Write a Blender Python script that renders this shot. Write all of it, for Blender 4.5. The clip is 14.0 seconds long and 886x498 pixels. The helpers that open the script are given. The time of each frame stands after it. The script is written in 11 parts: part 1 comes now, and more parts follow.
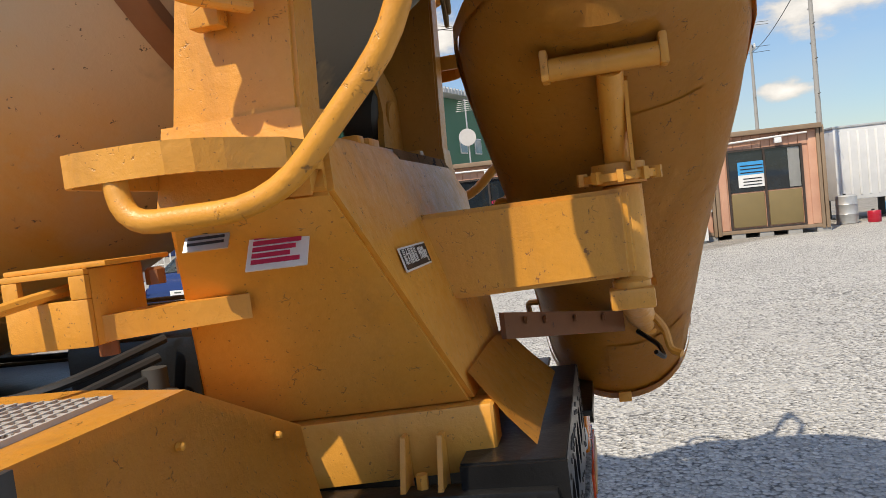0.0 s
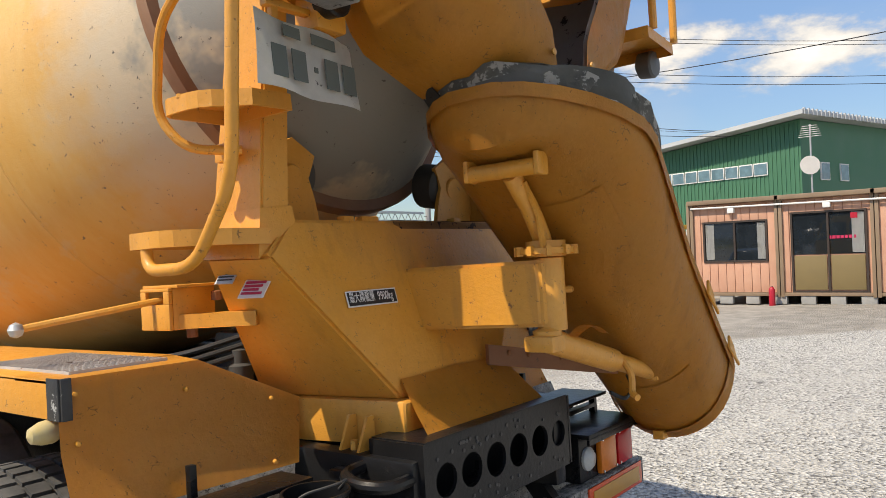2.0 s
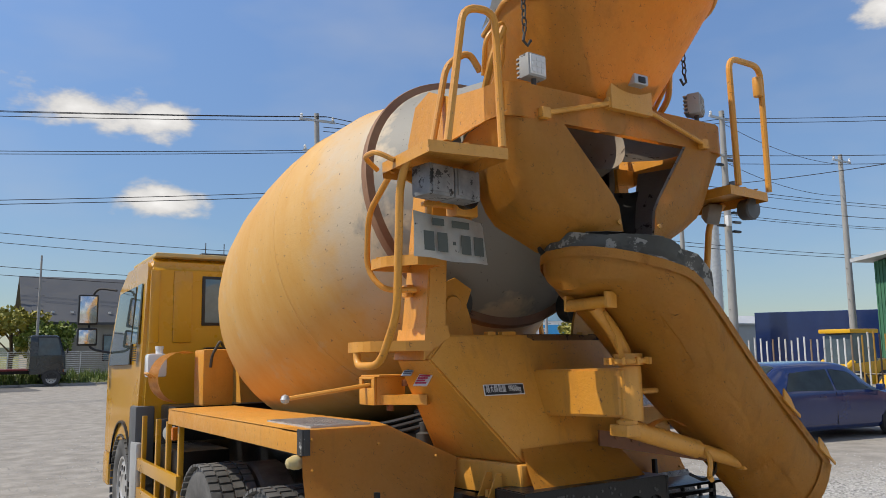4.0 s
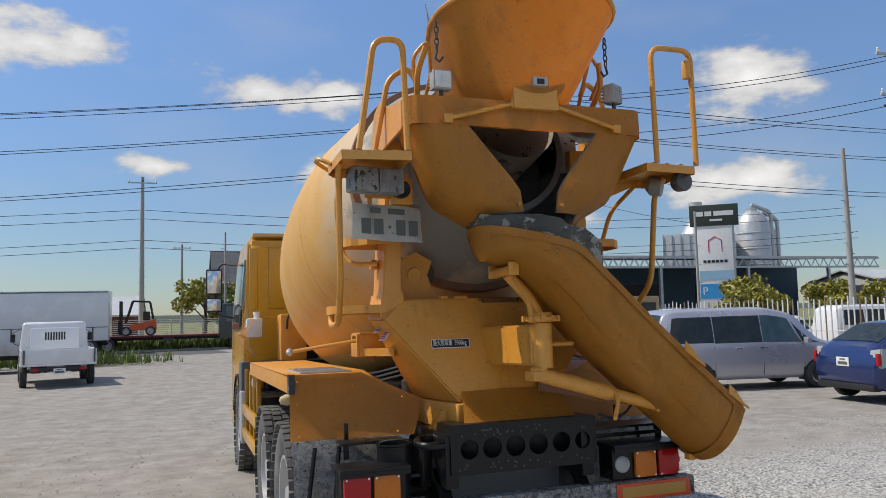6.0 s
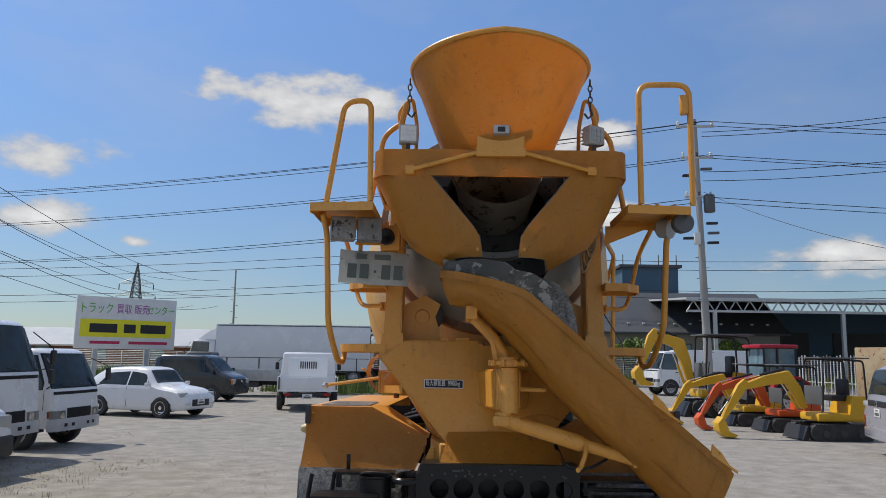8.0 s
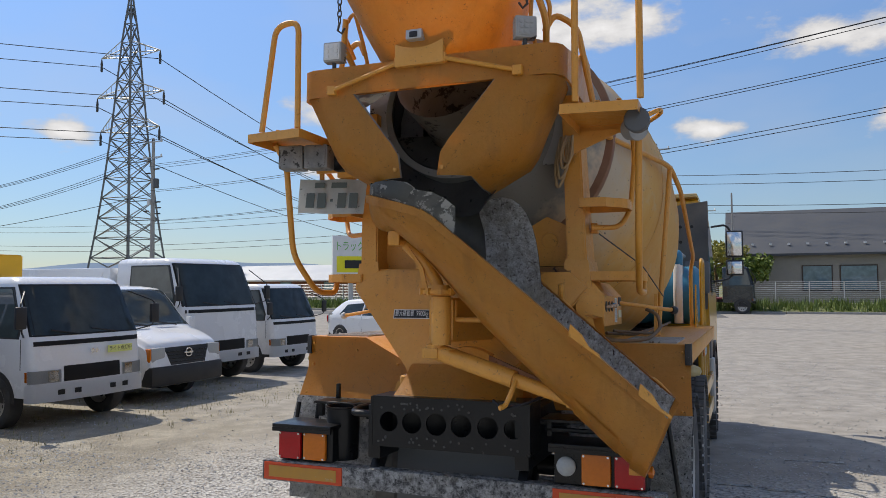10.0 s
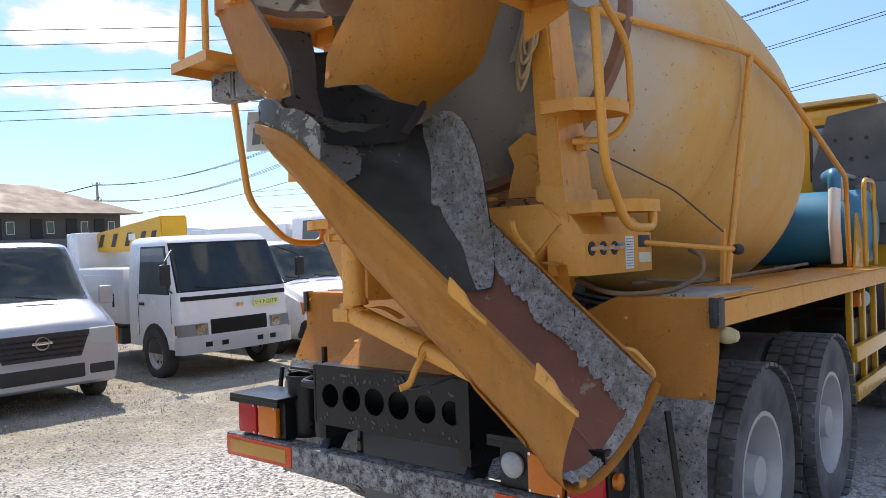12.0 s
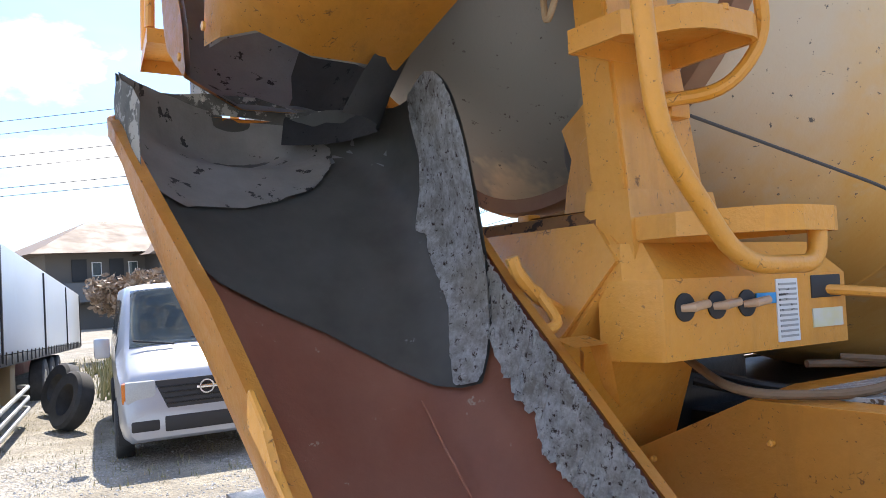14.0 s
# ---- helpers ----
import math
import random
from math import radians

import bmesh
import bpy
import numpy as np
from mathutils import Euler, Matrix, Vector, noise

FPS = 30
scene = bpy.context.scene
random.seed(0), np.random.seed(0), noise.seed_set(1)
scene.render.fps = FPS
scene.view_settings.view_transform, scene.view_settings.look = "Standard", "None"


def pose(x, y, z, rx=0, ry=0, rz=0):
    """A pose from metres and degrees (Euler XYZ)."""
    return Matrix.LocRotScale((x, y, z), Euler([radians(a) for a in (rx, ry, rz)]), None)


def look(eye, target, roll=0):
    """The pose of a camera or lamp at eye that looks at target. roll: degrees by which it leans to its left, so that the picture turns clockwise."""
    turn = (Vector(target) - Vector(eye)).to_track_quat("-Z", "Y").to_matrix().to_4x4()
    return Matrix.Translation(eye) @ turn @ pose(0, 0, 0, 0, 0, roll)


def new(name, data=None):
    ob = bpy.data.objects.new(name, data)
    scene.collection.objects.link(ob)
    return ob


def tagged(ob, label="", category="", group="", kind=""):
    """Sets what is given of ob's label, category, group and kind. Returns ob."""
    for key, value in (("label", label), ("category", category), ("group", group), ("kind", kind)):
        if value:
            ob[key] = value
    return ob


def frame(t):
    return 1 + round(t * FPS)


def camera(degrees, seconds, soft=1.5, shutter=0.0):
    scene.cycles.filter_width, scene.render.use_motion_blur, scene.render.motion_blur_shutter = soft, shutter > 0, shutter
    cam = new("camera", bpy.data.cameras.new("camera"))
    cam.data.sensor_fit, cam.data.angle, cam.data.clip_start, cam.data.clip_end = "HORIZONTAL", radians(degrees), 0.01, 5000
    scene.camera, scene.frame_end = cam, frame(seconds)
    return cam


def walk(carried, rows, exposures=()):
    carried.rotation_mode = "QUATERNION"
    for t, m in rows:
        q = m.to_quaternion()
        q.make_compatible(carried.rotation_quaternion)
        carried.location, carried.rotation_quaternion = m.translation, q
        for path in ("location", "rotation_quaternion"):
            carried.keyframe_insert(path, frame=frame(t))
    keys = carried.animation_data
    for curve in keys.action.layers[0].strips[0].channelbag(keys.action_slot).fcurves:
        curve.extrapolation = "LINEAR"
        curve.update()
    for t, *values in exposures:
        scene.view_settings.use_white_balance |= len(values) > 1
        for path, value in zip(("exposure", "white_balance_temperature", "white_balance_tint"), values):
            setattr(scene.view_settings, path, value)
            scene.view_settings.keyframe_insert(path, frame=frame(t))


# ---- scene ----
cam = camera(60.5, 14.0, 0.55)
METRES, EYE, TILT, LEAN, TURN = 11.5, 1.79, 0.0, 0.0, -78.4
ROWS = [
    (0.0, 0.0, 0.0, 0.0, -0.31, -2.97, 5.93),
    (0.5, 0.0338, -0.014, -0.0013, 1.62, -3.03, 4.71),
    (1.0, 0.0643, -0.0176, -0.0009, 6.65, -2.93, 3.19),
    (1.5, 0.0938, -0.023, 0.0019, 16.51, -1.12, 1.74),
    (2.0, 0.1173, -0.044, 0.004, 26.62, 0.28, 2.23),
    (2.5, 0.1324, -0.0727, 0.0082, 32.4, 3.48, 2.04),
    (3.0, 0.1558, -0.0899, 0.0108, 38.47, 6.68, 1.18),
    (5.5, 0.3153, -0.0771, 0.0071, 55.22, 5.03, 1.89),
    (6.0, 0.3416, -0.057, 0.0072, 59.44, 4.85, 1.39),
    (6.5, 0.3672, -0.0325, 0.0101, 64.23, 6.14, 0.02),
    (7.0, 0.3818, -0.0027, 0.0107, 68.6, 8.07, -1.14),
    (7.5, 0.4006, 0.0346, 0.0089, 73.84, 8.49, -0.97),
    (8.0, 0.4095, 0.0748, 0.0067, 79.52, 7.99, -0.84),
    (10.5, 0.3616, 0.2693, 0.0068, 104.34, 1.43, 1.05),
    (11.0, 0.3359, 0.2986, 0.0056, 108.69, 0.49, 1.88),
    (11.5, 0.3047, 0.3225, 0.0046, 113.24, -0.38, 2.44),
    (12.0, 0.2673, 0.3309, 0.0023, 117.88, -0.95, 2.64),
    (12.5, 0.2291, 0.3383, -0.0004, 122.78, -0.96, 2.75),
    (13.0, 0.192, 0.3322, -0.0015, 127.84, -0.5, 2.9),
    (13.5, 0.1583, 0.326, 0.0024, 132.83, 0.47, 3.1),
    (14.0, 0.1285, 0.3226, 0.0037, 137.17, 2.14, 3.62),
]
walk(cam, [(t, pose(-2.02, -0.051, EYE, TILT, LEAN, TURN) @ pose(METRES * x, METRES * y, METRES * z, 90 + pitch, roll, yaw)) for t, x, y, z, yaw, pitch, roll in ROWS],
     exposures=[(0.0, 0.52, 7700, 10), (2.0, 0.66, 7800, 10), (3.0, 0.40, 7450, 10), (5.5, 0.24, 7000, 10), (8.0, 0.10, 6800, 10), (10.5, 0.36, 7050, 11), (11.0, 0.46, 7050, 11), (12.0, 0.96, 7050, 13), (13.0, 1.33, 7000, 13), (14.0, 1.62, 6850, 13)])

# ---- world, sun ----
SUN_DIR = Vector((-0.557, 0.243, 0.794)).normalized()
world = bpy.data.worlds.new("sky_world")
scene.world = world
world.use_nodes = True
wn, wl = world.node_tree.nodes, world.node_tree.links
wn.clear()
w_out = wn.new("ShaderNodeOutputWorld")
w_bg = wn.new("ShaderNodeBackground")
w_bg.inputs["Strength"].default_value = 0.14
w_sky = wn.new("ShaderNodeTexSky")
w_sky.sky_type = "NISHITA"
w_sky.sun_disc = False
w_sky.sun_elevation = math.asin(SUN_DIR.z)
w_sky.sun_rotation = math.atan2(SUN_DIR.x, SUN_DIR.y)
w_sky.air_density, w_sky.dust_density, w_sky.ozone_density = 1.0, 0.1, 4.0
w_co = wn.new("ShaderNodeTexCoord")
w_sep = wn.new("ShaderNodeSeparateXYZ")
wl.new(w_co.outputs["Generated"], w_sep.inputs[0])


def wmath(op, a, b=None, c=None):
    n = wn.new("ShaderNodeMath")
    n.operation = op
    for i, v in enumerate((a, b, c)):
        if v is None:
            continue
        if isinstance(v, (int, float)):
            n.inputs[i].default_value = v
        else:
            wl.new(v, n.inputs[i])
    return n.outputs[0]


# fair-weather cumulus: each heap has a bearing, a height, a half width and a half height in degrees, and a ragged edge
CLOUDS = (
    (96.2, 11.4, 4.6, 1.4), (93.7, 8.0, 5.0, 1.2), (106.0, 10.6, 5.2, 1.7), (103.4, 5.6, 3.0, 0.8), (78.2, 12.6, 7.2, 2.1), (87.5, 14.6, 6.0, 1.0),
    (10.6, 16.1, 3.4, 1.4), (11.1, 10.4, 3.0, 1.6), (68.5, 13.4, 4.4, 2.4), (65.0, 21.6, 5.0, 1.3), (-11.1, 18.6, 8.8, 2.2), (6.6, 16.4, 5.0, 1.9),
    (-2.4, 10.8, 3.0, 1.0), (41.5, 15.6, 5.4, 2.6), (41.0, 9.0, 6.0, 1.9), (-29.4, 13.0, 4.4, 1.5), (-29.6, 8.7, 4.2, 1.3), (-23.5, 7.6, 1.5, 0.6),
    (26.4, 7.2, 5.0, 1.6), (-48.1, 10.5, 2.6, 1.2), (-63.0, 15.2, 8.6, 2.4), (-61.0, 10.6, 8.6, 1.7), (-86.1, 16.0, 6.2, 2.6), (-83.5, 9.3, 7.0, 2.1))
w_flat = wmath("SQRT", wmath("ADD", wmath("MULTIPLY", w_sep.outputs["X"], w_sep.outputs["X"]), wmath("MULTIPLY", w_sep.outputs["Y"], w_sep.outputs["Y"])))
w_az = wmath("ARCTAN2", w_sep.outputs["X"], w_sep.outputs["Y"])
w_el = wmath("ARCTAN2", w_sep.outputs["Z"], w_flat)
w_com = wn.new("ShaderNodeCombineXYZ")
wl.new(w_az, w_com.inputs[0])
wl.new(w_el, w_com.inputs[1])


def wnoise(stretch, scale, detail, rough):
    mp = wn.new("ShaderNodeVectorMath")
    mp.operation = "MULTIPLY"
    mp.inputs[1].default_value = stretch
    wl.new(w_com.outputs[0], mp.inputs[0])
    k = wn.new("ShaderNodeTexNoise")
    k.inputs["Scale"].default_value, k.inputs["Detail"].default_value, k.inputs["Roughness"].default_value = scale, detail, rough
    wl.new(mp.outputs[0], k.inputs["Vector"])
    return k.outputs["Fac"]


w_rag = wnoise((1.0, 1.9, 1.0), 13.0, 9.0, 0.58)
w_wide = wnoise((1.0, 2.6, 1.0), 3.0, 4.0, 0.5)
w_near = None
for az, el, wa, we in CLOUDS:
    k = wn.new("ShaderNodeVectorMath")
    k.operation = "MULTIPLY_ADD"
    k.inputs[1].default_value = (57.2958 / wa, 57.2958 / we, 0)
    k.inputs[2].default_value = (-az / wa, -el / we, 0)
    wl.new(w_com.outputs[0], k.inputs[0])
    d = wn.new("ShaderNodeVectorMath")
    d.operation = "LENGTH"
    wl.new(k.outputs[0], d.inputs[0])
    w_near = d.outputs["Value"] if w_near is None else wmath("MINIMUM", w_near, d.outputs["Value"])
w_body = wmath("ADD", wmath("SUBTRACT", 1.05, w_near), wmath("MULTIPLY", wmath("SUBTRACT", w_rag, 0.5), 2.6))
# the same kind of cloud behind and overhead, with no places of their own; unseen, cover raised to brighten shade
w_rest = wmath("MULTIPLY", wmath("SUBTRACT", wmath("ADD", wmath("MULTIPLY", w_wide, 0.6), wmath("MULTIPLY", w_rag, 0.4)), 0.49), 9.0)
w_back = wmath("MAXIMUM", wmath("MULTIPLY_ADD", w_sep.outputs["Y"], -4.0, -1.6), wmath("MULTIPLY_ADD", w_sep.outputs["Z"], 5.0, -2.6))
w_body = wmath("MAXIMUM", w_body, wmath("MINIMUM", w_rest, w_back))
w_ramp = wn.new("ShaderNodeMapRange")
w_ramp.interpolation_type = "SMOOTHSTEP"
w_ramp.inputs["From Min"].default_value, w_ramp.inputs["From Max"].default_value = 0.0, 0.62
wl.new(w_body, w_ramp.inputs["Value"])
w_veil = wmath("MULTIPLY", wmath("MAXIMUM", wmath("SUBTRACT", w_wide, 0.47), 0.0), 0.8)
w_fade = wmath("MULTIPLY", wmath("MAXIMUM", wmath("MULTIPLY", w_ramp.outputs[0], 0.95), w_veil), wmath("MINIMUM", wmath("MULTIPLY", wmath("MAXIMUM", w_sep.outputs["Z"], 0.0), 14.0), 1.0))
w_mix = wn.new("ShaderNodeMix")
w_mix.data_type = "RGBA"
wl.new(w_fade, w_mix.inputs["Factor"])
w_dim = wn.new("ShaderNodeMapRange")
w_dim.inputs["From Max"].default_value = 0.5
w_dim.inputs["To Min"].default_value, w_dim.inputs["To Max"].default_value = 0.45, 1.02
wl.new(w_sep.outputs["Z"], w_dim.inputs["Value"])
w_tint = wn.new("ShaderNodeMix")
w_tint.data_type, w_tint.blend_type = "RGBA", "MULTIPLY"
w_tint.inputs["Factor"].default_value = 1.0
w_tone = wn.new("ShaderNodeCombineColor")
for k, g in ((0, 0.86), (1, 0.95), (2, 1.08)):
    wl.new(wmath("MULTIPLY", w_dim.outputs[0], g), w_tone.inputs[k])
wl.new(w_sky.outputs[0], w_tint.inputs["A"])
wl.new(w_tone.outputs[0], w_tint.inputs["B"])
wl.new(w_tint.outputs["Result"], w_mix.inputs["A"])
w_lit = wn.new("ShaderNodeMapRange")
w_lit.inputs["From Min"].default_value, w_lit.inputs["From Max"].default_value = 0.25, 1.3
w_lit.inputs["To Min"].default_value, w_lit.inputs["To Max"].default_value = 3.5, 6.0
wl.new(w_body, w_lit.inputs["Value"])
w_white = wn.new("ShaderNodeCombineColor")
for k, g in ((0, 0.97), (1, 0.99), (2, 1.03)):
    wl.new(wmath("MULTIPLY", w_lit.outputs[0], g), w_white.inputs[k])
wl.new(w_white.outputs[0], w_mix.inputs["B"])
wl.new(w_mix.outputs["Result"], w_bg.inputs["Color"])
wl.new(w_bg.outputs[0], w_out.inputs[0])

sun = new("sun", bpy.data.lights.new("sun", "SUN"))
sun.data.energy = 3.3
sun.data.angle = radians(0.53)
sun.data.color = (1.0, 0.955, 0.88)
sun.matrix_world = look(SUN_DIR * 50, (0, 0, 0))

# ---- materials ----


def material(name):
    m = bpy.data.materials.new(name)
    m.use_nodes = True
    return m, m.node_tree.nodes, m.node_tree.links, m.node_tree.nodes["Principled BSDF"]


def tex(n, l, scale, detail=4.0, rough=0.6, kind="ShaderNodeTexNoise", stretch=None):
    co = n.new("ShaderNodeTexCoord")
    t = n.new(kind)
    t.inputs["Scale"].default_value = scale
    if kind == "ShaderNodeTexNoise":
        t.inputs["Detail"].default_value = detail
        t.inputs["Roughness"].default_value = rough
    if stretch:
        mp = n.new("ShaderNodeMapping")
        mp.inputs["Scale"].default_value = stretch
        l.new(co.outputs["Object"], mp.inputs[0])
        l.new(mp.outputs[0], t.inputs["Vector"])
    else:
        l.new(co.outputs["Object"], t.inputs["Vector"])
    return t


def ramp(n, l, value, p0, p1, c0=(0, 0, 0, 1), c1=(1, 1, 1, 1)):
    r = n.new("ShaderNodeValToRGB")
    r.color_ramp.elements[0].position, r.color_ramp.elements[1].position = p0, p1
    r.color_ramp.elements[0].color, r.color_ramp.elements[1].color = c0, c1
    l.new(value, r.inputs[0])
    return r.outputs[0]


def mixc(n, l, fac, a, b):
    m = n.new("ShaderNodeMix")
    m.data_type = "RGBA"
    for v, k in ((fac, "Factor"), (a, "A"), (b, "B")):
        if isinstance(v, (int, float)):
            m.inputs[k].default_value = v
        elif isinstance(v, tuple):
            m.inputs[k].default_value = (*v[:3], 1)
        else:
            l.new(v, m.inputs[k])
    return m.outputs["Result"]


def bump(n, l, b, value, strength=0.2, dist=0.01):
    k = n.new("ShaderNodeBump")
    k.inputs["Strength"].default_value, k.inputs["Distance"].default_value = strength, dist
    l.new(value, k.inputs["Height"])
    l.new(k.outputs[0], b.inputs["Normal"])
    return k


def paint(name, base, other, rough=0.4, chips=None, chip_at=0.7, grain=40, patch=1.6, bumpy=0.15, metal=0.0, coat=0.0):
    """Painted metal: broad fading towards `other`, fine grain, and chips of a third colour."""
    m, n, l, b = material(name)
    big = tex(n, l, patch, 5, 0.6)
    fine = tex(n, l, grain, 4, 0.65)
    col = mixc(n, l, ramp(n, l, big.outputs["Fac"], 0.35, 0.7), base, other)
    dark = mixc(n, l, ramp(n, l, fine.outputs["Fac"], 0.3, 0.75), tuple(0.9 * c for c in base), tuple(min(1, 1.08 * c) for c in base))
    col = mixc(n, l, 0.25, col, dark)
    if chips:
        ch = tex(n, l, grain * 0.35, 6, 0.7)
        col = mixc(n, l, ramp(n, l, ch.outputs["Fac"], chip_at, chip_at + 0.02), col, chips)
    l.new(col, b.inputs["Base Color"])
    l.new(ramp(n, l, big.outputs["Fac"], 0.3, 0.8, (rough * 0.85,) * 3 + (1,), (min(1, rough * 1.3),) * 3 + (1,)), b.inputs["Roughness"])
    b.inputs["Metallic"].default_value = metal
    b.inputs["Coat Weight"].default_value = coat
    b.inputs["Coat Roughness"].default_value = 0.08
    if bumpy:
        bump(n, l, b, fine.outputs["Fac"], bumpy, 0.004)
    return m


def plain(name, base, rough=0.5, metal=0.0, vary=0.06, scale=12, bumpy=0.08):
    lo, hi = tuple(c * (1 - vary) for c in base), tuple(min(1, c * (1 + vary)) for c in base)
    return paint(name, lo, hi, rough, None, 0.7, scale * 4, scale * 0.3, bumpy, metal)


def glassy(name, tint=(0.05, 0.066, 0.068), rough=0.03):
    m, n, l, b = material(name)
    dirt = tex(n, l, 3.0, 4)
    l.new(mixc(n, l, ramp(n, l, dirt.outputs["Fac"], 0.4, 0.8), tint, tuple(1.6 * c for c in tint)), b.inputs["Base Color"])
    b.inputs["Roughness"].default_value = rough
    b.inputs["Specular IOR Level"].default_value = 0.7
    return m


def lens_plastic(name, col):
    m, n, l, b = material(name)
    g = tex(n, l, 60, 2)
    l.new(mixc(n, l, ramp(n, l, g.outputs["Fac"], 0.35, 0.65), col, tuple(0.92 * c for c in col)), b.inputs["Base Color"])
    b.inputs["Roughness"].default_value = 0.2
    b.inputs["Coat Weight"].default_value = 0.12
    b.inputs["Specular IOR Level"].default_value = 0.35
    return m




def truck_paint(name, base, faded, chip=(0.09, 0.04, 0.02), chip_at=0.70, dirt=0.45):
    """Brush-painted steel: faded patches, dirt runs, fine chips, dents and brush marks."""
    m, n, l, b = material(name)
    big = tex(n, l, 1.6, 5, 0.6)
    run = tex(n, l, 1.0, 5, 0.65, stretch=(9.0, 9.0, 1.3))
    fine = tex(n, l, 46, 4, 0.65)
    spot = tex(n, l, 26, 7, 0.72)
    speck = tex(n, l, 95, 2, 0.5)
    dents = tex(n, l, 4.5, 2, 0.5)
    col = mixc(n, l, ramp(n, l, big.outputs["Fac"], 0.35, 0.68), base, faded)
    col = mixc(n, l, ramp(n, l, fine.outputs["Fac"], 0.30, 0.72, (0, 0, 0, 1), (0.22, 0.22, 0.22, 1)), col, tuple(0.72 * c for c in base))
    col = mixc(n, l, ramp(n, l, run.outputs["Fac"], 0.54, 0.74, (0, 0, 0, 1), (dirt,) * 3 + (1,)), col, (0.30, 0.135, 0.035))
    col = mixc(n, l, ramp(n, l, speck.outputs["Fac"], 0.70, 0.72, (0, 0, 0, 1), (0.7, 0.7, 0.7, 1)), col, (0.20, 0.09, 0.03))
    col = mixc(n, l, ramp(n, l, spot.outputs["Fac"], chip_at, chip_at + 0.015), col, chip)
    l.new(col, b.inputs["Base Color"])
    l.new(ramp(n, l, spot.outputs["Fac"], 0.3, 0.7, (0.28, 0.28, 0.28, 1), (0.54, 0.54, 0.54, 1)), b.inputs["Roughness"])
    mixh = n.new("ShaderNodeMath")
    mixh.operation = "MULTIPLY_ADD"
    l.new(dents.outputs["Fac"], mixh.inputs[0])
    mixh.inputs[1].default_value = 2.2
    l.new(fine.outputs["Fac"], mixh.inputs[2])
    # short open cracks in the thick paint, in scattered patches
    warp = n.new("ShaderNodeVectorMath")
    warp.operation = "MULTIPLY_ADD"
    co = n.new("ShaderNodeTexCoord")
    l.new(tex(n, l, 9, 3, 0.6).outputs["Color"], warp.inputs[0])
    warp.inputs[1].default_value = (0.08, 0.08, 0.08)
    l.new(co.outputs["Object"], warp.inputs[2])
    net = n.new("ShaderNodeTexVoronoi")
    net.feature = "DISTANCE_TO_EDGE"
    net.inputs["Scale"].default_value = 46
    l.new(warp.outputs[0], net.inputs["Vector"])
    hair = ramp(n, l, net.outputs["Distance"], 0.015, 0.07, (1, 1, 1, 1), (0, 0, 0, 1))
    gate = ramp(n, l, tex(n, l, 17, 5, 0.7).outputs["Fac"], 0.60, 0.66, (0, 0, 0, 1), (0.8, 0.8, 0.8, 1))
    crack = n.new("ShaderNodeMath")
    crack.operation = "MULTIPLY"
    l.new(hair, crack.inputs[0])
    l.new(gate, crack.inputs[1])
    col = mixc(n, l, crack.outputs[0], col, (0.13, 0.055, 0.018))
    l.new(col, b.inputs["Base Color"])
    deep = n.new("ShaderNodeMath")
    deep.operation = "MULTIPLY_ADD"
    l.new(crack.outputs[0], deep.inputs[0])
    deep.inputs[1].default_value = -1.6
    l.new(mixh.outputs[0], deep.inputs[2])
    bump(n, l, b, deep.outputs[0], 0.36, 0.006)
    return m


ORANGE = truck_paint("orange_truck_paint", (0.67, 0.285, 0.032), (0.69, 0.335, 0.072), dirt=0.34)
LAMP_CRUST = paint("crusted_lamp_metal", (0.15, 0.155, 0.16), (0.36, 0.36, 0.35), 0.6, (0.03, 0.03, 0.03), 0.575, 60, 9, 0.6)
CRACKED = paint("cracked_orange_paint", (0.38, 0.185, 0.065), (0.29, 0.145, 0.06), 0.8, (0.07, 0.04, 0.025), 0.575, 60, 9.0, 0.5)
CAB_YELLOW = paint("cab_yellow_paint", (0.55, 0.27, 0.012), (0.58, 0.30, 0.02), 0.28, None, 0.7, 30, 0.8, 0.02, 0.0, 0.4)
BLACK = paint("black_chassis_paint", (0.008, 0.008, 0.0085), (0.014, 0.014, 0.0145), 0.30, (0.10, 0.095, 0.09), 0.72, 30, 2.0, 0.45)
RUBBER = paint("tyre_rubber", (0.028, 0.028, 0.028), (0.08, 0.078, 0.075), 0.85, None, 0.7, 60, 5, 0.2)
BLACK.node_tree.nodes["Principled BSDF"].inputs["Specular IOR Level"].default_value = 0.30
DUSTY_RUBBER = paint("dusty_tyre_rubber", (0.05, 0.05, 0.049), (0.21, 0.207, 0.198), 0.9, None, 0.7, 60, 3.5, 0.25)
RIM = paint("silver_wheel_paint", (0.42, 0.42, 0.41), (0.55, 0.54, 0.52), 0.42, (0.2, 0.17, 0.14), 0.7, 30, 4, 0.1, 0.3)
GALV = paint("galvanised_steel", (0.42, 0.43, 0.43), (0.58, 0.59, 0.58), 0.45, (0.15, 0.11, 0.08), 0.68, 25, 4, 0.1, 0.5)
LAMP_RED = lens_plastic("red_lamp_plastic", (0.42, 0.008, 0.01))
LAMP_AMBER = lens_plastic("amber_lamp_plastic", (0.60, 0.16, 0.012))
LAMP_WHITE = lens_plastic("clear_lamp_plastic", (0.40, 0.41, 0.40))
GLASS = glassy("dark_window_glass")
GLASS_BLUE = glassy("blue_window_glass", (0.10, 0.17, 0.20))
CHROME = plain("chrome", (0.7, 0.7, 0.7), 0.12, 1.0, 0.04, 6, 0.0)


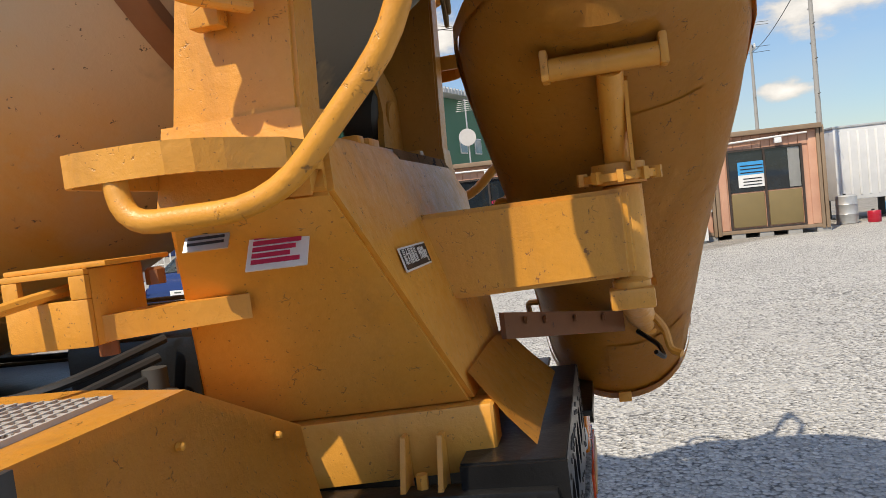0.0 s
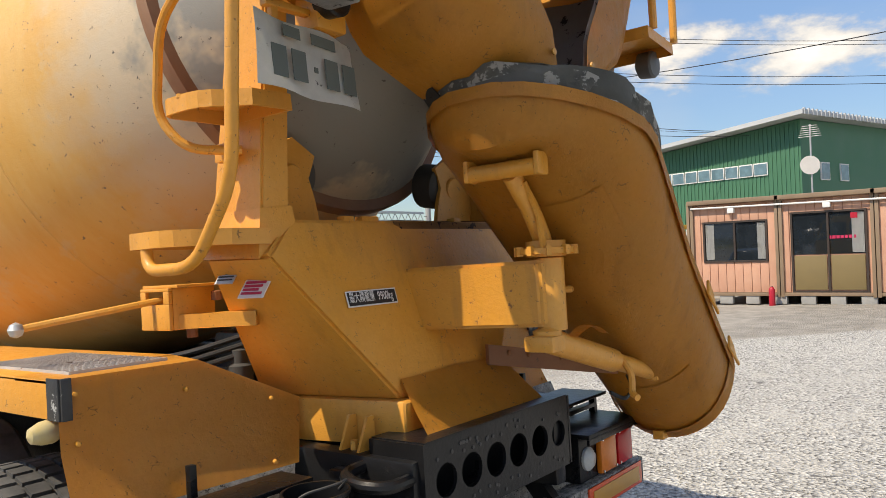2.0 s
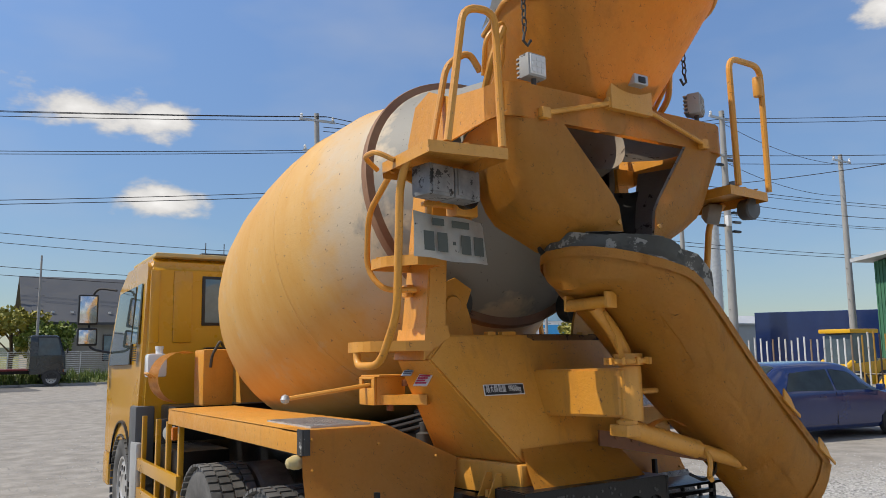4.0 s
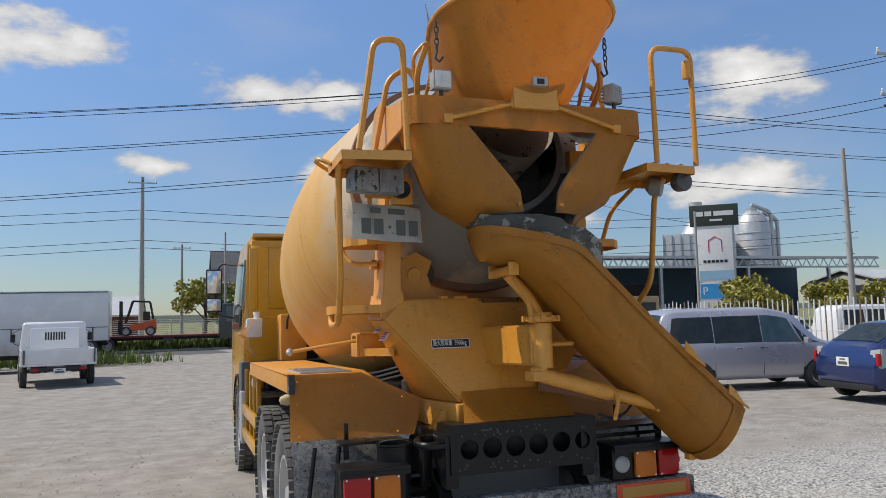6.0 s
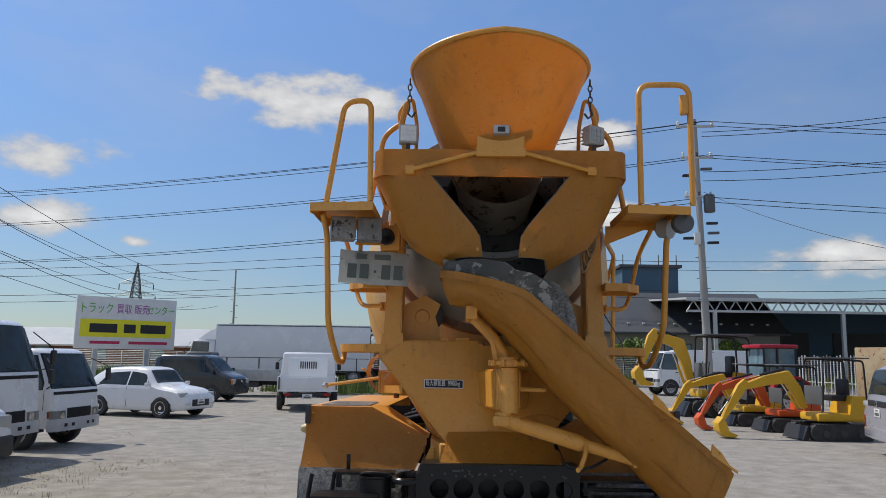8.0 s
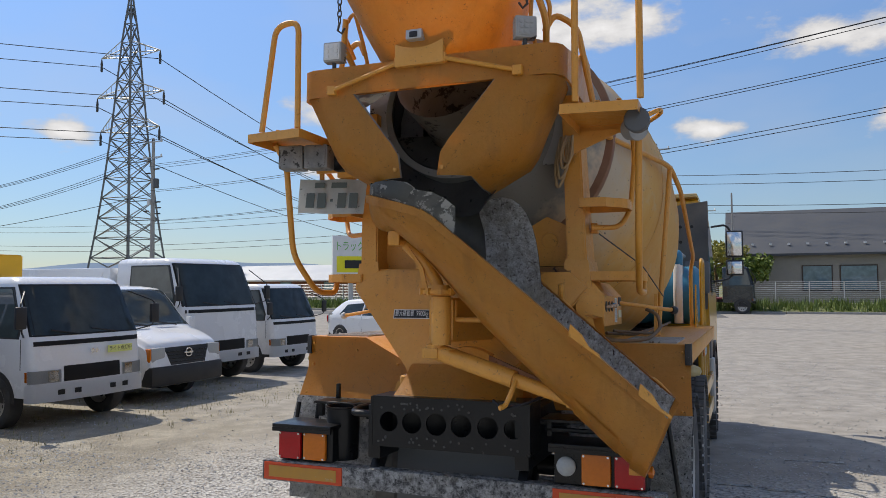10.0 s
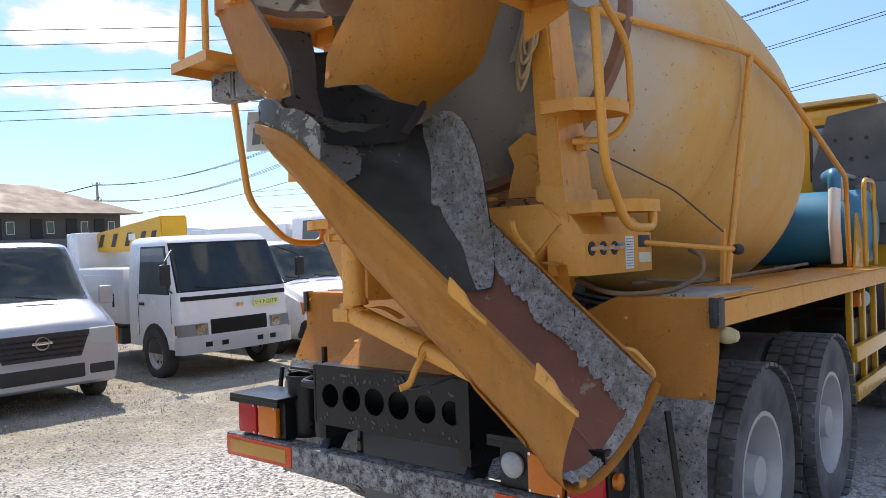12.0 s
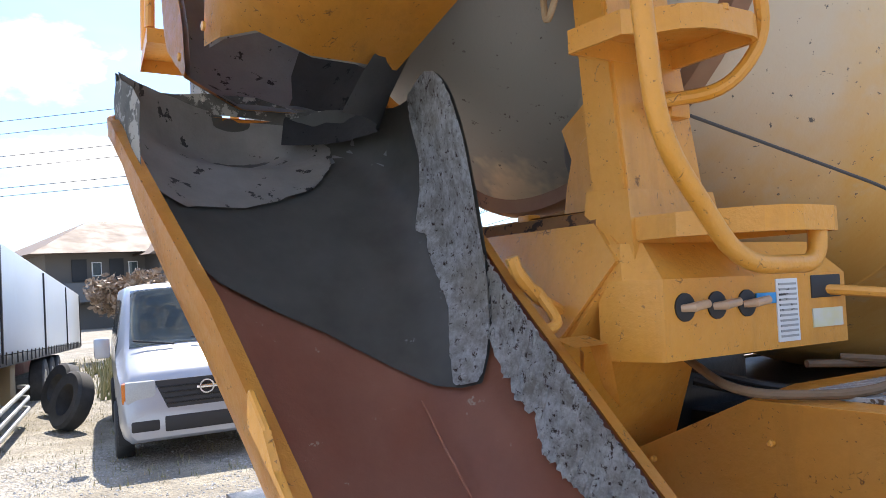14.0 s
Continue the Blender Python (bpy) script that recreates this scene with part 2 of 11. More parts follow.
def crust(name, dark, pale, pit):
    """Dried concrete: mottled at two scales, pitted, with stained patches."""
    m, n, l, b = material(name)
    lump = tex(n, l, 24, 9, 0.78)
    pits = tex(n, l, 60, 6, 0.72)
    stain = tex(n, l, 5, 4, 0.6)
    col = mixc(n, l, ramp(n, l, lump.outputs["Fac"], 0.40, 0.60), dark, pale)
    col = mixc(n, l, ramp(n, l, stain.outputs["Fac"], 0.52, 0.70, (0, 0, 0, 1), (0.5, 0.5, 0.5, 1)), col, tuple(c * k for c, k in zip(pale, (0.62, 0.56, 0.42))))
    col = mixc(n, l, ramp(n, l, pits.outputs["Fac"], 0.57, 0.63), col, pit)
    l.new(col, b.inputs["Base Color"])
    b.inputs["Roughness"].default_value = 0.92
    mixh = n.new("ShaderNodeMath")
    mixh.operation = "SUBTRACT"
    l.new(lump.outputs["Fac"], mixh.inputs[0])
    l.new(pits.outputs["Fac"], mixh.inputs[1])
    bump(n, l, b, mixh.outputs[0], 1.0, 0.012)
    return m


CONCRETE_CRUST = crust("concrete_crust", (0.48, 0.445, 0.38), (0.90, 0.89, 0.86), (0.11, 0.075, 0.055))
RUST_WORN = paint("rusty_worn_steel", (0.36, 0.132, 0.075), (0.47, 0.215, 0.13), 0.42, (0.55, 0.42, 0.30), 0.65, 40, 3.5, 0.35)
BLACK_RUBBER = paint("black_rubber_sheet", (0.095, 0.092, 0.076), (0.25, 0.24, 0.20), 0.38, (0.3, 0.3, 0.28), 0.68, 22, 2.2, 0.2)
DUSTED_RUBBER = paint("concrete_dusted_rubber", (0.36, 0.335, 0.285), (0.50, 0.47, 0.405), 0.75, (0.07, 0.066, 0.055), 0.60, 34, 7.0, 0.5)
STAY_BROWN = paint("brown_primed_steel", (0.20, 0.075, 0.03), (0.28, 0.12, 0.045), 0.5, (0.09, 0.04, 0.02), 0.64, 40, 5.0, 0.3)
DIRTY_METAL = paint("concrete_dusted_metal", (0.30, 0.30, 0.29), (0.42, 0.42, 0.40), 0.7, (0.05, 0.045, 0.04), 0.60, 40, 4, 0.5)
SPLASH_BLACK = crust("splashed_black_steel", (0.06, 0.06, 0.06), (0.42, 0.415, 0.40), (0.02, 0.02, 0.02))
CRUSTED_FLAP = crust("concrete_splashed_rubber", (0.30, 0.30, 0.29), (0.62, 0.615, 0.595), (0.03, 0.025, 0.025))
# concrete coat with the mouth's inner shade put into its dark colour
MOUTH_SHADE_GREY = paint("shade_dark_mouth_concrete", (0.06, 0.058, 0.055), (0.14, 0.135, 0.125), 0.85, (0.02, 0.02, 0.02), 0.6, 30, 4, 0.6)
THROAT = paint("stained_throat_steel", (0.22, 0.17, 0.12), (0.28, 0.26, 0.22), 0.7, (0.06, 0.035, 0.02), 0.58, 24, 5, 0.4)
TANK_BLUE = paint("blue_tank_paint", (0.022, 0.17, 0.30), (0.035, 0.21, 0.35), 0.4, None, 0.7, 30, 3, 0.08)
WHITE = paint("white_car_paint", (0.72, 0.73, 0.74), (0.76, 0.77, 0.77), 0.25, None, 0.7, 30, 1.0, 0.0, 0.0, 0.5)
SILVER = paint("silver_car_paint", (0.36, 0.375, 0.405), (0.40, 0.415, 0.445), 0.32, None, 0.7, 60, 1.0, 0.0, 0.45, 0.5)
LILAC = paint("lilac_silver_car_paint", (0.43, 0.43, 0.48), (0.48, 0.48, 0.53), 0.28, None, 0.7, 60, 1.0, 0.0, 0.4, 0.6)
NAVY = paint("dark_blue_car_paint", (0.012, 0.03, 0.12), (0.018, 0.04, 0.15), 0.2, None, 0.7, 60, 1.0, 0.0, 0.3, 0.8)
DARKCAR = paint("dark_car_paint", (0.02, 0.025, 0.028), (0.028, 0.033, 0.036), 0.25, None, 0.7, 60, 1.0, 0.0, 0.2, 0.6)
DARK = plain("black_plastic", (0.018, 0.018, 0.019), 0.5)
GREYPL = plain("grey_plastic", (0.10, 0.105, 0.11), 0.55)
MACHINE_YELLOW = plain("machine_yellow_paint", (0.70, 0.385, 0.018), 0.4)
MACHINE_RED = plain("machine_red_paint", (0.42, 0.012, 0.03), 0.35)
MACHINE_ORANGE = plain("machine_orange_paint", (0.62, 0.085, 0.012), 0.4)
STEEL_DARK = plain("dark_weathered_steel", (0.07, 0.068, 0.065), 0.6, 0.3)
RED_STEEL = plain("red_primer_steel", (0.16, 0.018, 0.018), 0.6)
POLE_CONC = paint("pole_concrete", (0.30, 0.295, 0.28), (0.38, 0.37, 0.35), 0.9, None, 0.7, 30, 1.5, 0.3)
WIRE = plain("black_cable", (0.02, 0.02, 0.022), 0.6)
PAPER = plain("white_label", (0.72, 0.72, 0.70), 0.5)
INK = plain("black_ink", (0.015, 0.015, 0.015), 0.5)
INK_GREEN = plain("plate_green_ink", (0.10, 0.115, 0.10), 0.6)
INK_RED = plain("red_ink", (0.5, 0.02, 0.08), 0.5)
YELLOW_SIGN = plain("sign_yellow", (0.80, 0.72, 0.02), 0.5)
SKYBLUE = plain("sign_blue", (0.03, 0.30, 0.62), 0.5)


def drum_material():
    """Worn drum paint: ochre in front, bare grey where concrete has scoured the rear cone, pale streaks."""
    m, n, l, b = material("worn_drum_paint")
    co = n.new("ShaderNodeTexCoord")
    sep = n.new("ShaderNodeSeparateXYZ")
    l.new(co.outputs["Object"], sep.inputs[0])
    wob = tex(n, l, 1.8, 5, 0.65)
    add = n.new("ShaderNodeMath")
    add.operation = "MULTIPLY_ADD"
    l.new(wob.outputs["Fac"], add.inputs[0])
    add.inputs[1].default_value = 1.1
    l.new(sep.outputs["Z"], add.inputs[2])
    streak = tex(n, l, 1.2, 5, 0.7, stretch=(1.0, 1.0, 3.2))
    base = mixc(n, l, ramp(n, l, streak.outputs["Fac"], 0.35, 0.72), (0.60, 0.31, 0.062), (0.64, 0.39, 0.135))
    pale = tex(n, l, 3.4, 6, 0.7)
    base = mixc(n, l, ramp(n, l, pale.outputs["Fac"], 0.56, 0.78), base, (0.52, 0.42, 0.28))

    def rise(a, b, lo=0.0, hi=1.0):
        mr = n.new("ShaderNodeMapRange")
        for k, v in (("From Min", a), ("From Max", b), ("To Min", lo), ("To Max", hi)):
            mr.inputs[k].default_value = v
        l.new(add.outputs[0], mr.inputs["Value"])
        return mr.outputs[0]
    base = mixc(n, l, rise(3.62, 4.06, 0.0, 0.75), base, (0.50, 0.45, 0.36))
    base = mixc(n, l, rise(4.2, 4.32), base, (0.24, 0.232, 0.205))
    spots = tex(n, l, 34, 4, 0.7)
    gate = rise(2.6, 3.6, 0.3, 1.0)
    dots = n.new("ShaderNodeMath")
    dots.operation = "MULTIPLY"
    l.new(ramp(n, l, spots.outputs["Fac"], 0.655, 0.68), dots.inputs[0])
    l.new(gate, dots.inputs[1])
    base = mixc(n, l, dots.outputs[0], base, (0.10, 0.085, 0.07))
    l.new(base, b.inputs["Base Color"])
    b.inputs["Roughness"].default_value = 0.6
    fine = tex(n, l, 34, 5, 0.7)
    bump(n, l, b, fine.outputs["Fac"], 0.25, 0.006)
    return m


DRUM_PAINT = drum_material()

# ---- building helpers ----


def part(name, bm, mat, parent=None, label="", smooth=True, angle=35):
    me = bpy.data.meshes.new(name)
    bmesh.ops.recalc_face_normals(bm, faces=bm.faces)
    bm.to_mesh(me)
    bm.free()
    me.materials.append(mat)
    if smooth:
        me.shade_smooth()
        me.set_sharp_from_angle(angle=radians(angle))
    ob = new(name, me)
    if parent is not None:
        ob.parent = parent
    if label:
        tagged(ob, label)
    return ob


def thing(name, label, category, m=None, group="", kind=""):
    e = new(name)
    e.empty_display_size = 0.3
    if m is not None:
        e.matrix_world = m
    return tagged(e, label, category, group, kind)


def B():
    return bmesh.new()


def box(bm, x0, x1, y0, y1, z0, z1, bevel=0.0, m=None):
    r = bmesh.ops.create_cube(bm, size=1.0)
    vs = r["verts"]
    for v in vs:
        v.co = Vector((x0 + (v.co.x + 0.5) * (x1 - x0), y0 + (v.co.y + 0.5) * (y1 - y0), z0 + (v.co.z + 0.5) * (z1 - z0)))
    if bevel:
        es = list({e for v in vs for e in v.link_edges})
        r = bmesh.ops.bevel(bm, geom=es, offset=bevel, segments=2, profile=0.6, affect="EDGES", clamp_overlap=True)
        vs = list({v for f in r["faces"] for v in f.verts} | {v for v in vs if v.is_valid})
    if m is not None:
        for v in vs:
            v.co = m @ v.co
    return bm


def boxes(*specs, bevel=0.0):
    bm = B()
    for s in specs:
        box(bm, *s, bevel=bevel)
    return bm


def prism(bm, pts, lo, hi, axis="x"):
    """Extrudes a polygon; pts lie in the two other axes in order (y,z), (x,z) or (x,y)."""
    def at(p, h):
        return {"x": (h, p[0], p[1]), "y": (p[0], h, p[1]), "z": (p[0], p[1], h)}[axis]
    a = [bm.verts.new(at(p, lo)) for p in pts]
    b = [bm.verts.new(at(p, hi)) for p in pts]
    bm.faces.new(a)
    bm.faces.new(b[::-1])
    for i in range(len(pts)):
        j = (i + 1) % len(pts)
        bm.faces.new((a[i], b[i], b[j], a[j]))
    return bm


def hull(bm, lower, upper):
    """A solid between two polygons of equal length."""
    a = [bm.verts.new(p) for p in lower]
    b = [bm.verts.new(p) for p in upper]
    bm.faces.new(a)
    bm.faces.new(b[::-1])
    for i in range(len(a)):
        j = (i + 1) % len(a)
        bm.faces.new((a[i], b[i], b[j], a[j]))
    return bm


def rounded(pts, radius, n=5):
    """A path with its inner corners rounded."""
    pts = [Vector(p) for p in pts]
    out = [pts[0]]
    for a, b, c in zip(pts, pts[1:], pts[2:]):
        r = min(radius, 0.45 * (a - b).length, 0.45 * (c - b).length)
        p, q = b + (a - b).normalized() * r, b + (c - b).normalized() * r
        for i in range(n + 1):
            t = i / n
            out.append(p * (1 - t) ** 2 + b * 2 * t * (1 - t) + q * t * t)
    return out + [pts[-1]]


def tube(bm, pts, r, n=10, caps=True):
    pts = [Vector(p) for p in pts]
    rings = []
    ref = None
    for i, p in enumerate(pts):
        d = (pts[min(i + 1, len(pts) - 1)] - pts[max(i - 1, 0)]).normalized()
        if ref is None:
            ref = Vector((0, 0, 1)) if abs(d.z) < 0.9 else Vector((1, 0, 0))
        u = d.cross(ref).normalized()
        ref = u.cross(d).normalized()
        rr = r[i] if isinstance(r, (list, tuple)) else r
        rings.append([bm.verts.new(p + (u * math.cos(a) + ref * math.sin(a)) * rr) for a in (2 * math.pi * k / n for k in range(n))])
    for a, b in zip(rings, rings[1:]):
        for k in range(n):
            bm.faces.new((a[k], a[(k + 1) % n], b[(k + 1) % n], b[k]))
    if caps:
        bm.faces.new(rings[0][::-1])
        bm.faces.new(rings[-1])
    return bm


def pipe(pts, r, bend=0.08, n=10):
    return tube(B(), rounded(pts, bend), r, n)


def lathe(bm, profile, m=None, n=32, caps=True):
    """Turns (radius, height) pairs round the local z axis, then lays them by m."""
    m = m or Matrix()
    rings = []
    for r, h in profile:
        rings.append([bm.verts.new(m @ Vector((r * math.cos(a), r * math.sin(a), h))) for a in (2 * math.pi * k / n for k in range(n))])
    for a, b in zip(rings, rings[1:]):
        for k in range(n):
            bm.faces.new((a[k], a[(k + 1) % n], b[(k + 1) % n], b[k]))
    if caps:
        if profile[0][0] > 1e-4:
            bm.faces.new(rings[0][::-1])
        if profile[-1][0] > 1e-4:
            bm.faces.new(rings[-1])
    return bm


def along(a, b):
    """A frame at a whose z axis points to b."""
    a, b = Vector(a), Vector(b)
    return Matrix.Translation(a) @ (b - a).to_track_quat("Z", "Y").to_matrix().to_4x4()


def rod(bm, a, b, r, n=12):
    return lathe(bm, [(r, 0), (r, (Vector(b) - Vector(a)).length)], along(a, b), n)


def sheet(grid, thick, bm=None):
    """A plate of some thickness over a grid of points."""
    bm = bm or B()
    vs = [[bm.verts.new(p) for p in row] for row in grid]
    fs = []
    for r0, r1 in zip(vs, vs[1:]):
        for i in range(len(r0) - 1):
            fs.append(bm.faces.new((r0[i], r0[i + 1], r1[i + 1], r1[i])))
    if thick:
        bmesh.ops.solidify(bm, geom=fs, thickness=thick)
    return bm


def text_part(name, body, size, m, mat, parent=None, label="", extrude=0.001, stretch=1.0, align="CENTER"):
    """Raised lettering in the built-in font, turned into a mesh."""
    cu = bpy.data.curves.new(name + "_text", "FONT")
    cu.body, cu.size, cu.extrude, cu.align_x, cu.align_y = body, size, extrude, align, "CENTER"
    tmp = bpy.data.objects.new(name, cu)
    me = bpy.data.meshes.new_from_object(tmp)
    bpy.data.objects.remove(tmp)
    me.transform(m @ Matrix.Diagonal((stretch, 1, 1, 1)))
    me.materials.clear()
    me.materials.append(mat)
    ob = new(name, me)
    if parent is not None:
        ob.parent = parent
    if label:
        tagged(ob, label)
    return ob


def bars(spans, m, mat, name, parent):
    """Flat bars in place of lettering: (x0, x1, y0, y1) on the plane of m."""
    for x0, x1, y0, y1 in spans:
        part(name, box(B(), x0, x1, y0, y1, 0.0, 0.002, m=m), mat, parent, smooth=False)


def wheel(parent, x, y, z, r, w, side, rim_r=None, name="wheel", spokes=8, dish=0.04, rim_mat=None, n=36, tread=0, tyre_mat=None):
    """A wheel on an axle along x. side: +1 or -1, the way its face looks."""
    rim_r = rim_r or r * 0.6
    m = Matrix.Translation((x, y, z)) @ Matrix.Rotation(radians(90) * side, 4, "Y")
    h = w / 2
    bm = B()
    prof = [(rim_r * 0.98, -h * 0.8), (r * 0.86, -h), (r * 0.965, -h * 0.9), (r, -h * 0.72), (r, h * 0.72), (r * 0.965, h * 0.9), (r * 0.86, h), (rim_r * 1.05, h * 0.9), (rim_r * 0.98, h * 0.8)]
    lathe(bm, prof, m, n, caps=False)
    if tread:
        for k in range(tread):
            a = 2 * math.pi * k / tread
            for s in (-0.56, -0.19, 0.19, 0.56):
                q = m @ Matrix.Rotation(a + (0.03 if s in (-0.19, 0.56) else 0), 4, "Z")
                box(bm, r - 0.004, r + 0.013, -0.46 * 2 * math.pi * r / tread, 0.3 * 2 * math.pi * r / tread, (s - 0.155) * 2 * h * 0.78, (s + 0.155) * 2 * h * 0.78, m=q)
    scene_rim = rim_mat or RIM
    tyre = part(name, bm, tyre_mat or RUBBER, parent)
    bm = B()
    lathe(bm, [(rim_r, -h * 0.8), (rim_r * 1.0, h * 0.86), (rim_r * 0.93, h * 0.86), (rim_r * 0.9, h * 0.6), (rim_r * 0.82, h * 0.6 - dish), (rim_r * 0.42, h * 0.6 - dish * 1.6), (rim_r * 0.36, h * 0.6 - dish), (rim_r * 0.3, h * 0.75), (0.0001, h * 0.78)], m, 28, caps=False)
    part("rim", bm, scene_rim, tyre)
    bm = B()
    for k in range(spokes):
        a = 2 * math.pi * (k + 0.5) / spokes
        q = m @ Matrix.Translation((rim_r * 0.62 * math.cos(a), rim_r * 0.62 * math.sin(a), h * 0.6 - dish * 1.3)) @ Matrix.Rotation(a, 4, "Z")
        lathe(bm, [(rim_r * 0.1, -0.012), (rim_r * 0.1, 0.006)], q, 10)
    part("rim_holes", bm, DARK, tyre)
    return tyre

# ---- ground ----


def ground_z(x, y):
    yy = min(max(y, -3.0), 12.0)
    xx = min(max(x, -9.0), 3.0)
    d = max(0.0, math.hypot(x, y - 3) - 30) / 30
    return (0.15 - 0.0165 * yy + 0.007 * xx) * max(0.0, 1 - d) - 0.03 * min(1.0, d)


def ground_material():
    m, n, l, b = material("gravel_lot_ground")
    co = n.new("ShaderNodeTexCoord")
    sep = n.new("ShaderNodeSeparateXYZ")
    l.new(co.outputs["Object"], sep.inputs[0])
    big = tex(n, l, 0.22, 5, 0.6)
    mid = tex(n, l, 2.3, 6, 0.65)
    st = tex(n, l, 34, 2, 0.5, "ShaderNodeTexVoronoi")
    st2 = tex(n, l, 16, 2, 0.5, "ShaderNodeTexVoronoi")
    fine = tex(n, l, 90, 4, 0.7)
    gravel = mixc(n, l, ramp(n, l, st.outputs["Color"], 0.05, 0.95), (0.26, 0.255, 0.24), (0.66, 0.648, 0.612))
    gravel = mixc(n, l, ramp(n, l, st.outputs["Distance"], 0.55, 0.85), gravel, (0.10, 0.098, 0.095))
    dust = mixc(n, l, ramp(n, l, fine.outputs["Fac"], 0.3, 0.7), (0.44, 0.425, 0.395), (0.53, 0.515, 0.48))
    gravel = mixc(n, l, ramp(n, l, mid.outputs["Fac"], 0.50, 0.66, (0, 0, 0, 1), (0.75, 0.75, 0.75, 1)), gravel, dust)
    asphalt = mixc(n, l, ramp(n, l, mid.outputs["Fac"], 0.36, 0.66), (0.225, 0.209, 0.184), (0.345, 0.322, 0.287))
    asphalt = mixc(n, l, ramp(n, l, fine.outputs["Fac"], 0.62, 0.7), asphalt, (0.40, 0.38, 0.35))
    straw = mixc(n, l, ramp(n, l, mid.outputs["Fac"], 0.42, 0.62), (0.25, 0.225, 0.175), (0.40, 0.365, 0.285))
    straw = mixc(n, l, ramp(n, l, fine.outputs["Fac"], 0.45, 0.6), straw, (0.20, 0.18, 0.14))

    def wobble(v, amp):
        k = n.new("ShaderNodeMath")
        k.operation = "MULTIPLY_ADD"
        l.new(mid.outputs["Fac"], k.inputs[0])
        k.inputs[1].default_value = amp
        l.new(v, k.inputs[2])
        return k.outputs[0]

    def step(v, a, w):
        mr = n.new("ShaderNodeMapRange")
        mr.inputs["From Min"].default_value, mr.inputs["From Max"].default_value = a, a + w
        l.new(v, mr.inputs["Value"])
        return mr.outputs[0]
    # tarred yard ahead of the truck and along the office, gravel behind, straw by the parked row
    yv = wobble(sep.outputs["Y"], 1.6)
    xv = wobble(sep.outputs["X"], 0.8)
    slant = n.new("ShaderNodeMath")
    slant.operation = "MULTIPLY_ADD"
    l.new(sep.outputs["Y"], slant.inputs[0])
    slant.inputs[1].default_value = 1.0
    l.new(xv, slant.inputs[2])
    col = mixc(n, l, step(yv, 3.6, 1.2), gravel, asphalt)
    col = mixc(n, l, step(slant.outputs[0], 14.2, 0.5), col, asphalt)
    mul = n.new("ShaderNodeMath")
    mul.operation = "MULTIPLY"
    neg = n.new("ShaderNodeMath")
    neg.operation = "MULTIPLY"
    l.new(xv, neg.inputs[0])
    neg.inputs[1].default_value = -1.0
    l.new(step(neg.outputs[0], 2.3, 1.8), mul.inputs[0])
    lim = n.new("ShaderNodeMath")
    lim.operation = "SUBTRACT"
    lim.inputs[0].default_value = 1.0
    l.new(step(yv, 8.5, 2.0), lim.inputs[1])
    l.new(lim.outputs[0], mul.inputs[1])
    mask = n.new("ShaderNodeMath")
    mask.operation = "MULTIPLY"
    l.new(mul.outputs[0], mask.inputs[0])
    l.new(ramp(n, l, big.outputs["Fac"], 0.30, 0.55), mask.inputs[1])
    col = mixc(n, l, mask.outputs[0], col, straw)
    col = mixc(n, l, ramp(n, l, big.outputs["Fac"], 0.35, 0.75, (0, 0, 0, 1), (0.25, 0.25, 0.25, 1)), col, (0.30, 0.285, 0.265))
    far = step(sep.outputs["Y"], 62.0, 4.0)
    col = mixc(n, l, far, col, (0.20, 0.20, 0.09))
    l.new(col, b.inputs["Base Color"])
    b.inputs["Roughness"].default_value = 0.95
    b.inputs["Specular IOR Level"].default_value = 0.2
    hmix = n.new("ShaderNodeMath")
    hmix.operation = "MULTIPLY_ADD"
    l.new(st2.outputs["Distance"], hmix.inputs[0])
    hmix.inputs[1].default_value = 0.6
    l.new(st.outputs["Distance"], hmix.inputs[2])
    stony = n.new("ShaderNodeMath")
    stony.operation = "MULTIPLY_ADD"
    l.new(step(yv, 3.6, 1.2), stony.inputs[0])
    stony.inputs[1].default_value, stony.inputs[2].default_value = -0.80, 0.85
    bump(n, l, b, hmix.outputs[0], 0.8, 0.025)
    l.new(stony.outputs[0], n["Bump"].inputs["Strength"])
    return m


GROUND_MAT = ground_material()
bm = B()
xs = [-2500, -600, -200, -80, -40] + [-30 + 2 * i for i in range(31)] + [40, 80, 200, 600, 2500]
ys = [-2500, -600, -200, -60, -30] + [-20 + 2 * i for i in range(41)] + [70, 80, 120, 200, 600, 2500]
grid = [[Vector((x, y, ground_z(x, y))) for x in xs] for y in ys]
sheet(grid, 0, bm)
ground = tagged(part("ground", bm, GROUND_MAT), "pale gravel lot running into worn grey tarmac", "ground", kind="structure")

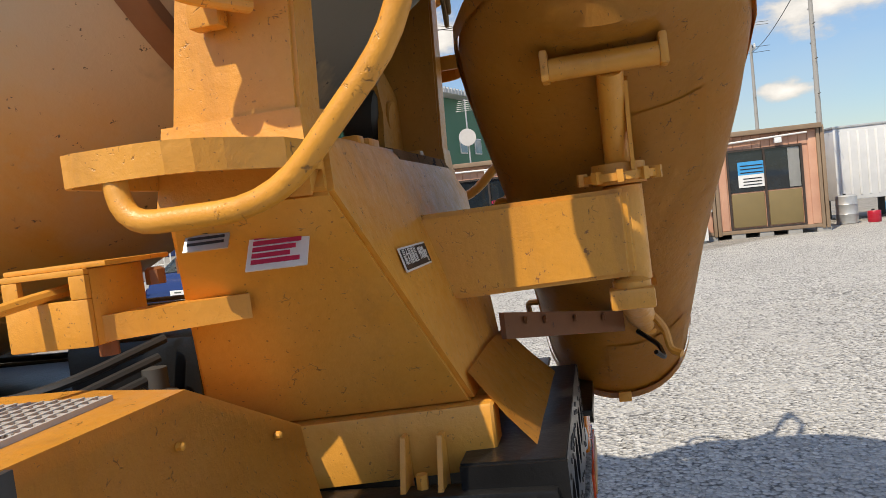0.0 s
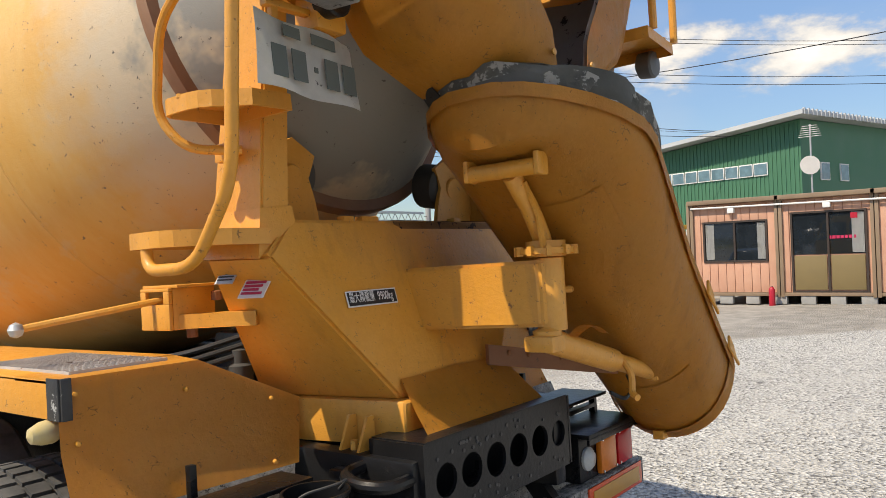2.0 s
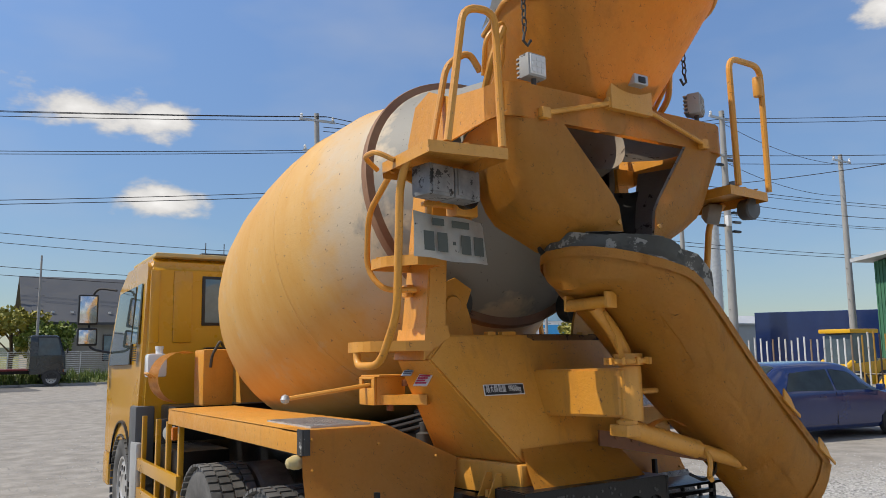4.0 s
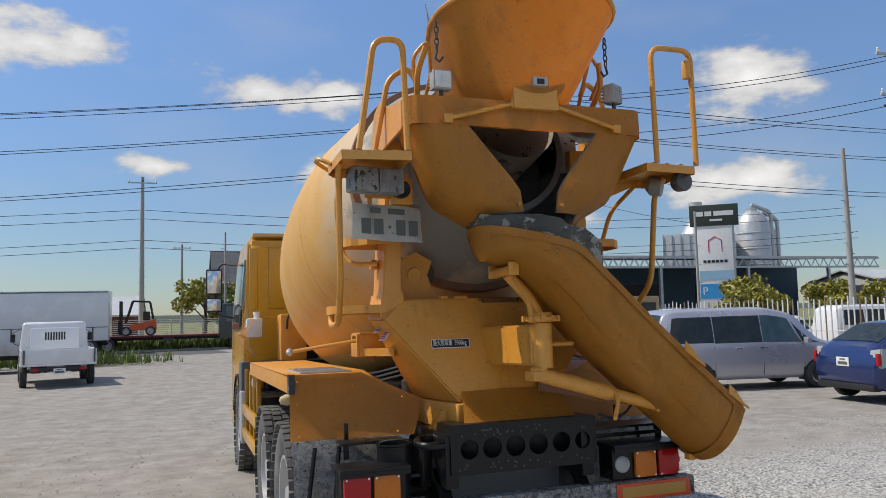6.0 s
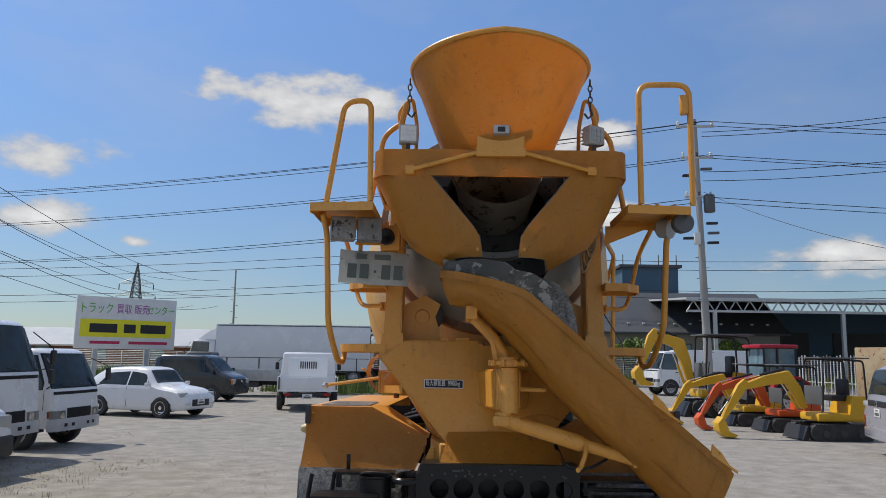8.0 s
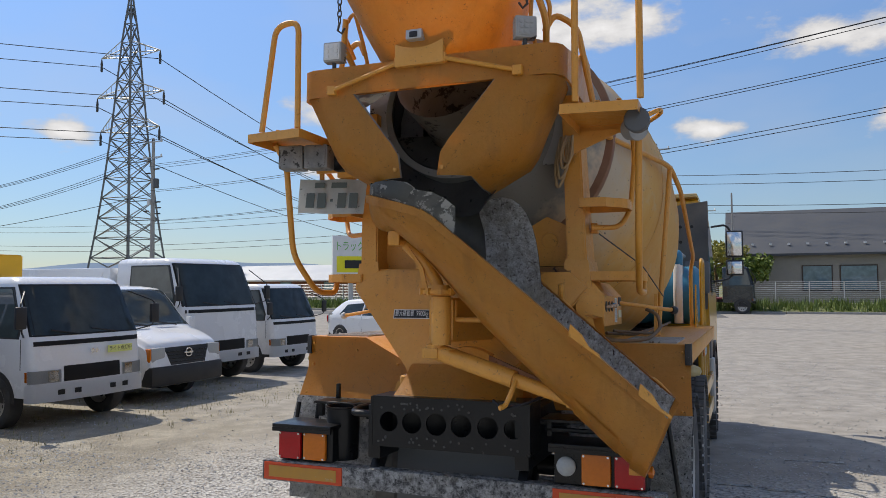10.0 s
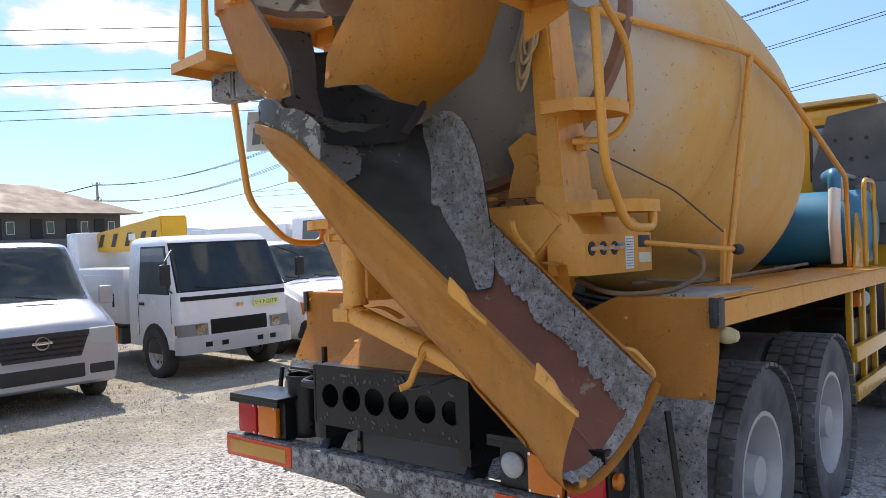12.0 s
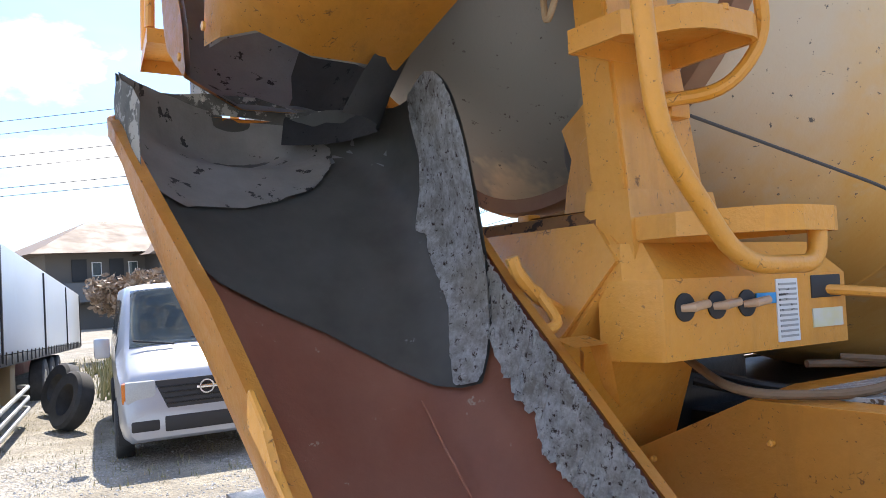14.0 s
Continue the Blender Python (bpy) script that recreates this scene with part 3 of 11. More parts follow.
# loose stones on the lot
rng = random.Random(8)
STONE = paint("loose_gravel_stone", (0.30, 0.295, 0.28), (0.56, 0.55, 0.525), 0.95, None, 0.7, 30, 9, 0.3)
verts, faces = [], []
oct_f = ((0, 2, 4), (2, 1, 4), (1, 3, 4), (3, 0, 4), (2, 0, 5), (1, 2, 5), (3, 1, 5), (0, 3, 5))
count = 0
while count < 34000:
    pick = rng.random()
    if pick > 0.68:
        x, y = rng.uniform(-9.0, 10.0), rng.uniform(2.0, 17.0)
    elif pick < 0.37:
        x, y = rng.uniform(0.8, 9.0), rng.uniform(-6.0, 5.5)
    else:
        x, y = rng.uniform(-7.5, 0.5), rng.uniform(-4.5, 2.5)
    if noise.noise(Vector((x * 0.7, y * 0.7, 3))) < rng.uniform(-0.5, 0.25):
        continue
    count += 1
    r = rng.choice((0.007, 0.008, 0.010, 0.012, 0.016))
    a = rng.uniform(0, 6.28)
    c, s = math.cos(a), math.sin(a)
    z = ground_z(x, y) + r * 0.12
    k = len(verts)
    for dx, dy, dz in ((1.3, 0, 0.1), (-1.2, 0, -0.1), (0, 0.9, 0.1), (0, -1, 0), (0.2, 0.1, 0.75), (0, 0, -0.7)):
        dx, dy, dz = dx * r * rng.uniform(0.7, 1.2), dy * r * rng.uniform(0.7, 1.2), dz * r
        verts.append((x + c * dx - s * dy, y + s * dx + c * dy, z + dz))
    faces += [tuple(k + i for i in f) for f in oct_f]
me = bpy.data.meshes.new("gravel_stones")
me.from_pydata(verts, [], faces)
me.materials.append(STONE)
tagged(new("gravel_stones", me), "loose pale crushed stones lying on the lot", "gravel", kind="stuff")

# worn white lines on the tarmac beside the mixer
ROAD_WHITE = paint("worn_road_paint", (0.55, 0.55, 0.53), (0.70, 0.70, 0.68), 0.8, (0.25, 0.24, 0.22), 0.55, 30, 6, 0.3)
for k, (x0_, x1_, y_, w) in enumerate(((1.28, 1.58, 3.32, 0.05), (1.62, 1.98, 3.25, 0.07), (2.05, 2.6, 3.18, 0.06), (1.88, 2.02, 4.58, 0.06), (2.1, 2.42, 4.60, 0.09))):
    pts = [(x0_ + (x1_ - x0_) * t, y_ + 0.02 * math.sin(9 * t + k)) for t in (0.0, 0.3, 0.6, 1.0)]
    bm = sheet([[Vector((x, y + d * w * (1 + 0.3 * math.sin(5 * x)), ground_z(x, y) + 0.006)) for x, y in pts] for d in (0.0, 1.0)], 0.003)
    tagged(part("road_marking", bm, ROAD_WHITE), "broken remains of a white painted line", "road marking", kind="structure")

# ---- mixer truck ----
TRUCK = pose(0, 0, 0.15, -1.4, 0.0, 0)
truck = thing("mixer_truck", "orange concrete mixer truck, worn, parked on the gravel lot", "mixer truck", TRUCK)


def tpart(name, bm, mat=None, parent=None, label="", **k):
    return part(name, bm, mat or ORANGE, parent or truck, label, **k)


def both(fn):
    for s in (-1, 1):
        fn(s)


# drum
AXF, AXR = Vector((0, 4.45, 1.80)), Vector((0, 0.29, 2.81))
drum_m = along(AXF, AXR)
PROFILE = [(0.0001, 0.0), (0.30, 0.0), (0.34, 0.02), (0.465, 0.132), (0.60, 0.397), (0.755, 0.794), (0.955, 1.30), (0.99, 1.42), (1.03, 1.62), (1.055, 1.90), (1.055, 2.20), (1.04, 2.50), (1.01, 2.75), (0.92, 3.18), (0.80, 3.46), (0.79, 3.62), (0.63, 3.90), (0.49, 4.27), (0.45, 4.27), (0.59, 3.88)]
bm = B()
lathe(bm, PROFILE, None, 72, caps=False)
drum = tpart("drum", bm, DRUM_PAINT, label="ochre drum, scoured grey towards the mouth", angle=25)
drum.matrix_basis = drum_m
bm = B()
lathe(bm, [(0.72, 3.615), (0.80, 3.62), (0.806, 3.630), (0.806, 3.668), (0.80, 3.678), (0.70, 3.685)], None, 72, caps=False)
part("roller_ring", bm, paint("rust_brown_ring", (0.20, 0.085, 0.04), (0.30, 0.17, 0.09), 0.6, (0.08, 0.04, 0.02), 0.65, 30, 4, 0.2), drum)
for h, r in ((0.40, 0.602), (2.75, 1.011)):
    bm = B()
    lathe(bm, [(r - 0.004, h - 0.012), (r + 0.001, h - 0.006), (r + 0.001, h + 0.006), (r - 0.006, h + 0.012)], None, 72, caps=False)
    part("weld_seam", bm, DRUM_PAINT, drum)
# inside of the mouth: spiral blade edge and throat
bm = B()
grid = []
for i in range(41):
    a = i / 40 * 2 * math.pi * 1.4
    s = 4.22 - 0.6 * i / 40
    ro = 0.46 + 0.15 * i / 40
    grid.append([Vector((r * math.cos(a), r * math.sin(a), s)) for r in (ro, ro - 0.16)])
sheet(grid, 0.008, bm)
part("mixing_blade", bm, DIRTY_METAL, drum, "concrete-dusted spiral blade")
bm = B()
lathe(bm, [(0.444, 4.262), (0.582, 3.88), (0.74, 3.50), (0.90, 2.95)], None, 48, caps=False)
part("mouth_lining", bm, MOUTH_SHADE_GREY, drum, "concrete-coated mouth, coloured dark grey for the shade inside")

# pedestal under the drum's mouth
bm = B()
rear = [(-0.735, 0.36, 1.705), (-0.60, 0.41, 1.825), (0.60, 0.41, 1.825), (0.735, 0.36, 1.705), (0.29, 0.235, 1.19), (-0.29, 0.235, 1.19)]
front = [(-0.735, 0.69, 1.715), (-0.60, 0.70, 1.825), (0.60, 0.70, 1.825), (0.735, 0.69, 1.715), (0.40, 0.86, 1.19), (-0.40, 0.86, 1.19)]
hull(bm, rear, front)
bmesh.ops.bevel(bm, geom=bm.edges[:], offset=0.012, segments=2, affect="EDGES")
pedestal = tpart("pedestal", bm, label="orange boxed rear pedestal with flaking paint")


def post(s):
    bm = B()
    lo = [(s * 0.60, 0.41, 1.82), (s * 0.715, 0.41, 1.82), (s * 0.715, 0.67, 1.82), (s * 0.60, 0.67, 1.82)]
    hi = [(s * 0.585, 0.36, 2.78), (s * 0.68, 0.36, 2.78), (s * 0.68, 0.53, 2.78), (s * 0.585, 0.53, 2.78)]
    hull(bm, lo, hi)
    bmesh.ops.bevel(bm, geom=bm.edges[:], offset=0.008, segments=2, affect="EDGES")
    tpart("post", bm)
    # flared foot and the sloping shoulder outside it
    bm = B()
    hull(bm, [(s * 0.585, 0.40, 1.815), (s * 0.742, 0.395, 1.70), (s * 0.742, 0.70, 1.71), (s * 0.585, 0.70, 1.815)],
         [(s * 0.59, 0.404, 1.87), (s * 0.722, 0.404, 1.86), (s * 0.722, 0.68, 1.86), (s * 0.59, 0.68, 1.87)])
    tpart("post_foot", bm)


both(post)


def roller(s):
    m = along((s * 0.47, 0.47, 2.0), (s * 0.47, 0.90, 2.06))
    bm = B()
    pts = [(-0.17, -0.19), (0.15, -0.19), (0.13, -0.09), (0.10, 0.0), (0.14, 0.10), (0.02, 0.17), (-0.13, 0.10), (-0.17, 0.04)]
    prism(bm, [(s * (0.47 - 0.85 * p[0]), 1.985 + 0.85 * p[1]) for p in pts], 0.545, 0.565, "y")
    tpart("roller_bracket", bm)
    bm = B()
    lathe(bm, [(0.045, -0.012), (0.05, -0.006), (0.05, 0.02), (0.03, 0.025), (0.03, 0.15)], along((s * 0.47, 0.548, 1.985), (s * 0.47, 0.9, 2.05)), 18)
    tpart("roller_cap", bm)
    bm = B()
    lathe(bm, [(0.08, 0.06), (0.10, 0.07), (0.10, 0.17), (0.08, 0.18)], along((s * 0.43, 0.50, 1.98), (s * 0.43, 0.9, 2.05)), 24)
    tpart("drum_roller", bm, STEEL_DARK)


both(roller)
# torn paint flakes and bolts along the top edge
for x, w in ((-0.34, 0.05), (-0.25, 0.09), (0.30, 0.05)):
    tpart("top_lug", box(B(), x, x + w, 0.42, 0.46, 1.82, 1.842, 0.006))

def crust_patch(xs_, depth, seed):
    """A ragged patch of cracked paint on the pedestal's sloping back, hanging down from its top edge."""
    rows_ = []
    for x in xs_:
        d = depth * (0.75 + 0.5 * noise.noise(Vector((x * 9, seed, 0))) + 0.3 * noise.noise(Vector((x * 31, seed, 1)))) * min(1.0, 6 * (x - xs_[0]) + 0.15)
        rows_.append([Vector((x, 0.41 - (1.822 - z) * 0.275 - 0.005, z)) for z in (1.822 - d * t for t in (0.0, 0.25, 0.5, 0.75, 1.0))])
    return sheet(rows_, 0.003)


part("peeling_crust", crust_patch([-0.10 + 0.025 * k for k in range(30)], 0.115, 3.0), CRACKED, pedestal, "cracked brown crust of old paint and concrete")
part("peeling_crust", sheet([[Vector((x, y, 1.8285 + 0.003 * noise.noise(Vector((x * 14, y * 14, 0))))) for x in (-0.08, 0.1, 0.25, 0.4, 0.5, 0.585)] for y in (0.425, 0.50, 0.58, 0.66, 0.695)], 0.003), CRACKED, pedestal)

# sub-frame foot and mounting brackets
bm = B()
for s in (-1, 1):
    hull(bm, [(s * 0.24, 0.19, 1.045), (s * 0.335, 0.19, 1.045), (s * 0.405, 0.62, 1.045), (s * 0.405, 4.6, 1.045), (s * 0.26, 4.6, 1.045)],
         [(s * 0.24, 0.19, 1.195), (s * 0.335, 0.19, 1.195), (s * 0.405, 0.62, 1.195), (s * 0.405, 4.6, 1.195), (s * 0.26, 4.6, 1.195)])
bmesh.ops.bevel(bm, geom=bm.edges[:], offset=0.006, segments=1, affect="EDGES")
tpart("sub_frame", bm)


def mount(s):
    bm = B()
    x = s * 0.37
    for dy in (0.0, 0.085):
        prism(bm, [(x, 1.15), (x + s * 0.03, 1.15), (x + s * 0.085, 1.03), (x + s * 0.085, 1.005), (x, 0.995)], 0.30 + dy, 0.312 + dy, "y")
    box(bm, min(x, x + s * 0.085), max(x, x + s * 0.085), 0.312, 0.385, 0.998, 1.014)
    tpart("mount_bracket", bm)
    bm = B()
    lathe(bm, [(0.022, 0), (0.022, 0.02), (0.014, 0.022), (0.014, 0.06)], Matrix.Translation((x + s * 0.05, 0.352, 1.012)), 6)
    tpart("mount_bolt", bm)


both(mount)
# flap plate that leads spill to the rear, bent at its sides
bm = B()
grid = [[Vector((-0.285, 0.245, 1.262)), Vector((0.02, 0.24, 1.268)), Vector((0.32, 0.235, 1.262))],
        [Vector((-0.31, 0.165, 1.16)), Vector((0.02, 0.16, 1.16)), Vector((0.365, 0.155, 1.16))],
        [Vector((-0.345, 0.06, 1.055)), Vector((0.02, 0.06, 1.055)), Vector((0.405, 0.06, 1.055))]]
sheet(grid, 0.006, bm)
tpart("spill_flap", bm)
# chassis
for s in (-1, 1):
    tpart("chassis_rail", box(B(), s * 0.43 - 0.04, s * 0.43 + 0.04, 0.05, 6.6, 0.74, 1.04, 0.014), BLACK)
bm = B()
box(bm, -0.385, 0.385, 1.2, 1.4, 0.75, 1.0)
tpart("cross_tube", bm, BLACK)
tpart("cross_tube", box(B(), -0.385, 0.385, 2.6, 2.8, 0.75, 1.0), BLACK)
# pump, valves and hoses between the frame rails under the drum
bm = box(B(), -0.46, 0.46, 1.02, 4.2, 1.0, 1.27, 0.02)
box(bm, -0.30, 0.32, 0.92, 1.30, 1.20, 1.42, 0.03)
under = tpart("drive_unit", bm, BLACK, label="black greasy pump and valve block under the drum")
for k, (x, z) in enumerate(((-0.62, 1.26), (-0.56, 1.30), (-0.68, 1.22), (0.55, 1.28), (0.62, 1.24))):
    part("hose", pipe([(x * 0.6, 0.98, z + 0.12), (x, 1.15, z + 0.05), (x + 0.02 * (-1) ** k, 1.9, z), (x, 3.0, z + 0.02), (x * 0.8, 3.9, z)], 0.012, 0.12, 8), DARK, under)
part("valve", lathe(B(), [(0.05, 0.0), (0.05, 0.10), (0.03, 0.11), (0.03, 0.16), (0.0001, 0.165)], Matrix.Translation((-0.40, 0.98, 1.20)), 12), STEEL_DARK, under)
# rear cross-member with lightening holes
bm = B()
holes = [(-0.33, 0.055), (-0.19, 0.058), (-0.045, 0.06), (0.10, 0.06), (0.25, 0.058), (0.39, 0.05)]
x0, x1, z0, z1 = -0.43, 0.47, 0.82, 1.09
xs = [x0]
for i in range(len(holes) - 1):
    xs.append((holes[i][0] + holes[i + 1][0]) / 2)
xs.append(x1)
for (hx, hr), a, b in zip(holes, xs, xs[1:]):
    zc, k = 0.955, 24
    ring_f = [bm.verts.new((hx + hr * math.cos(2 * math.pi * i / k), 0.03, zc + hr * math.sin(2 * math.pi * i / k))) for i in range(k)]
    ring_b = [bm.verts.new((v.co.x, 0.045, v.co.z)) for v in ring_f]
    outer = []
    for i in range(k):
        c, sn = math.cos(2 * math.pi * i / k), math.sin(2 * math.pi * i / k)
        tx = (b - hx) / c if c > 1e-6 else ((a - hx) / c if c < -1e-6 else 1e9)
        tz = (z1 - zc) / sn if sn > 1e-6 else ((z0 - zc) / sn if sn < -1e-6 else 1e9)
        t = min(tx, tz)
        outer.append(bm.verts.new((hx + t * c, 0.03, zc + t * sn)))
    for i in range(k):
        j = (i + 1) % k
        bm.faces.new((ring_f[i], ring_f[j], outer[j], outer[i]))
        bm.faces.new((ring_f[i], ring_b[i], ring_b[j], ring_f[j]))
        # fill the rectangle's corners
        p, q = outer[i].co, outer[j].co
        if abs(p.x - q.x) > 1e-5 and abs(p.z - q.z) > 1e-5:
            cx = b if max(p.x, q.x) > hx and abs(max(p.x, q.x) - b) < 1e-4 else a
            cz = z1 if max(p.z, q.z) > zc else z0
            bm.faces.new((outer[i], outer[j], bm.verts.new((cx, 0.03, cz))))
bmesh.ops.remove_doubles(bm, verts=bm.verts, dist=0.0005)
cross = tpart("rear_cross_member", bm, BLACK, smooth=False)
bm = B()
box(bm, x0, x1, 0.032, 0.26, z1 - 0.012, z1 + 0.004)
box(bm, x0, x1, 0.032, 0.22, z0 - 0.004, z0 + 0.010)
box(bm, x0 - 0.012, x0, 0.028, 0.26, z0, z1)
box(bm, x1, x1 + 0.012, 0.028, 0.26, z0, z1)
part("flange", bm, BLACK, cross)
rng = random.Random(4)
for i in range(46):
    bm = B()
    hx, hz = rng.uniform(x0 + 0.03, x1 - 0.03), rng.choice((0.845, 0.87, 1.035, 1.06)) + rng.uniform(-0.008, 0.008)
    lathe(bm, [(0.007, -0.004), (0.007, 0.003), (0.003, 0.0035)], Matrix.Translation((hx, 0.03, hz)) @ Matrix.Rotation(radians(90), 4, "X"), 8)
    part("rivet", bm, STEEL_DARK, cross)
bm = B()
box(bm, x0 + 0.01, x1 - 0.01, 0.2, 0.21, z0, z1)
part("web", bm, BLACK, cross)
# cover plates behind the bumper
bm = B()
box(bm, -0.40, 0.36, 0.30, 0.31, 0.38, 0.86, 0.004)
tpart("mud_sheet", bm, GREYPL, label="grey rubber mud sheet")
for x in (-0.47, 0.40):
    tpart("bumper_stay", prism(B(), [(0.06, 0.66), (0.16, 0.66), (0.30, 0.83), (0.2, 0.83)], x, x + 0.05, "x"), BLACK)

# bumper
bm = B()
box(bm, -1.16, 1.16, 0.03, 0.13, 0.565, 0.685, 0.012)
bumper = tpart("rear_bumper", bm, SPLASH_BLACK, label="black underrun bumper caked with pale concrete splashes")
for s, dz in ((-1, 0), (1, 0)):
    a, b = (-1.14, -0.62) if s < 0 else (0.60, 1.12)
    box_ = B()
    box(box_, a, b, 0.022, 0.03, 0.575, 0.675, 0.001)
    rf = part("warning_plate", box_, lens_plastic("worn_red_reflector", (0.62, 0.07, 0.02)), bumper, "scuffed red and amber reflective plate")
    bm = B()
    box(bm, a + 0.035, b - 0.035, 0.018, 0.022, 0.592, 0.658, 0.001)
    part("amber_panel", bm, paint("worn_amber_reflector", (0.50, 0.24, 0.03), (0.38, 0.20, 0.05), 0.3, (0.4, 0.37, 0.3), 0.64, 30, 6, 0.1), rf)


def tail_lamp(s):
    x0, x1 = (0.60, 1.07) if s > 0 else (-1.06, -0.70)
    bm = B()
    box(bm, x0, x1, 0.06, 0.22, 0.69, 0.885, 0.01)
    box(bm, x0 - 0.015, x1 + 0.015, 0.0, 0.26, 0.885, 0.905, 0.004)
    prism(bm, [(0.0, 0.885), (0.0, 0.862), (0.012, 0.862), (0.012, 0.885)], x0 - 0.015, x1 + 0.015, "x")
    lamp = tpart("tail_lamp", bm, BLACK)
    bm = B()
    w = 0.15
    r0 = x1 - 0.16 if s > 0 else x0 + 0.01
    a0 = x1 - 0.325 if s > 0 else x0 + 0.175
    box(bm, r0, r0 + w, 0.03, 0.06, 0.70, 0.86, 0.014)
    part("red_lens", bm, LAMP_RED, lamp)
    bm = B()
    box(bm, a0, a0 + w, 0.03, 0.06, 0.70, 0.86, 0.014)
    part("amber_lens", bm, LAMP_AMBER, lamp)
    for q in (r0, a0):
        for cx in (q + 0.014, q + w - 0.014):
            for cz in (0.712, 0.848):
                bm = B()
                lathe(bm, [(0.006, 0), (0.006, 0.004)], Matrix.Translation((cx, 0.03, cz)) @ Matrix.Rotation(radians(90), 4, "X"), 8)
                part("lens_screw", bm, CHROME, lamp)
    if s > 0:
        bm = B()
        lathe(bm, [(0.05, -0.02), (0.05, 0.012), (0.035, 0.026), (0.0001, 0.032)], Matrix.Translation((0.665, 0.06, 0.785)) @ Matrix.Rotation(radians(90), 4, "X"), 20)
        part("reversing_lens", bm, LAMP_WHITE, lamp)
        bm = B()
        lathe(bm, [(0.03, 0), (0.03, 0.02), (0.0001, 0.03)], along((1.072, 0.1, 0.78), (1.1, 0.1, 0.78)), 14)
        part("side_lens", bm, LAMP_AMBER, lamp)


both(tail_lamp)
# step frames beside the cross-member and drip pail
bm = B()
box(bm, -1.0, -0.62, 0.34, 0.50, 0.985, 1.0, 0.003)
for x in (-0.98, -0.64):
    box(bm, x, x + 0.03, 0.36, 0.40, 0.905, 0.99)
tpart("rear_step", bm, BLACK)
tpart("bracket_leg", box(B(), -0.525, -0.471, 0.312, 0.372, 0.72, 0.997, 0.006), BLACK)
bm = B()
box(bm, 0.50, 1.08, 0.16, 0.40, 0.985, 1.0, 0.003)
box(bm, 0.52, 1.05, 0.20, 0.24, 0.93, 0.95, 0.003)
for x in (0.53, 1.03):
    box(bm, x, x + 0.025, 0.2, 0.23, 0.905, 0.99)
tpart("rear_step", bm, BLACK)
bm = B()
lathe(bm, [(0.092, 0.69), (0.099, 0.985), (0.105, 0.99), (0.105, 1.0), (0.097, 1.0), (0.088, 0.70), (0.0001, 0.70)], Matrix.Translation((-0.72, 0.22, 0)), 28)
pail = tpart("drip_pail", bm, BLACK, label="black steel pail")
part("bail", pipe([(-0.815, 0.22, 0.98), (-0.81, 0.17, 1.02), (-0.72, 0.13, 1.03), (-0.63, 0.17, 1.02), (-0.625, 0.22, 0.98)], 0.004, 0.05, 6), STEEL_DARK, pail)
# towing eye
tpart("towing_eye", pipe([(-0.46, 0.27, 1.005), (-0.565, 0.265, 1.0), (-0.605, 0.16, 0.99), (-0.57, 0.065, 0.985), (-0.46, 0.07, 0.985)], 0.021, 0.07), BLACK)
tpart("towing_eye", pipe([(0.47, 0.45, 0.97), (0.62, 0.42, 0.97), (0.62, 0.30, 0.97), (0.47, 0.27, 0.97)], 0.022, 0.06), BLACK)

# decks over the rear wheels
GRATING = paint("dull_grating_steel", (0.38, 0.375, 0.36), (0.55, 0.54, 0.52), 0.7, (0.12, 0.08, 0.05), 0.62, 30, 6, 0.3, 0.2)


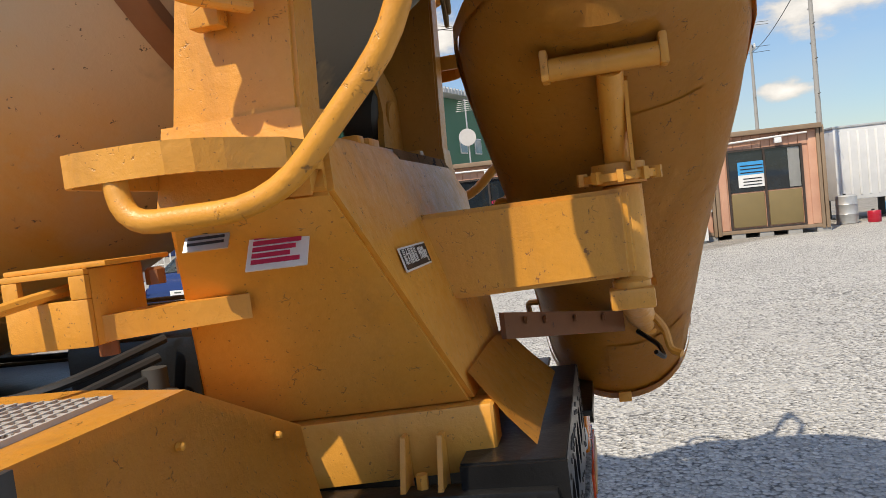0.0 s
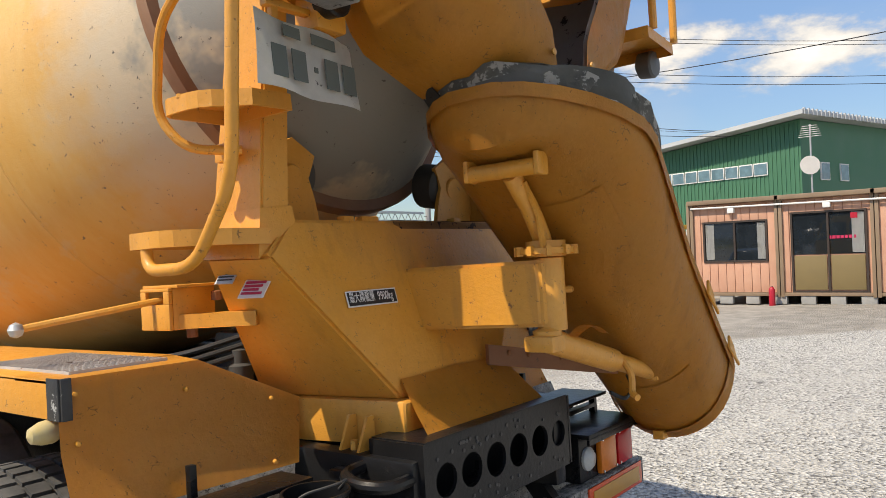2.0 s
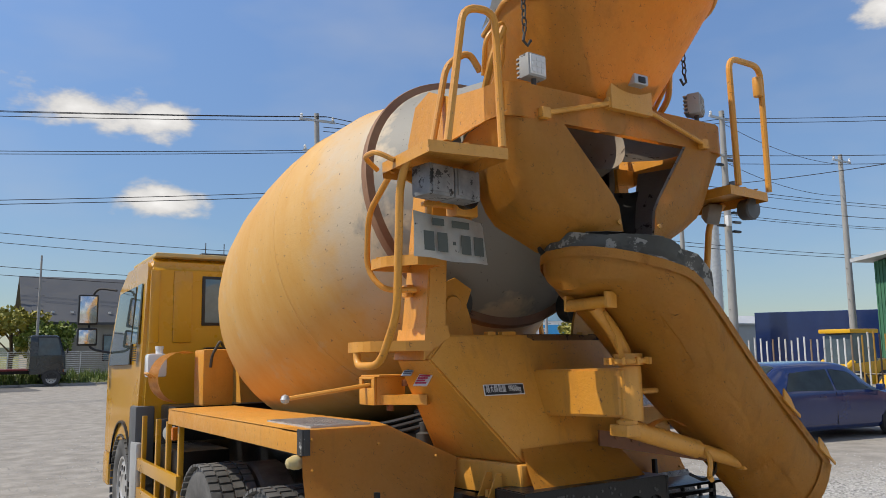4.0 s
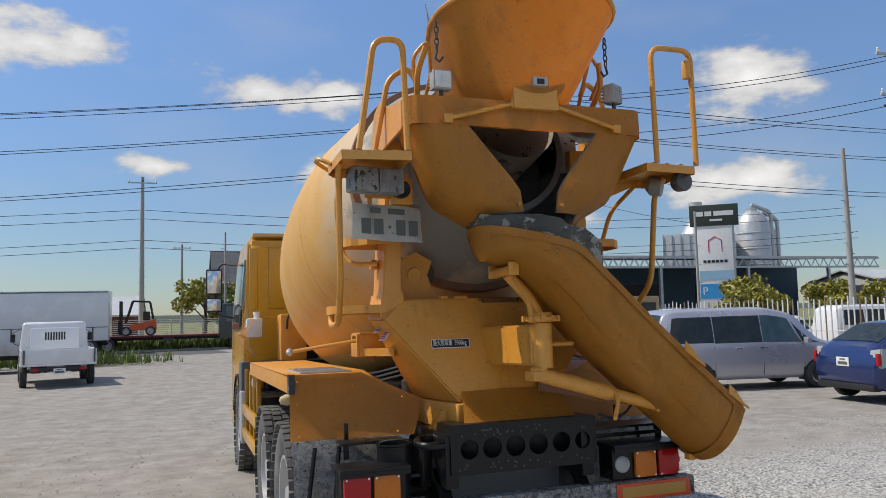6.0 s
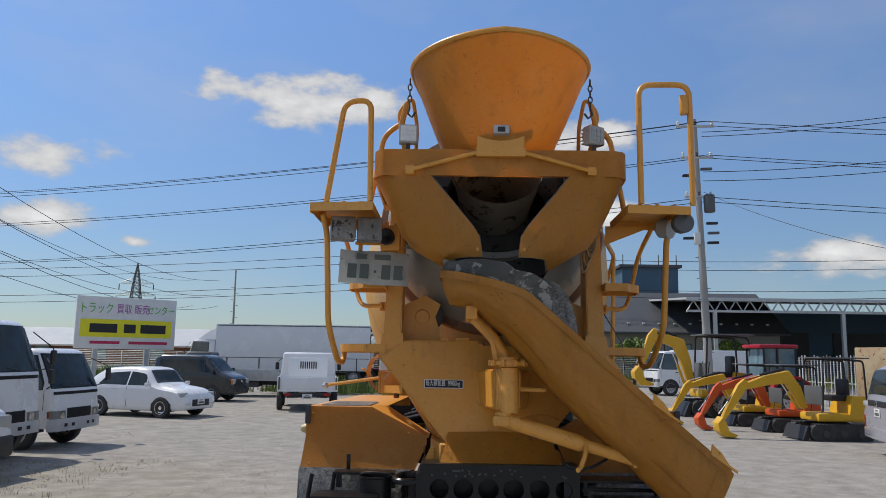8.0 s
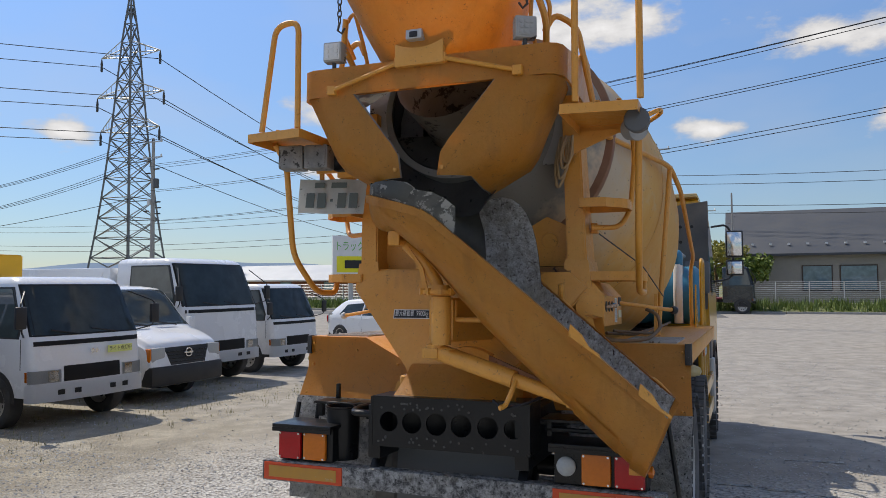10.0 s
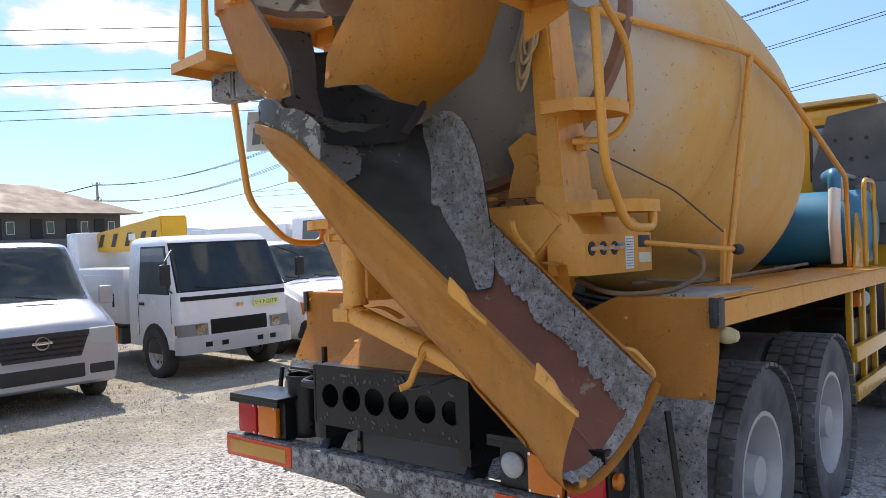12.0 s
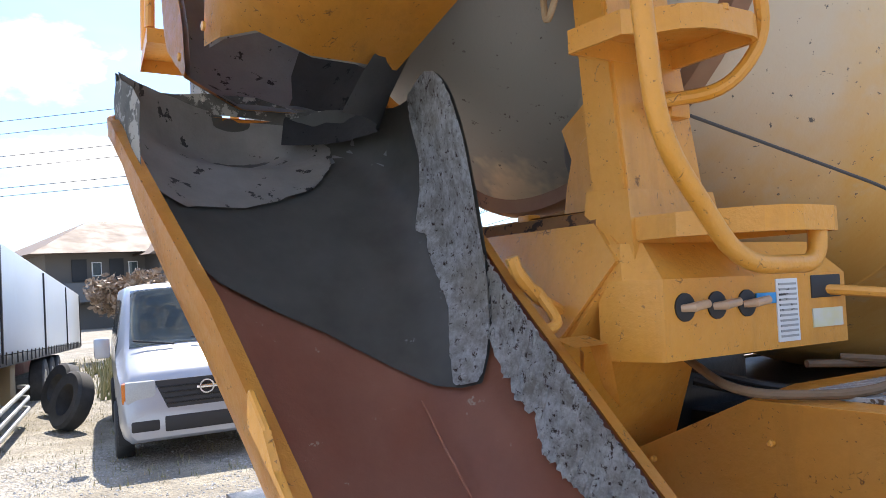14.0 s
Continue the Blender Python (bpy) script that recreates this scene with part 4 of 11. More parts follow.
def deck(s):
    y1 = 3.50 if s < 0 else 4.50
    ytop = 1.385
    bm = B()
    # top sheet, flat outside and sloping down towards the frame at its rear
    xo, xi = s * 1.245, s * 0.72
    box(bm, min(xo, xi), max(xo, xi), 0.95, y1, ytop - 0.012, ytop, 0.003)
    box(bm, min(xo, xo - s * 0.012), max(xo, xo - s * 0.012), 0.69, y1, ytop - 0.115, ytop - 0.002, 0.003)
    box(bm, min(xo, xi), max(xo, xi), y1 - 0.012, y1, ytop - 0.10, ytop - 0.012)
    d = tpart("deck", bm, label="orange wheel deck with worn paint")
    bm = B()
    hull(bm, [(xo, 0.69, ytop - 0.012), (s * 0.80, 0.66, ytop - 0.012), (s * 0.42, 0.62, 1.19), (s * 0.42, 0.95, 1.19), (s * 0.72, 0.95, ytop - 0.012), (xo, 0.95, ytop - 0.012)],
         [(xo, 0.69, ytop), (s * 0.80, 0.66, ytop), (s * 0.42, 0.62, 1.202), (s * 0.42, 0.95, 1.202), (s * 0.72, 0.95, ytop), (xo, 0.95, ytop)])
    part("deck_corner", bm, ORANGE, d)
    # rear panel, broken outwards at half height
    bm = B()
    up = [Vector((xo, 0.685, ytop - 0.002)), Vector((s * 0.80, 0.655, ytop - 0.002)), Vector((s * 0.43, 0.615, 1.20))]
    mid = [Vector((xo, 0.675, 1.175)), Vector((s * 0.80, 0.645, 1.165)), Vector((s * 0.43, 0.61, 1.155))]
    low = [Vector((s * 1.255, 0.585, 0.995)), Vector((s * 0.83, 0.555, 0.995)), Vector((s * 0.50, 0.545, 0.995))]
    sheet([up, mid, low], 0.008, bm)
    part("rear_panel", bm, ORANGE, d)
    for p in ((1.2, 0.672, 1.34), (1.2, 0.662, 1.2), (0.86, 0.645, 1.30), (1.2, 0.578, 1.02), (0.6, 0.545, 1.02), (0.55, 0.612, 1.22)):
        bm = B()
        lathe(bm, [(0.008, -0.008), (0.008, 0.003), (0.004, 0.006)], Matrix.Translation((s * p[0], p[1], p[2])) @ Matrix.Rotation(radians(90), 4, "X"), 8)
        part("panel_bolt", bm, ORANGE, d)
    # chequered mesh foot plate on the deck
    bm = B()
    x0_, x1_, yy0, yy1 = s * 0.84, s * 1.16, 0.78, 1.42
    a, b = min(x0_, x1_), max(x0_, x1_)
    for k in range(13):
        x = a + (b - a) * k / 12
        box(bm, x - 0.003, x + 0.003, yy0, yy1, ytop, ytop + 0.008)
    for k in range(24):
        y = yy0 + (yy1 - yy0) * k / 23
        box(bm, a, b, y - 0.003, y + 0.003, ytop, ytop + 0.010)
    part("foot_grating", bm, GRATING, d)
    # corner reflector and marker lamp
    bm = B()
    box(bm, xo - 0.006 if s < 0 else xo - 0.002, xo + 0.002 if s < 0 else xo + 0.006, 0.665, 0.735, ytop - 0.115, ytop + 0.005, 0.002)
    box(bm, min(xo, xo - s * 0.03), max(xo, xo - s * 0.03), 0.655, 0.668, ytop - 0.115, ytop + 0.005, 0.002)
    part("corner_guard", bm, paint("scuffed_black_guard", (0.02, 0.02, 0.02), (0.05, 0.05, 0.05), 0.5, (0.4, 0.4, 0.38), 0.62, 60, 10, 0.3), d)
    bm = B()
    lathe(bm, [(0.03, 0.0), (0.036, 0.02), (0.034, 0.045), (0.022, 0.075), (0.0001, 0.085)], along((s * 1.215, 0.76, 1.235), (s * 1.36, 0.76, 1.225)), 16)
    part("marker_lamp", bm, paint("dirty_marker_lens", (0.5, 0.43, 0.25), (0.45, 0.30, 0.04), 0.4, (0.2, 0.2, 0.18), 0.7, 40, 12, 0.1), d)
    # splash guard below
    bm = B()
    sheet([[Vector((s * 1.26, 0.57, 1.0)), Vector((s * 0.53, 0.53, 1.0))], [Vector((s * 1.25, 0.50, 0.86)), Vector((s * 0.6, 0.47, 0.86))], [Vector((s * 1.25, 0.47, 0.36)), Vector((s * 0.62, 0.45, 0.36))]], 0.008, bm)
    part("mud_flap", bm, CRUSTED_FLAP, d, "black mud flap splashed with concrete")
    bm = pipe([(s * 1.0, 0.40, 0.98), (s * 1.04, 0.38, 0.55), (s * 1.20, 0.38, 0.55), (s * 1.14, 0.40, 0.98)], 0.013, 0.05, 8)
    part("loop_step", bm, BLACK, d)
    bm = B()
    box(bm, s * 0.93 - 0.012, s * 0.93 + 0.012, 0.52, 0.545, 0.98, 1.09, 0.003)
    part("latch", bm, BLACK, d)


both(deck)

# wheels
for s in (-1, 1):
    for y in (1.32, 2.63):
        wheel(truck, s * 1.085, y, 0.515, 0.515, 0.27, s, 0.30, "wheel", 8, 0.13, RIM, 44, 46, DUSTY_RUBBER)
        wheel(truck, s * 0.77, y, 0.515, 0.515, 0.27, -s, 0.30, "wheel", 8, 0.05, RIM, 32, tyre_mat=DUSTY_RUBBER)
    wheel(truck, s * 1.06, 5.82, 0.515, 0.515, 0.28, s, 0.30, "wheel", 10, -0.02, RIM, 40, 40, DUSTY_RUBBER)
for y in (1.32, 2.63, 5.82):
    bm = B()
    rod(bm, (-0.9, y, 0.515), (0.9, y, 0.515), 0.07)
    lathe(bm, [(0.19, -0.12), (0.22, 0), (0.19, 0.12)], Matrix.Translation((0, y, 0.515)), 16)
    tpart("axle", bm, BLACK)

# side guards
def guard(s):
    bm = B()
    for z in (0.52, 0.78):
        box(bm, s * 1.2 - 0.02, s * 1.2 + 0.02, 3.30, 4.85, z, z + 0.11, 0.008)
    for y in (3.34, 3.75, 4.15, 4.75):
        box(bm, s * 1.17 - 0.025, s * 1.17 + 0.015, y, y + 0.05, 0.52, 1.27, 0.005)
    tpart("side_guard", bm, CAB_YELLOW)
    bm = B()
    box(bm, s * 0.95 - 0.2, s * 0.95 + 0.2, 3.5, 4.3, 0.55, 1.05, 0.03)
    tpart("battery_box", bm, BLACK)
    bm = B()
    lathe(bm, [(0.11, -0.2), (0.12, -0.18), (0.12, 0.18), (0.11, 0.2)], Matrix.Translation((s * 1.0, 4.55, 1.05)), 18)
    tpart("air_tank", bm, BLACK)
    bm = B()
    box(bm, s * 1.15 - 0.04, s * 1.15 + 0.04, 3.58, 3.64, 1.13, 1.23, 0.01)
    tpart("side_lamp", bm, LAMP_AMBER)
    bm = B()
    lathe(bm, [(0.055, -0.03), (0.06, 0.02), (0.0001, 0.035)], along((s * 1.15, 3.85, 1.17), (s * 1.3, 3.75, 1.17)), 18)
    tpart("work_lamp", bm, LAMP_WHITE)
    bm = B()
    box(bm, s * 1.2 - 0.03, s * 1.2 + 0.03, 4.85, 5.15, 0.45, 1.02, 0.02)
    tpart("fuel_tank", bm, GALV)


both(guard)

# rear frame: beam, side arms, wings, hopper
bm = B()
prof = [(-0.737, -0.17), (-0.73, -0.235), (-0.705, -0.275), (-0.65, -0.30), (-0.3, -0.302), (0.3, -0.302), (0.65, -0.30), (0.705, -0.275), (0.73, -0.235), (0.737, -0.17)]
sheet([[Vector((x, y, z)) for x, y in prof] for z in (2.735, 2.89)], 0.012, bm)
beam = tpart("hopper_beam", bm, label="orange beam round the back of the hopper frame")
part("beam_lip", sheet([[Vector((x, y, 2.737)), Vector((x * 0.93, y + 0.05, 2.741))] for x, y in prof], 0.006), ORANGE, beam)
for s in (-1, 1):
    bm = B()
    a, c = sorted((s * 0.725, s * 0.737))
    prism(bm, [(-0.168, 2.735), (-0.168, 2.89), (0.10, 2.93), (0.30, 3.02), (0.44, 2.98), (0.52, 2.80), (0.52, 2.70)], a, c, "x")
    part("side_arm", bm, ORANGE, beam)
    bm = B()
    a, c = sorted((s * 0.585, s * 0.722))
    box(bm, a, c, 0.36, 0.50, 2.70, 2.80, 0.006)
    part("arm_foot", bm, ORANGE, beam)
for s in (-1, 1):
    bm = B()
    tube(bm, [(s * 0.14, -0.325, 2.865), (s * 0.50, -0.325, 2.765)], 0.012, 8)
    for x, z in ((0.12, 2.87), (0.52, 2.76)):
        box(bm, s * x - 0.025, s * x + 0.025, -0.335, -0.30, z - 0.025, z + 0.025, 0.006)
    part("stop_lever", bm, ORANGE, beam)


def wing(s):
    top = [(0.40, -0.305), (0.58, -0.30), (0.69, -0.27), (0.728, -0.18), (0.70, 0.02), (0.62, 0.22)]
    mid = [(0.12, -0.335), (0.36, -0.33), (0.50, -0.28), (0.545, -0.16), (0.52, 0.02), (0.48, 0.18)]
    low = [(0.10, -0.335), (0.18, -0.32), (0.26, -0.26), (0.285, -0.14), (0.275, 0.0), (0.255, 0.10)]
    rows = []
    for k in range(9):
        t = k / 8
        a, b, u = (top, mid, t / 0.72) if t < 0.72 else (mid, low, (t - 0.72) / 0.28)
        z = 2.735 - (2.735 - 2.26) * t
        row = []
        for i, (p, q) in enumerate(zip(a, b)):
            x, y = p[0] * (1 - u) + q[0] * u, p[1] * (1 - u) + q[1] * u
            row.append(Vector((s * x, y, z - (0.05 * t if i > 2 else 0))))
        rows.append(row)
    bm = sheet(rows, 0.007)
    w = tpart("discharge_wing", bm, label="curved orange discharge guide plate", angle=60)
    inside = [[p + (Vector((0, 0.05, p.z)) - p).normalized() * 0.014 for p in row] for row in rows]
    part("wing_lining", sheet(inside, 0.003), DIRTY_METAL, w, "grey concrete-stained inner face", angle=60)
    for x, y, z in ((0.13, -0.34, 2.30), (0.22, -0.30, 2.29), (0.30, -0.31, 2.42)):
        bm = B()
        lathe(bm, [(0.012, 0), (0.012, 0.006), (0.006, 0.008)], Matrix.Translation((s * x, y, z)) @ Matrix.Rotation(radians(90), 4, "X"), 8)
        part("bolt_head", bm, ORANGE, w)


both(wing)
for s in (-1, 1):
    bm = B()
    prism(bm, [(s * 0.46, 2.42), (s * 0.575, 2.42), (s * 0.665, 2.80), (s * 0.665, 3.02), (s * 0.44, 3.02), (s * 0.505, 2.78)], 0.42, 0.428, "y")
    tpart("mouth_shield", bm, DIRTY_METAL)
# concrete-coated collecting plate under the drum's mouth, its dark colour deepening the shade there
rows = []
for k in range(7):
    t = k / 6
    w_, yc_, dp_, z_ = 0.56 - 0.34 * t, 0.34 - 0.20 * t, 0.10 + 0.02 * t, 2.62 - 0.52 * t
    rows.append([Vector((w_ * math.sin(a), yc_ + dp_ * (math.cos(a) - 1) * 1.6 + 0.02 * noise.noise(Vector((k, a * 3, 0))), z_)) for a in (radians(-88 + 176 * i / 14) for i in range(15))])
tpart("collecting_plate", sheet(rows, 0.006), MOUTH_SHADE_GREY, angle=60)
# plates added across the funnel's top beside the hopper to keep sun off the scoop
for s in (-1, 1):
    bm = sheet([[Vector((s * 0.29, -0.26, 2.87)), Vector((s * 0.50, -0.24, 2.845)), Vector((s * 0.715, -0.16, 2.80))], [Vector((s * 0.29, 0.10, 2.87)), Vector((s * 0.50, 0.12, 2.85)), Vector((s * 0.71, 0.14, 2.81))], [Vector((s * 0.31, 0.30, 2.95)), Vector((s * 0.50, 0.36, 2.93)), Vector((s * 0.68, 0.40, 2.86))]], 0.006)
    tpart("funnel_sun_block", bm, DIRTY_METAL, angle=60)
bm = B()
rows = []
N = 24
for k in range(7):
    t = k / 6
    z = 2.86 + (3.395 - 2.86) * t
    r = 0.285 + (0.525 - 0.285) * t ** 0.9
    yc = 0.0 + (-0.20) * t
    row = []
    for i in range(N + 1):
        a = math.pi + math.pi * i / N
        lift = 0.035 * t * (1 - abs(math.cos(a)))
        row.append(Vector((r * math.cos(a) * (1.0), yc + r * math.sin(a), z + lift)))
    front = [(r * 0.98, yc + 0.16), (r * 0.86, yc + 0.42)]
    row = [Vector((-front[1][0], front[1][1], z - 0.05)), Vector((-front[0][0], front[0][1], z))] + row + [Vector((front[0][0], front[0][1], z)), Vector((front[1][0], front[1][1], z - 0.05))]
    rows.append(row)
sheet(rows, 0.006, bm)
hopper = tpart("hopper", bm, label="orange charging hopper with a rolled rim", angle=50)
part("rim_bead", tube(B(), rows[-1], 0.014, 8), ORANGE, hopper)
for s in (-1, 1):
    bm = B()
    sheet([[Vector((s * 0.50, -0.03, 3.40)), Vector((s * 0.46, 0.22, 3.38))], [Vector((s * 0.53, -0.02, 3.55)), Vector((s * 0.47, 0.12, 3.47))]], 0.006, bm)
    part("splash_ear", bm, DIRTY_METAL, hopper)
bm = B()
lathe(bm, [(0.285, 0.0), (0.235, 0.35), (0.225, 0.62), (0.21, 0.62), (0.22, 0.3)], along((0, 0.02, 2.88), (0, 0.50, 2.66)), 32, caps=False)
part("feed_throat", bm, THROAT, hopper)
bm = B()
box(bm, -0.135, 0.135, -0.345, -0.305, 2.84, 3.06, 0.005)
tpart("camera_bracket", bm)
bm = B()
box(bm, -0.045, 0.045, -0.41, -0.345, 2.955, 3.005, 0.006)
cam_box = tpart("rear_view_camera", bm, GALV)
bm = B()
box(bm, -0.022, 0.022, -0.416, -0.409, 2.962, 2.992, 0.004)
part("camera_glass", bm, DARK, cam_box)


def hopper_stay(s):
    tpart("hopper_stay", pipe([(s * 0.55, 0.15, 2.86), (s * 0.60, -0.05, 3.10), (s * 0.56, -0.10, 3.24)], 0.018, 0.05, 8))
    tpart("hopper_stay", pipe([(s * 0.52, 0.18, 2.88), (s * 0.50, 0.0, 3.12), (s * 0.53, -0.06, 3.30), (s * 0.62, -0.03, 3.20), (s * 0.58, 0.05, 3.05)], 0.012, 0.05, 8))
    bm = B()
    for k in range(5):
        c = Vector((s * 0.535, -0.22, 3.33 - 0.035 * k))
        ring = [c + Vector((0.012 * math.cos(a) * (k % 2), 0.012 * math.cos(a) * (1 - k % 2), 0.022 * math.sin(a))) for a in (2 * math.pi * i / 8 for i in range(9))]
        tube(bm, ring, 0.004, 6)
    tube(bm, [(s * 0.535, -0.22, 3.17), (s * 0.545, -0.22, 3.13), (s * 0.52, -0.22, 3.11), (s * 0.50, -0.22, 3.14)], 0.007, 6)
    tpart("safety_chain", bm, STEEL_DARK)


both(hopper_stay)


def flood(x, y, z, yaw, tilt, m_):
    q = pose(x, y, z, tilt, 0, yaw)
    bm = B()
    box(bm, -0.055, 0.055, -0.03, 0.035, -0.055, 0.055, 0.01, m=q)
    for k in range(5):
        box(bm, -0.05, 0.05, 0.035, 0.055, -0.045 + k * 0.021, -0.037 + k * 0.021, m=q)
    f = tpart("flood_lamp", bm, DIRTY_METAL)
    bm = B()
    box(bm, -0.045, 0.045, -0.034, -0.03, -0.045, 0.045, 0.001, m=q)
    for i in range(3):
        for j in range(3):
            box(bm, -0.038 + i * 0.027, -0.018 + i * 0.027, -0.038, -0.033, -0.038 + j * 0.027, -0.018 + j * 0.027, 0.002, m=q)
    part("led_lens", bm, m_, f)
    bm = B()
    rod(bm, q @ Vector((0, 0, -0.055)), q @ Vector((0, 0.0, -0.09)), 0.012, 8)
    part("lamp_stud", bm, STEEL_DARK, f)


flood(-0.535, -0.27, 2.985, 4, 0, PAPER)
flood(0.545, -0.27, 2.985, 30, 0, DIRTY_METAL)


# platforms, ladders, rails
def platform(s):
    bm = B()
    z = 2.575
    q = [(s * 0.725, -0.31), (s * 1.09, -0.27), (s * 1.09, 0.14), (s * 1.04, 0.21), (s * 0.725, 0.21)]
    prism(bm, q, z, z + 0.008, "z")
    for a, b in zip(q, q[1:] + q[:1]):
        a, b = Vector((*a, z)), Vector((*b, z))
        d = (b - a).normalized()
        nrm = Vector((-d.y, d.x, 0)) * 0.004
        hull(bm, [a - nrm, b - nrm, b + nrm, a + nrm], [p + Vector((0, 0, -0.05)) for p in (a - nrm, b - nrm, b + nrm, a + nrm)])
    bmesh.ops.remove_doubles(bm, verts=bm.verts, dist=0.009)
    pl = tpart("platform", bm, label="small orange maintenance platform")
    for i in range(3):
        for j in range(5):
            bm = B()
            lathe(bm, [(0.012, 0.0), (0.012, 0.004)], Matrix.Translation((s * (0.8 + 0.1 * i), -0.26 + 0.1 * j, z + 0.008)), 8)
            part("tread_stud", bm, ORANGE, pl)
    bm = B()
    prism(bm, [(s * 0.69, 2.42), (s * 0.69, 2.545), (s * 0.98, 2.545), (s * 0.72, 2.44)], 0.19, 0.202, "y")
    part("platform_bracket", bm, ORANGE, pl)
    # grab rails over the platform
    if s > 0:
        part("guard_rail", pipe([(0.80, -0.30, 2.58), (0.80, -0.30, 3.29), (1.10, -0.28, 3.30), (1.10, -0.27, 2.58)], 0.017, 0.08), ORANGE, pl)
        bm = B()
        lathe(bm, [(0.024, 0), (0.026, 0.01), (0.026, 0.10), (0.024, 0.11)], Matrix.Translation((1.065, -0.28, 3.12)), 14)
        part("handle_sleeve", bm, ORANGE, pl)
    else:
        part("guard_rail", pipe([(-1.0, -0.27, 2.58), (-0.91, -0.28, 3.18), (-0.755, -0.29, 3.19), (-0.745, -0.30, 2.58)], 0.017, 0.10), ORANGE, pl)
    part("guard_rail", pipe([(s * 0.82, 0.19, 2.58), (s * 0.72, 0.16, 3.12), (s * 0.60, 0.14, 3.20), (s * 0.55, 0.12, 3.10)], 0.017, 0.10), ORANGE, pl)
    part("grab_handle", pipe([(s * 1.09, 0.02, 2.56), (s * 1.16, 0.06, 2.60), (s * 1.15, 0.20, 2.61), (s * 1.06, 0.24, 2.57)], 0.012, 0.05, 8), ORANGE, pl)


both(platform)


def ladder(s):
    back = -0.045 if s < 0 else 0.0

    def step(z, xo):
        bm = B()
        dy = (-0.13 if z > 2 else 0.0) + back * 0.5
        q = [(s * 0.70, 0.41 + dy), (s * 0.84, 0.42 + dy), (s * (xo - 0.07), 0.475 + dy), (s * (xo - 0.03), 0.505 + dy), (s * (xo - 0.008), 0.54 + dy), (s * xo, 0.58 + dy), (s * xo, 0.68 + dy), (s * (xo - 0.01), 0.705 + dy), (s * (xo - 0.035), 0.72 + dy), (s * 0.70, 0.72 + dy)]
        prism(bm, q, z, z + 0.006, "z")
        for a, b in zip(q, q[1:] + q[:1]):
            a, b = Vector((*a, z + 0.006)), Vector((*b, z + 0.006))
            d = (b - a).normalized()
            nrm = Vector((-d.y, d.x, 0)) * 0.005
            hull(bm, [a - nrm, b - nrm, b + nrm, a + nrm], [p + Vector((0, 0, -0.05)) for p in (a - nrm, b - nrm, b + nrm, a + nrm)])
        bmesh.ops.remove_doubles(bm, verts=bm.verts, dist=0.006)
        return bm

    def studs(z, owner):
        for i in range(4):
            bm = B()
            lathe(bm, [(0.014, -0.002), (0.014, 0.010)], Matrix.Translation((s * (0.76 + 0.06 * i), (0.47 if z > 2 else 0.60), z)), 8)
            part("tread_stud", bm, ORANGE, owner)
    lad = tpart("ladder_step", step(1.79, 1.01), label="orange folded steel step")
    studs(1.79, lad)
    studs(2.19, part("ladder_step", step(2.19, 0.945), ORANGE, lad))
    # bent grab rail in front of the steps
    pts = [(s * 1.06, 0.0, 2.56), (s * 1.045, 0.10, 2.46), (s * 1.03, 0.17, 1.90), (s * 1.0, 0.40, 1.68), (s * 1.0, 0.64, 1.68), (s * 0.99, 0.66, 1.79)]
    part("grab_rail", pipe([(x, y + back, z) for x, y, z in pts], 0.0185, 0.09, 12), ORANGE, lad)
    part("grab_rail", pipe([(s * 1.0, 0.20, 2.57), (s * 0.97, 0.52, 2.42), (s * 0.93, 0.62, 2.16), (s * 0.88, 0.55, 2.05), (s * 0.73, 0.47, 2.05)], 0.015, 0.09, 10), ORANGE, lad)
    bm = B()
    box(bm, s * 0.735 - 0.02, s * 0.735 + 0.02, 0.52, 0.58, 2.02, 2.08, 0.005)
    part("rail_clip", bm, ORANGE, lad)


both(ladder)

# number plate hanging under the platform, with lamps and brackets
PL = pose(-0.755, 0.10, 2.25, 84, 2, 4)
bm = B()
rows = []
for j in range(5):
    rows.append([PL @ Vector((-0.2125 + 0.425 * i / 10, -0.105 + 0.21 * j / 4, 0.012 * math.sin(i * 0.9 + j * 0.5) - 0.014 * (i / 10) ** 2)) for i in range(11)])
sheet(rows, 0.003, bm)
plate = tpart("number_plate", bm, paint("dusty_plate", (0.64, 0.65, 0.61), (0.48, 0.49, 0.46), 0.6, (0.12, 0.12, 0.11), 0.63, 40, 9, 0.2), label="dented dusty number plate with unreadable marks")
for span in ((-0.160, -0.105, -0.072, 0.018), (-0.085, -0.030, -0.072, 0.018), (0.048, 0.103, -0.072, 0.018), (0.123, 0.178, -0.072, 0.018), (0.0, 0.016, -0.034, -0.018), (-0.11, -0.045, 0.05, 0.083), (0.0, 0.10, 0.05, 0.083)):
    bars([span], PL @ Matrix.Translation((0, 0, 0.010)), INK_GREEN, "plate_bar", plate)
for x, y, z, yaw in ((-0.93, -0.05, 2.47, 12), (-0.775, -0.02, 2.47, 8)):
    q = pose(x, y, z, 0, 0, yaw)
    bm = B()
    box(bm, -0.075, 0.075, -0.05, 0.07, -0.075, 0.065, 0.015, m=q)
    lamp = tpart("work_light", bm, LAMP_CRUST, label="square work light crusted with concrete")
    bm = B()
    box(bm, -0.062, 0.062, -0.056, -0.05, -0.06, 0.052, 0.002, m=q)
    part("lens", bm, LAMP_CRUST, lamp)
for z0_, z1_ in ((2.33, 2.36), (2.40, 2.42)):
    tpart("plate_bracket", box(B(), -0.88, -0.62, 0.13, 0.16, z0_, z1_, 0.004))
for x in (-0.86, -0.70, -0.64):
    tpart("bracket_strap", box(B(), x, x + 0.025, 0.135, 0.155, 2.30, 2.55, 0.003))
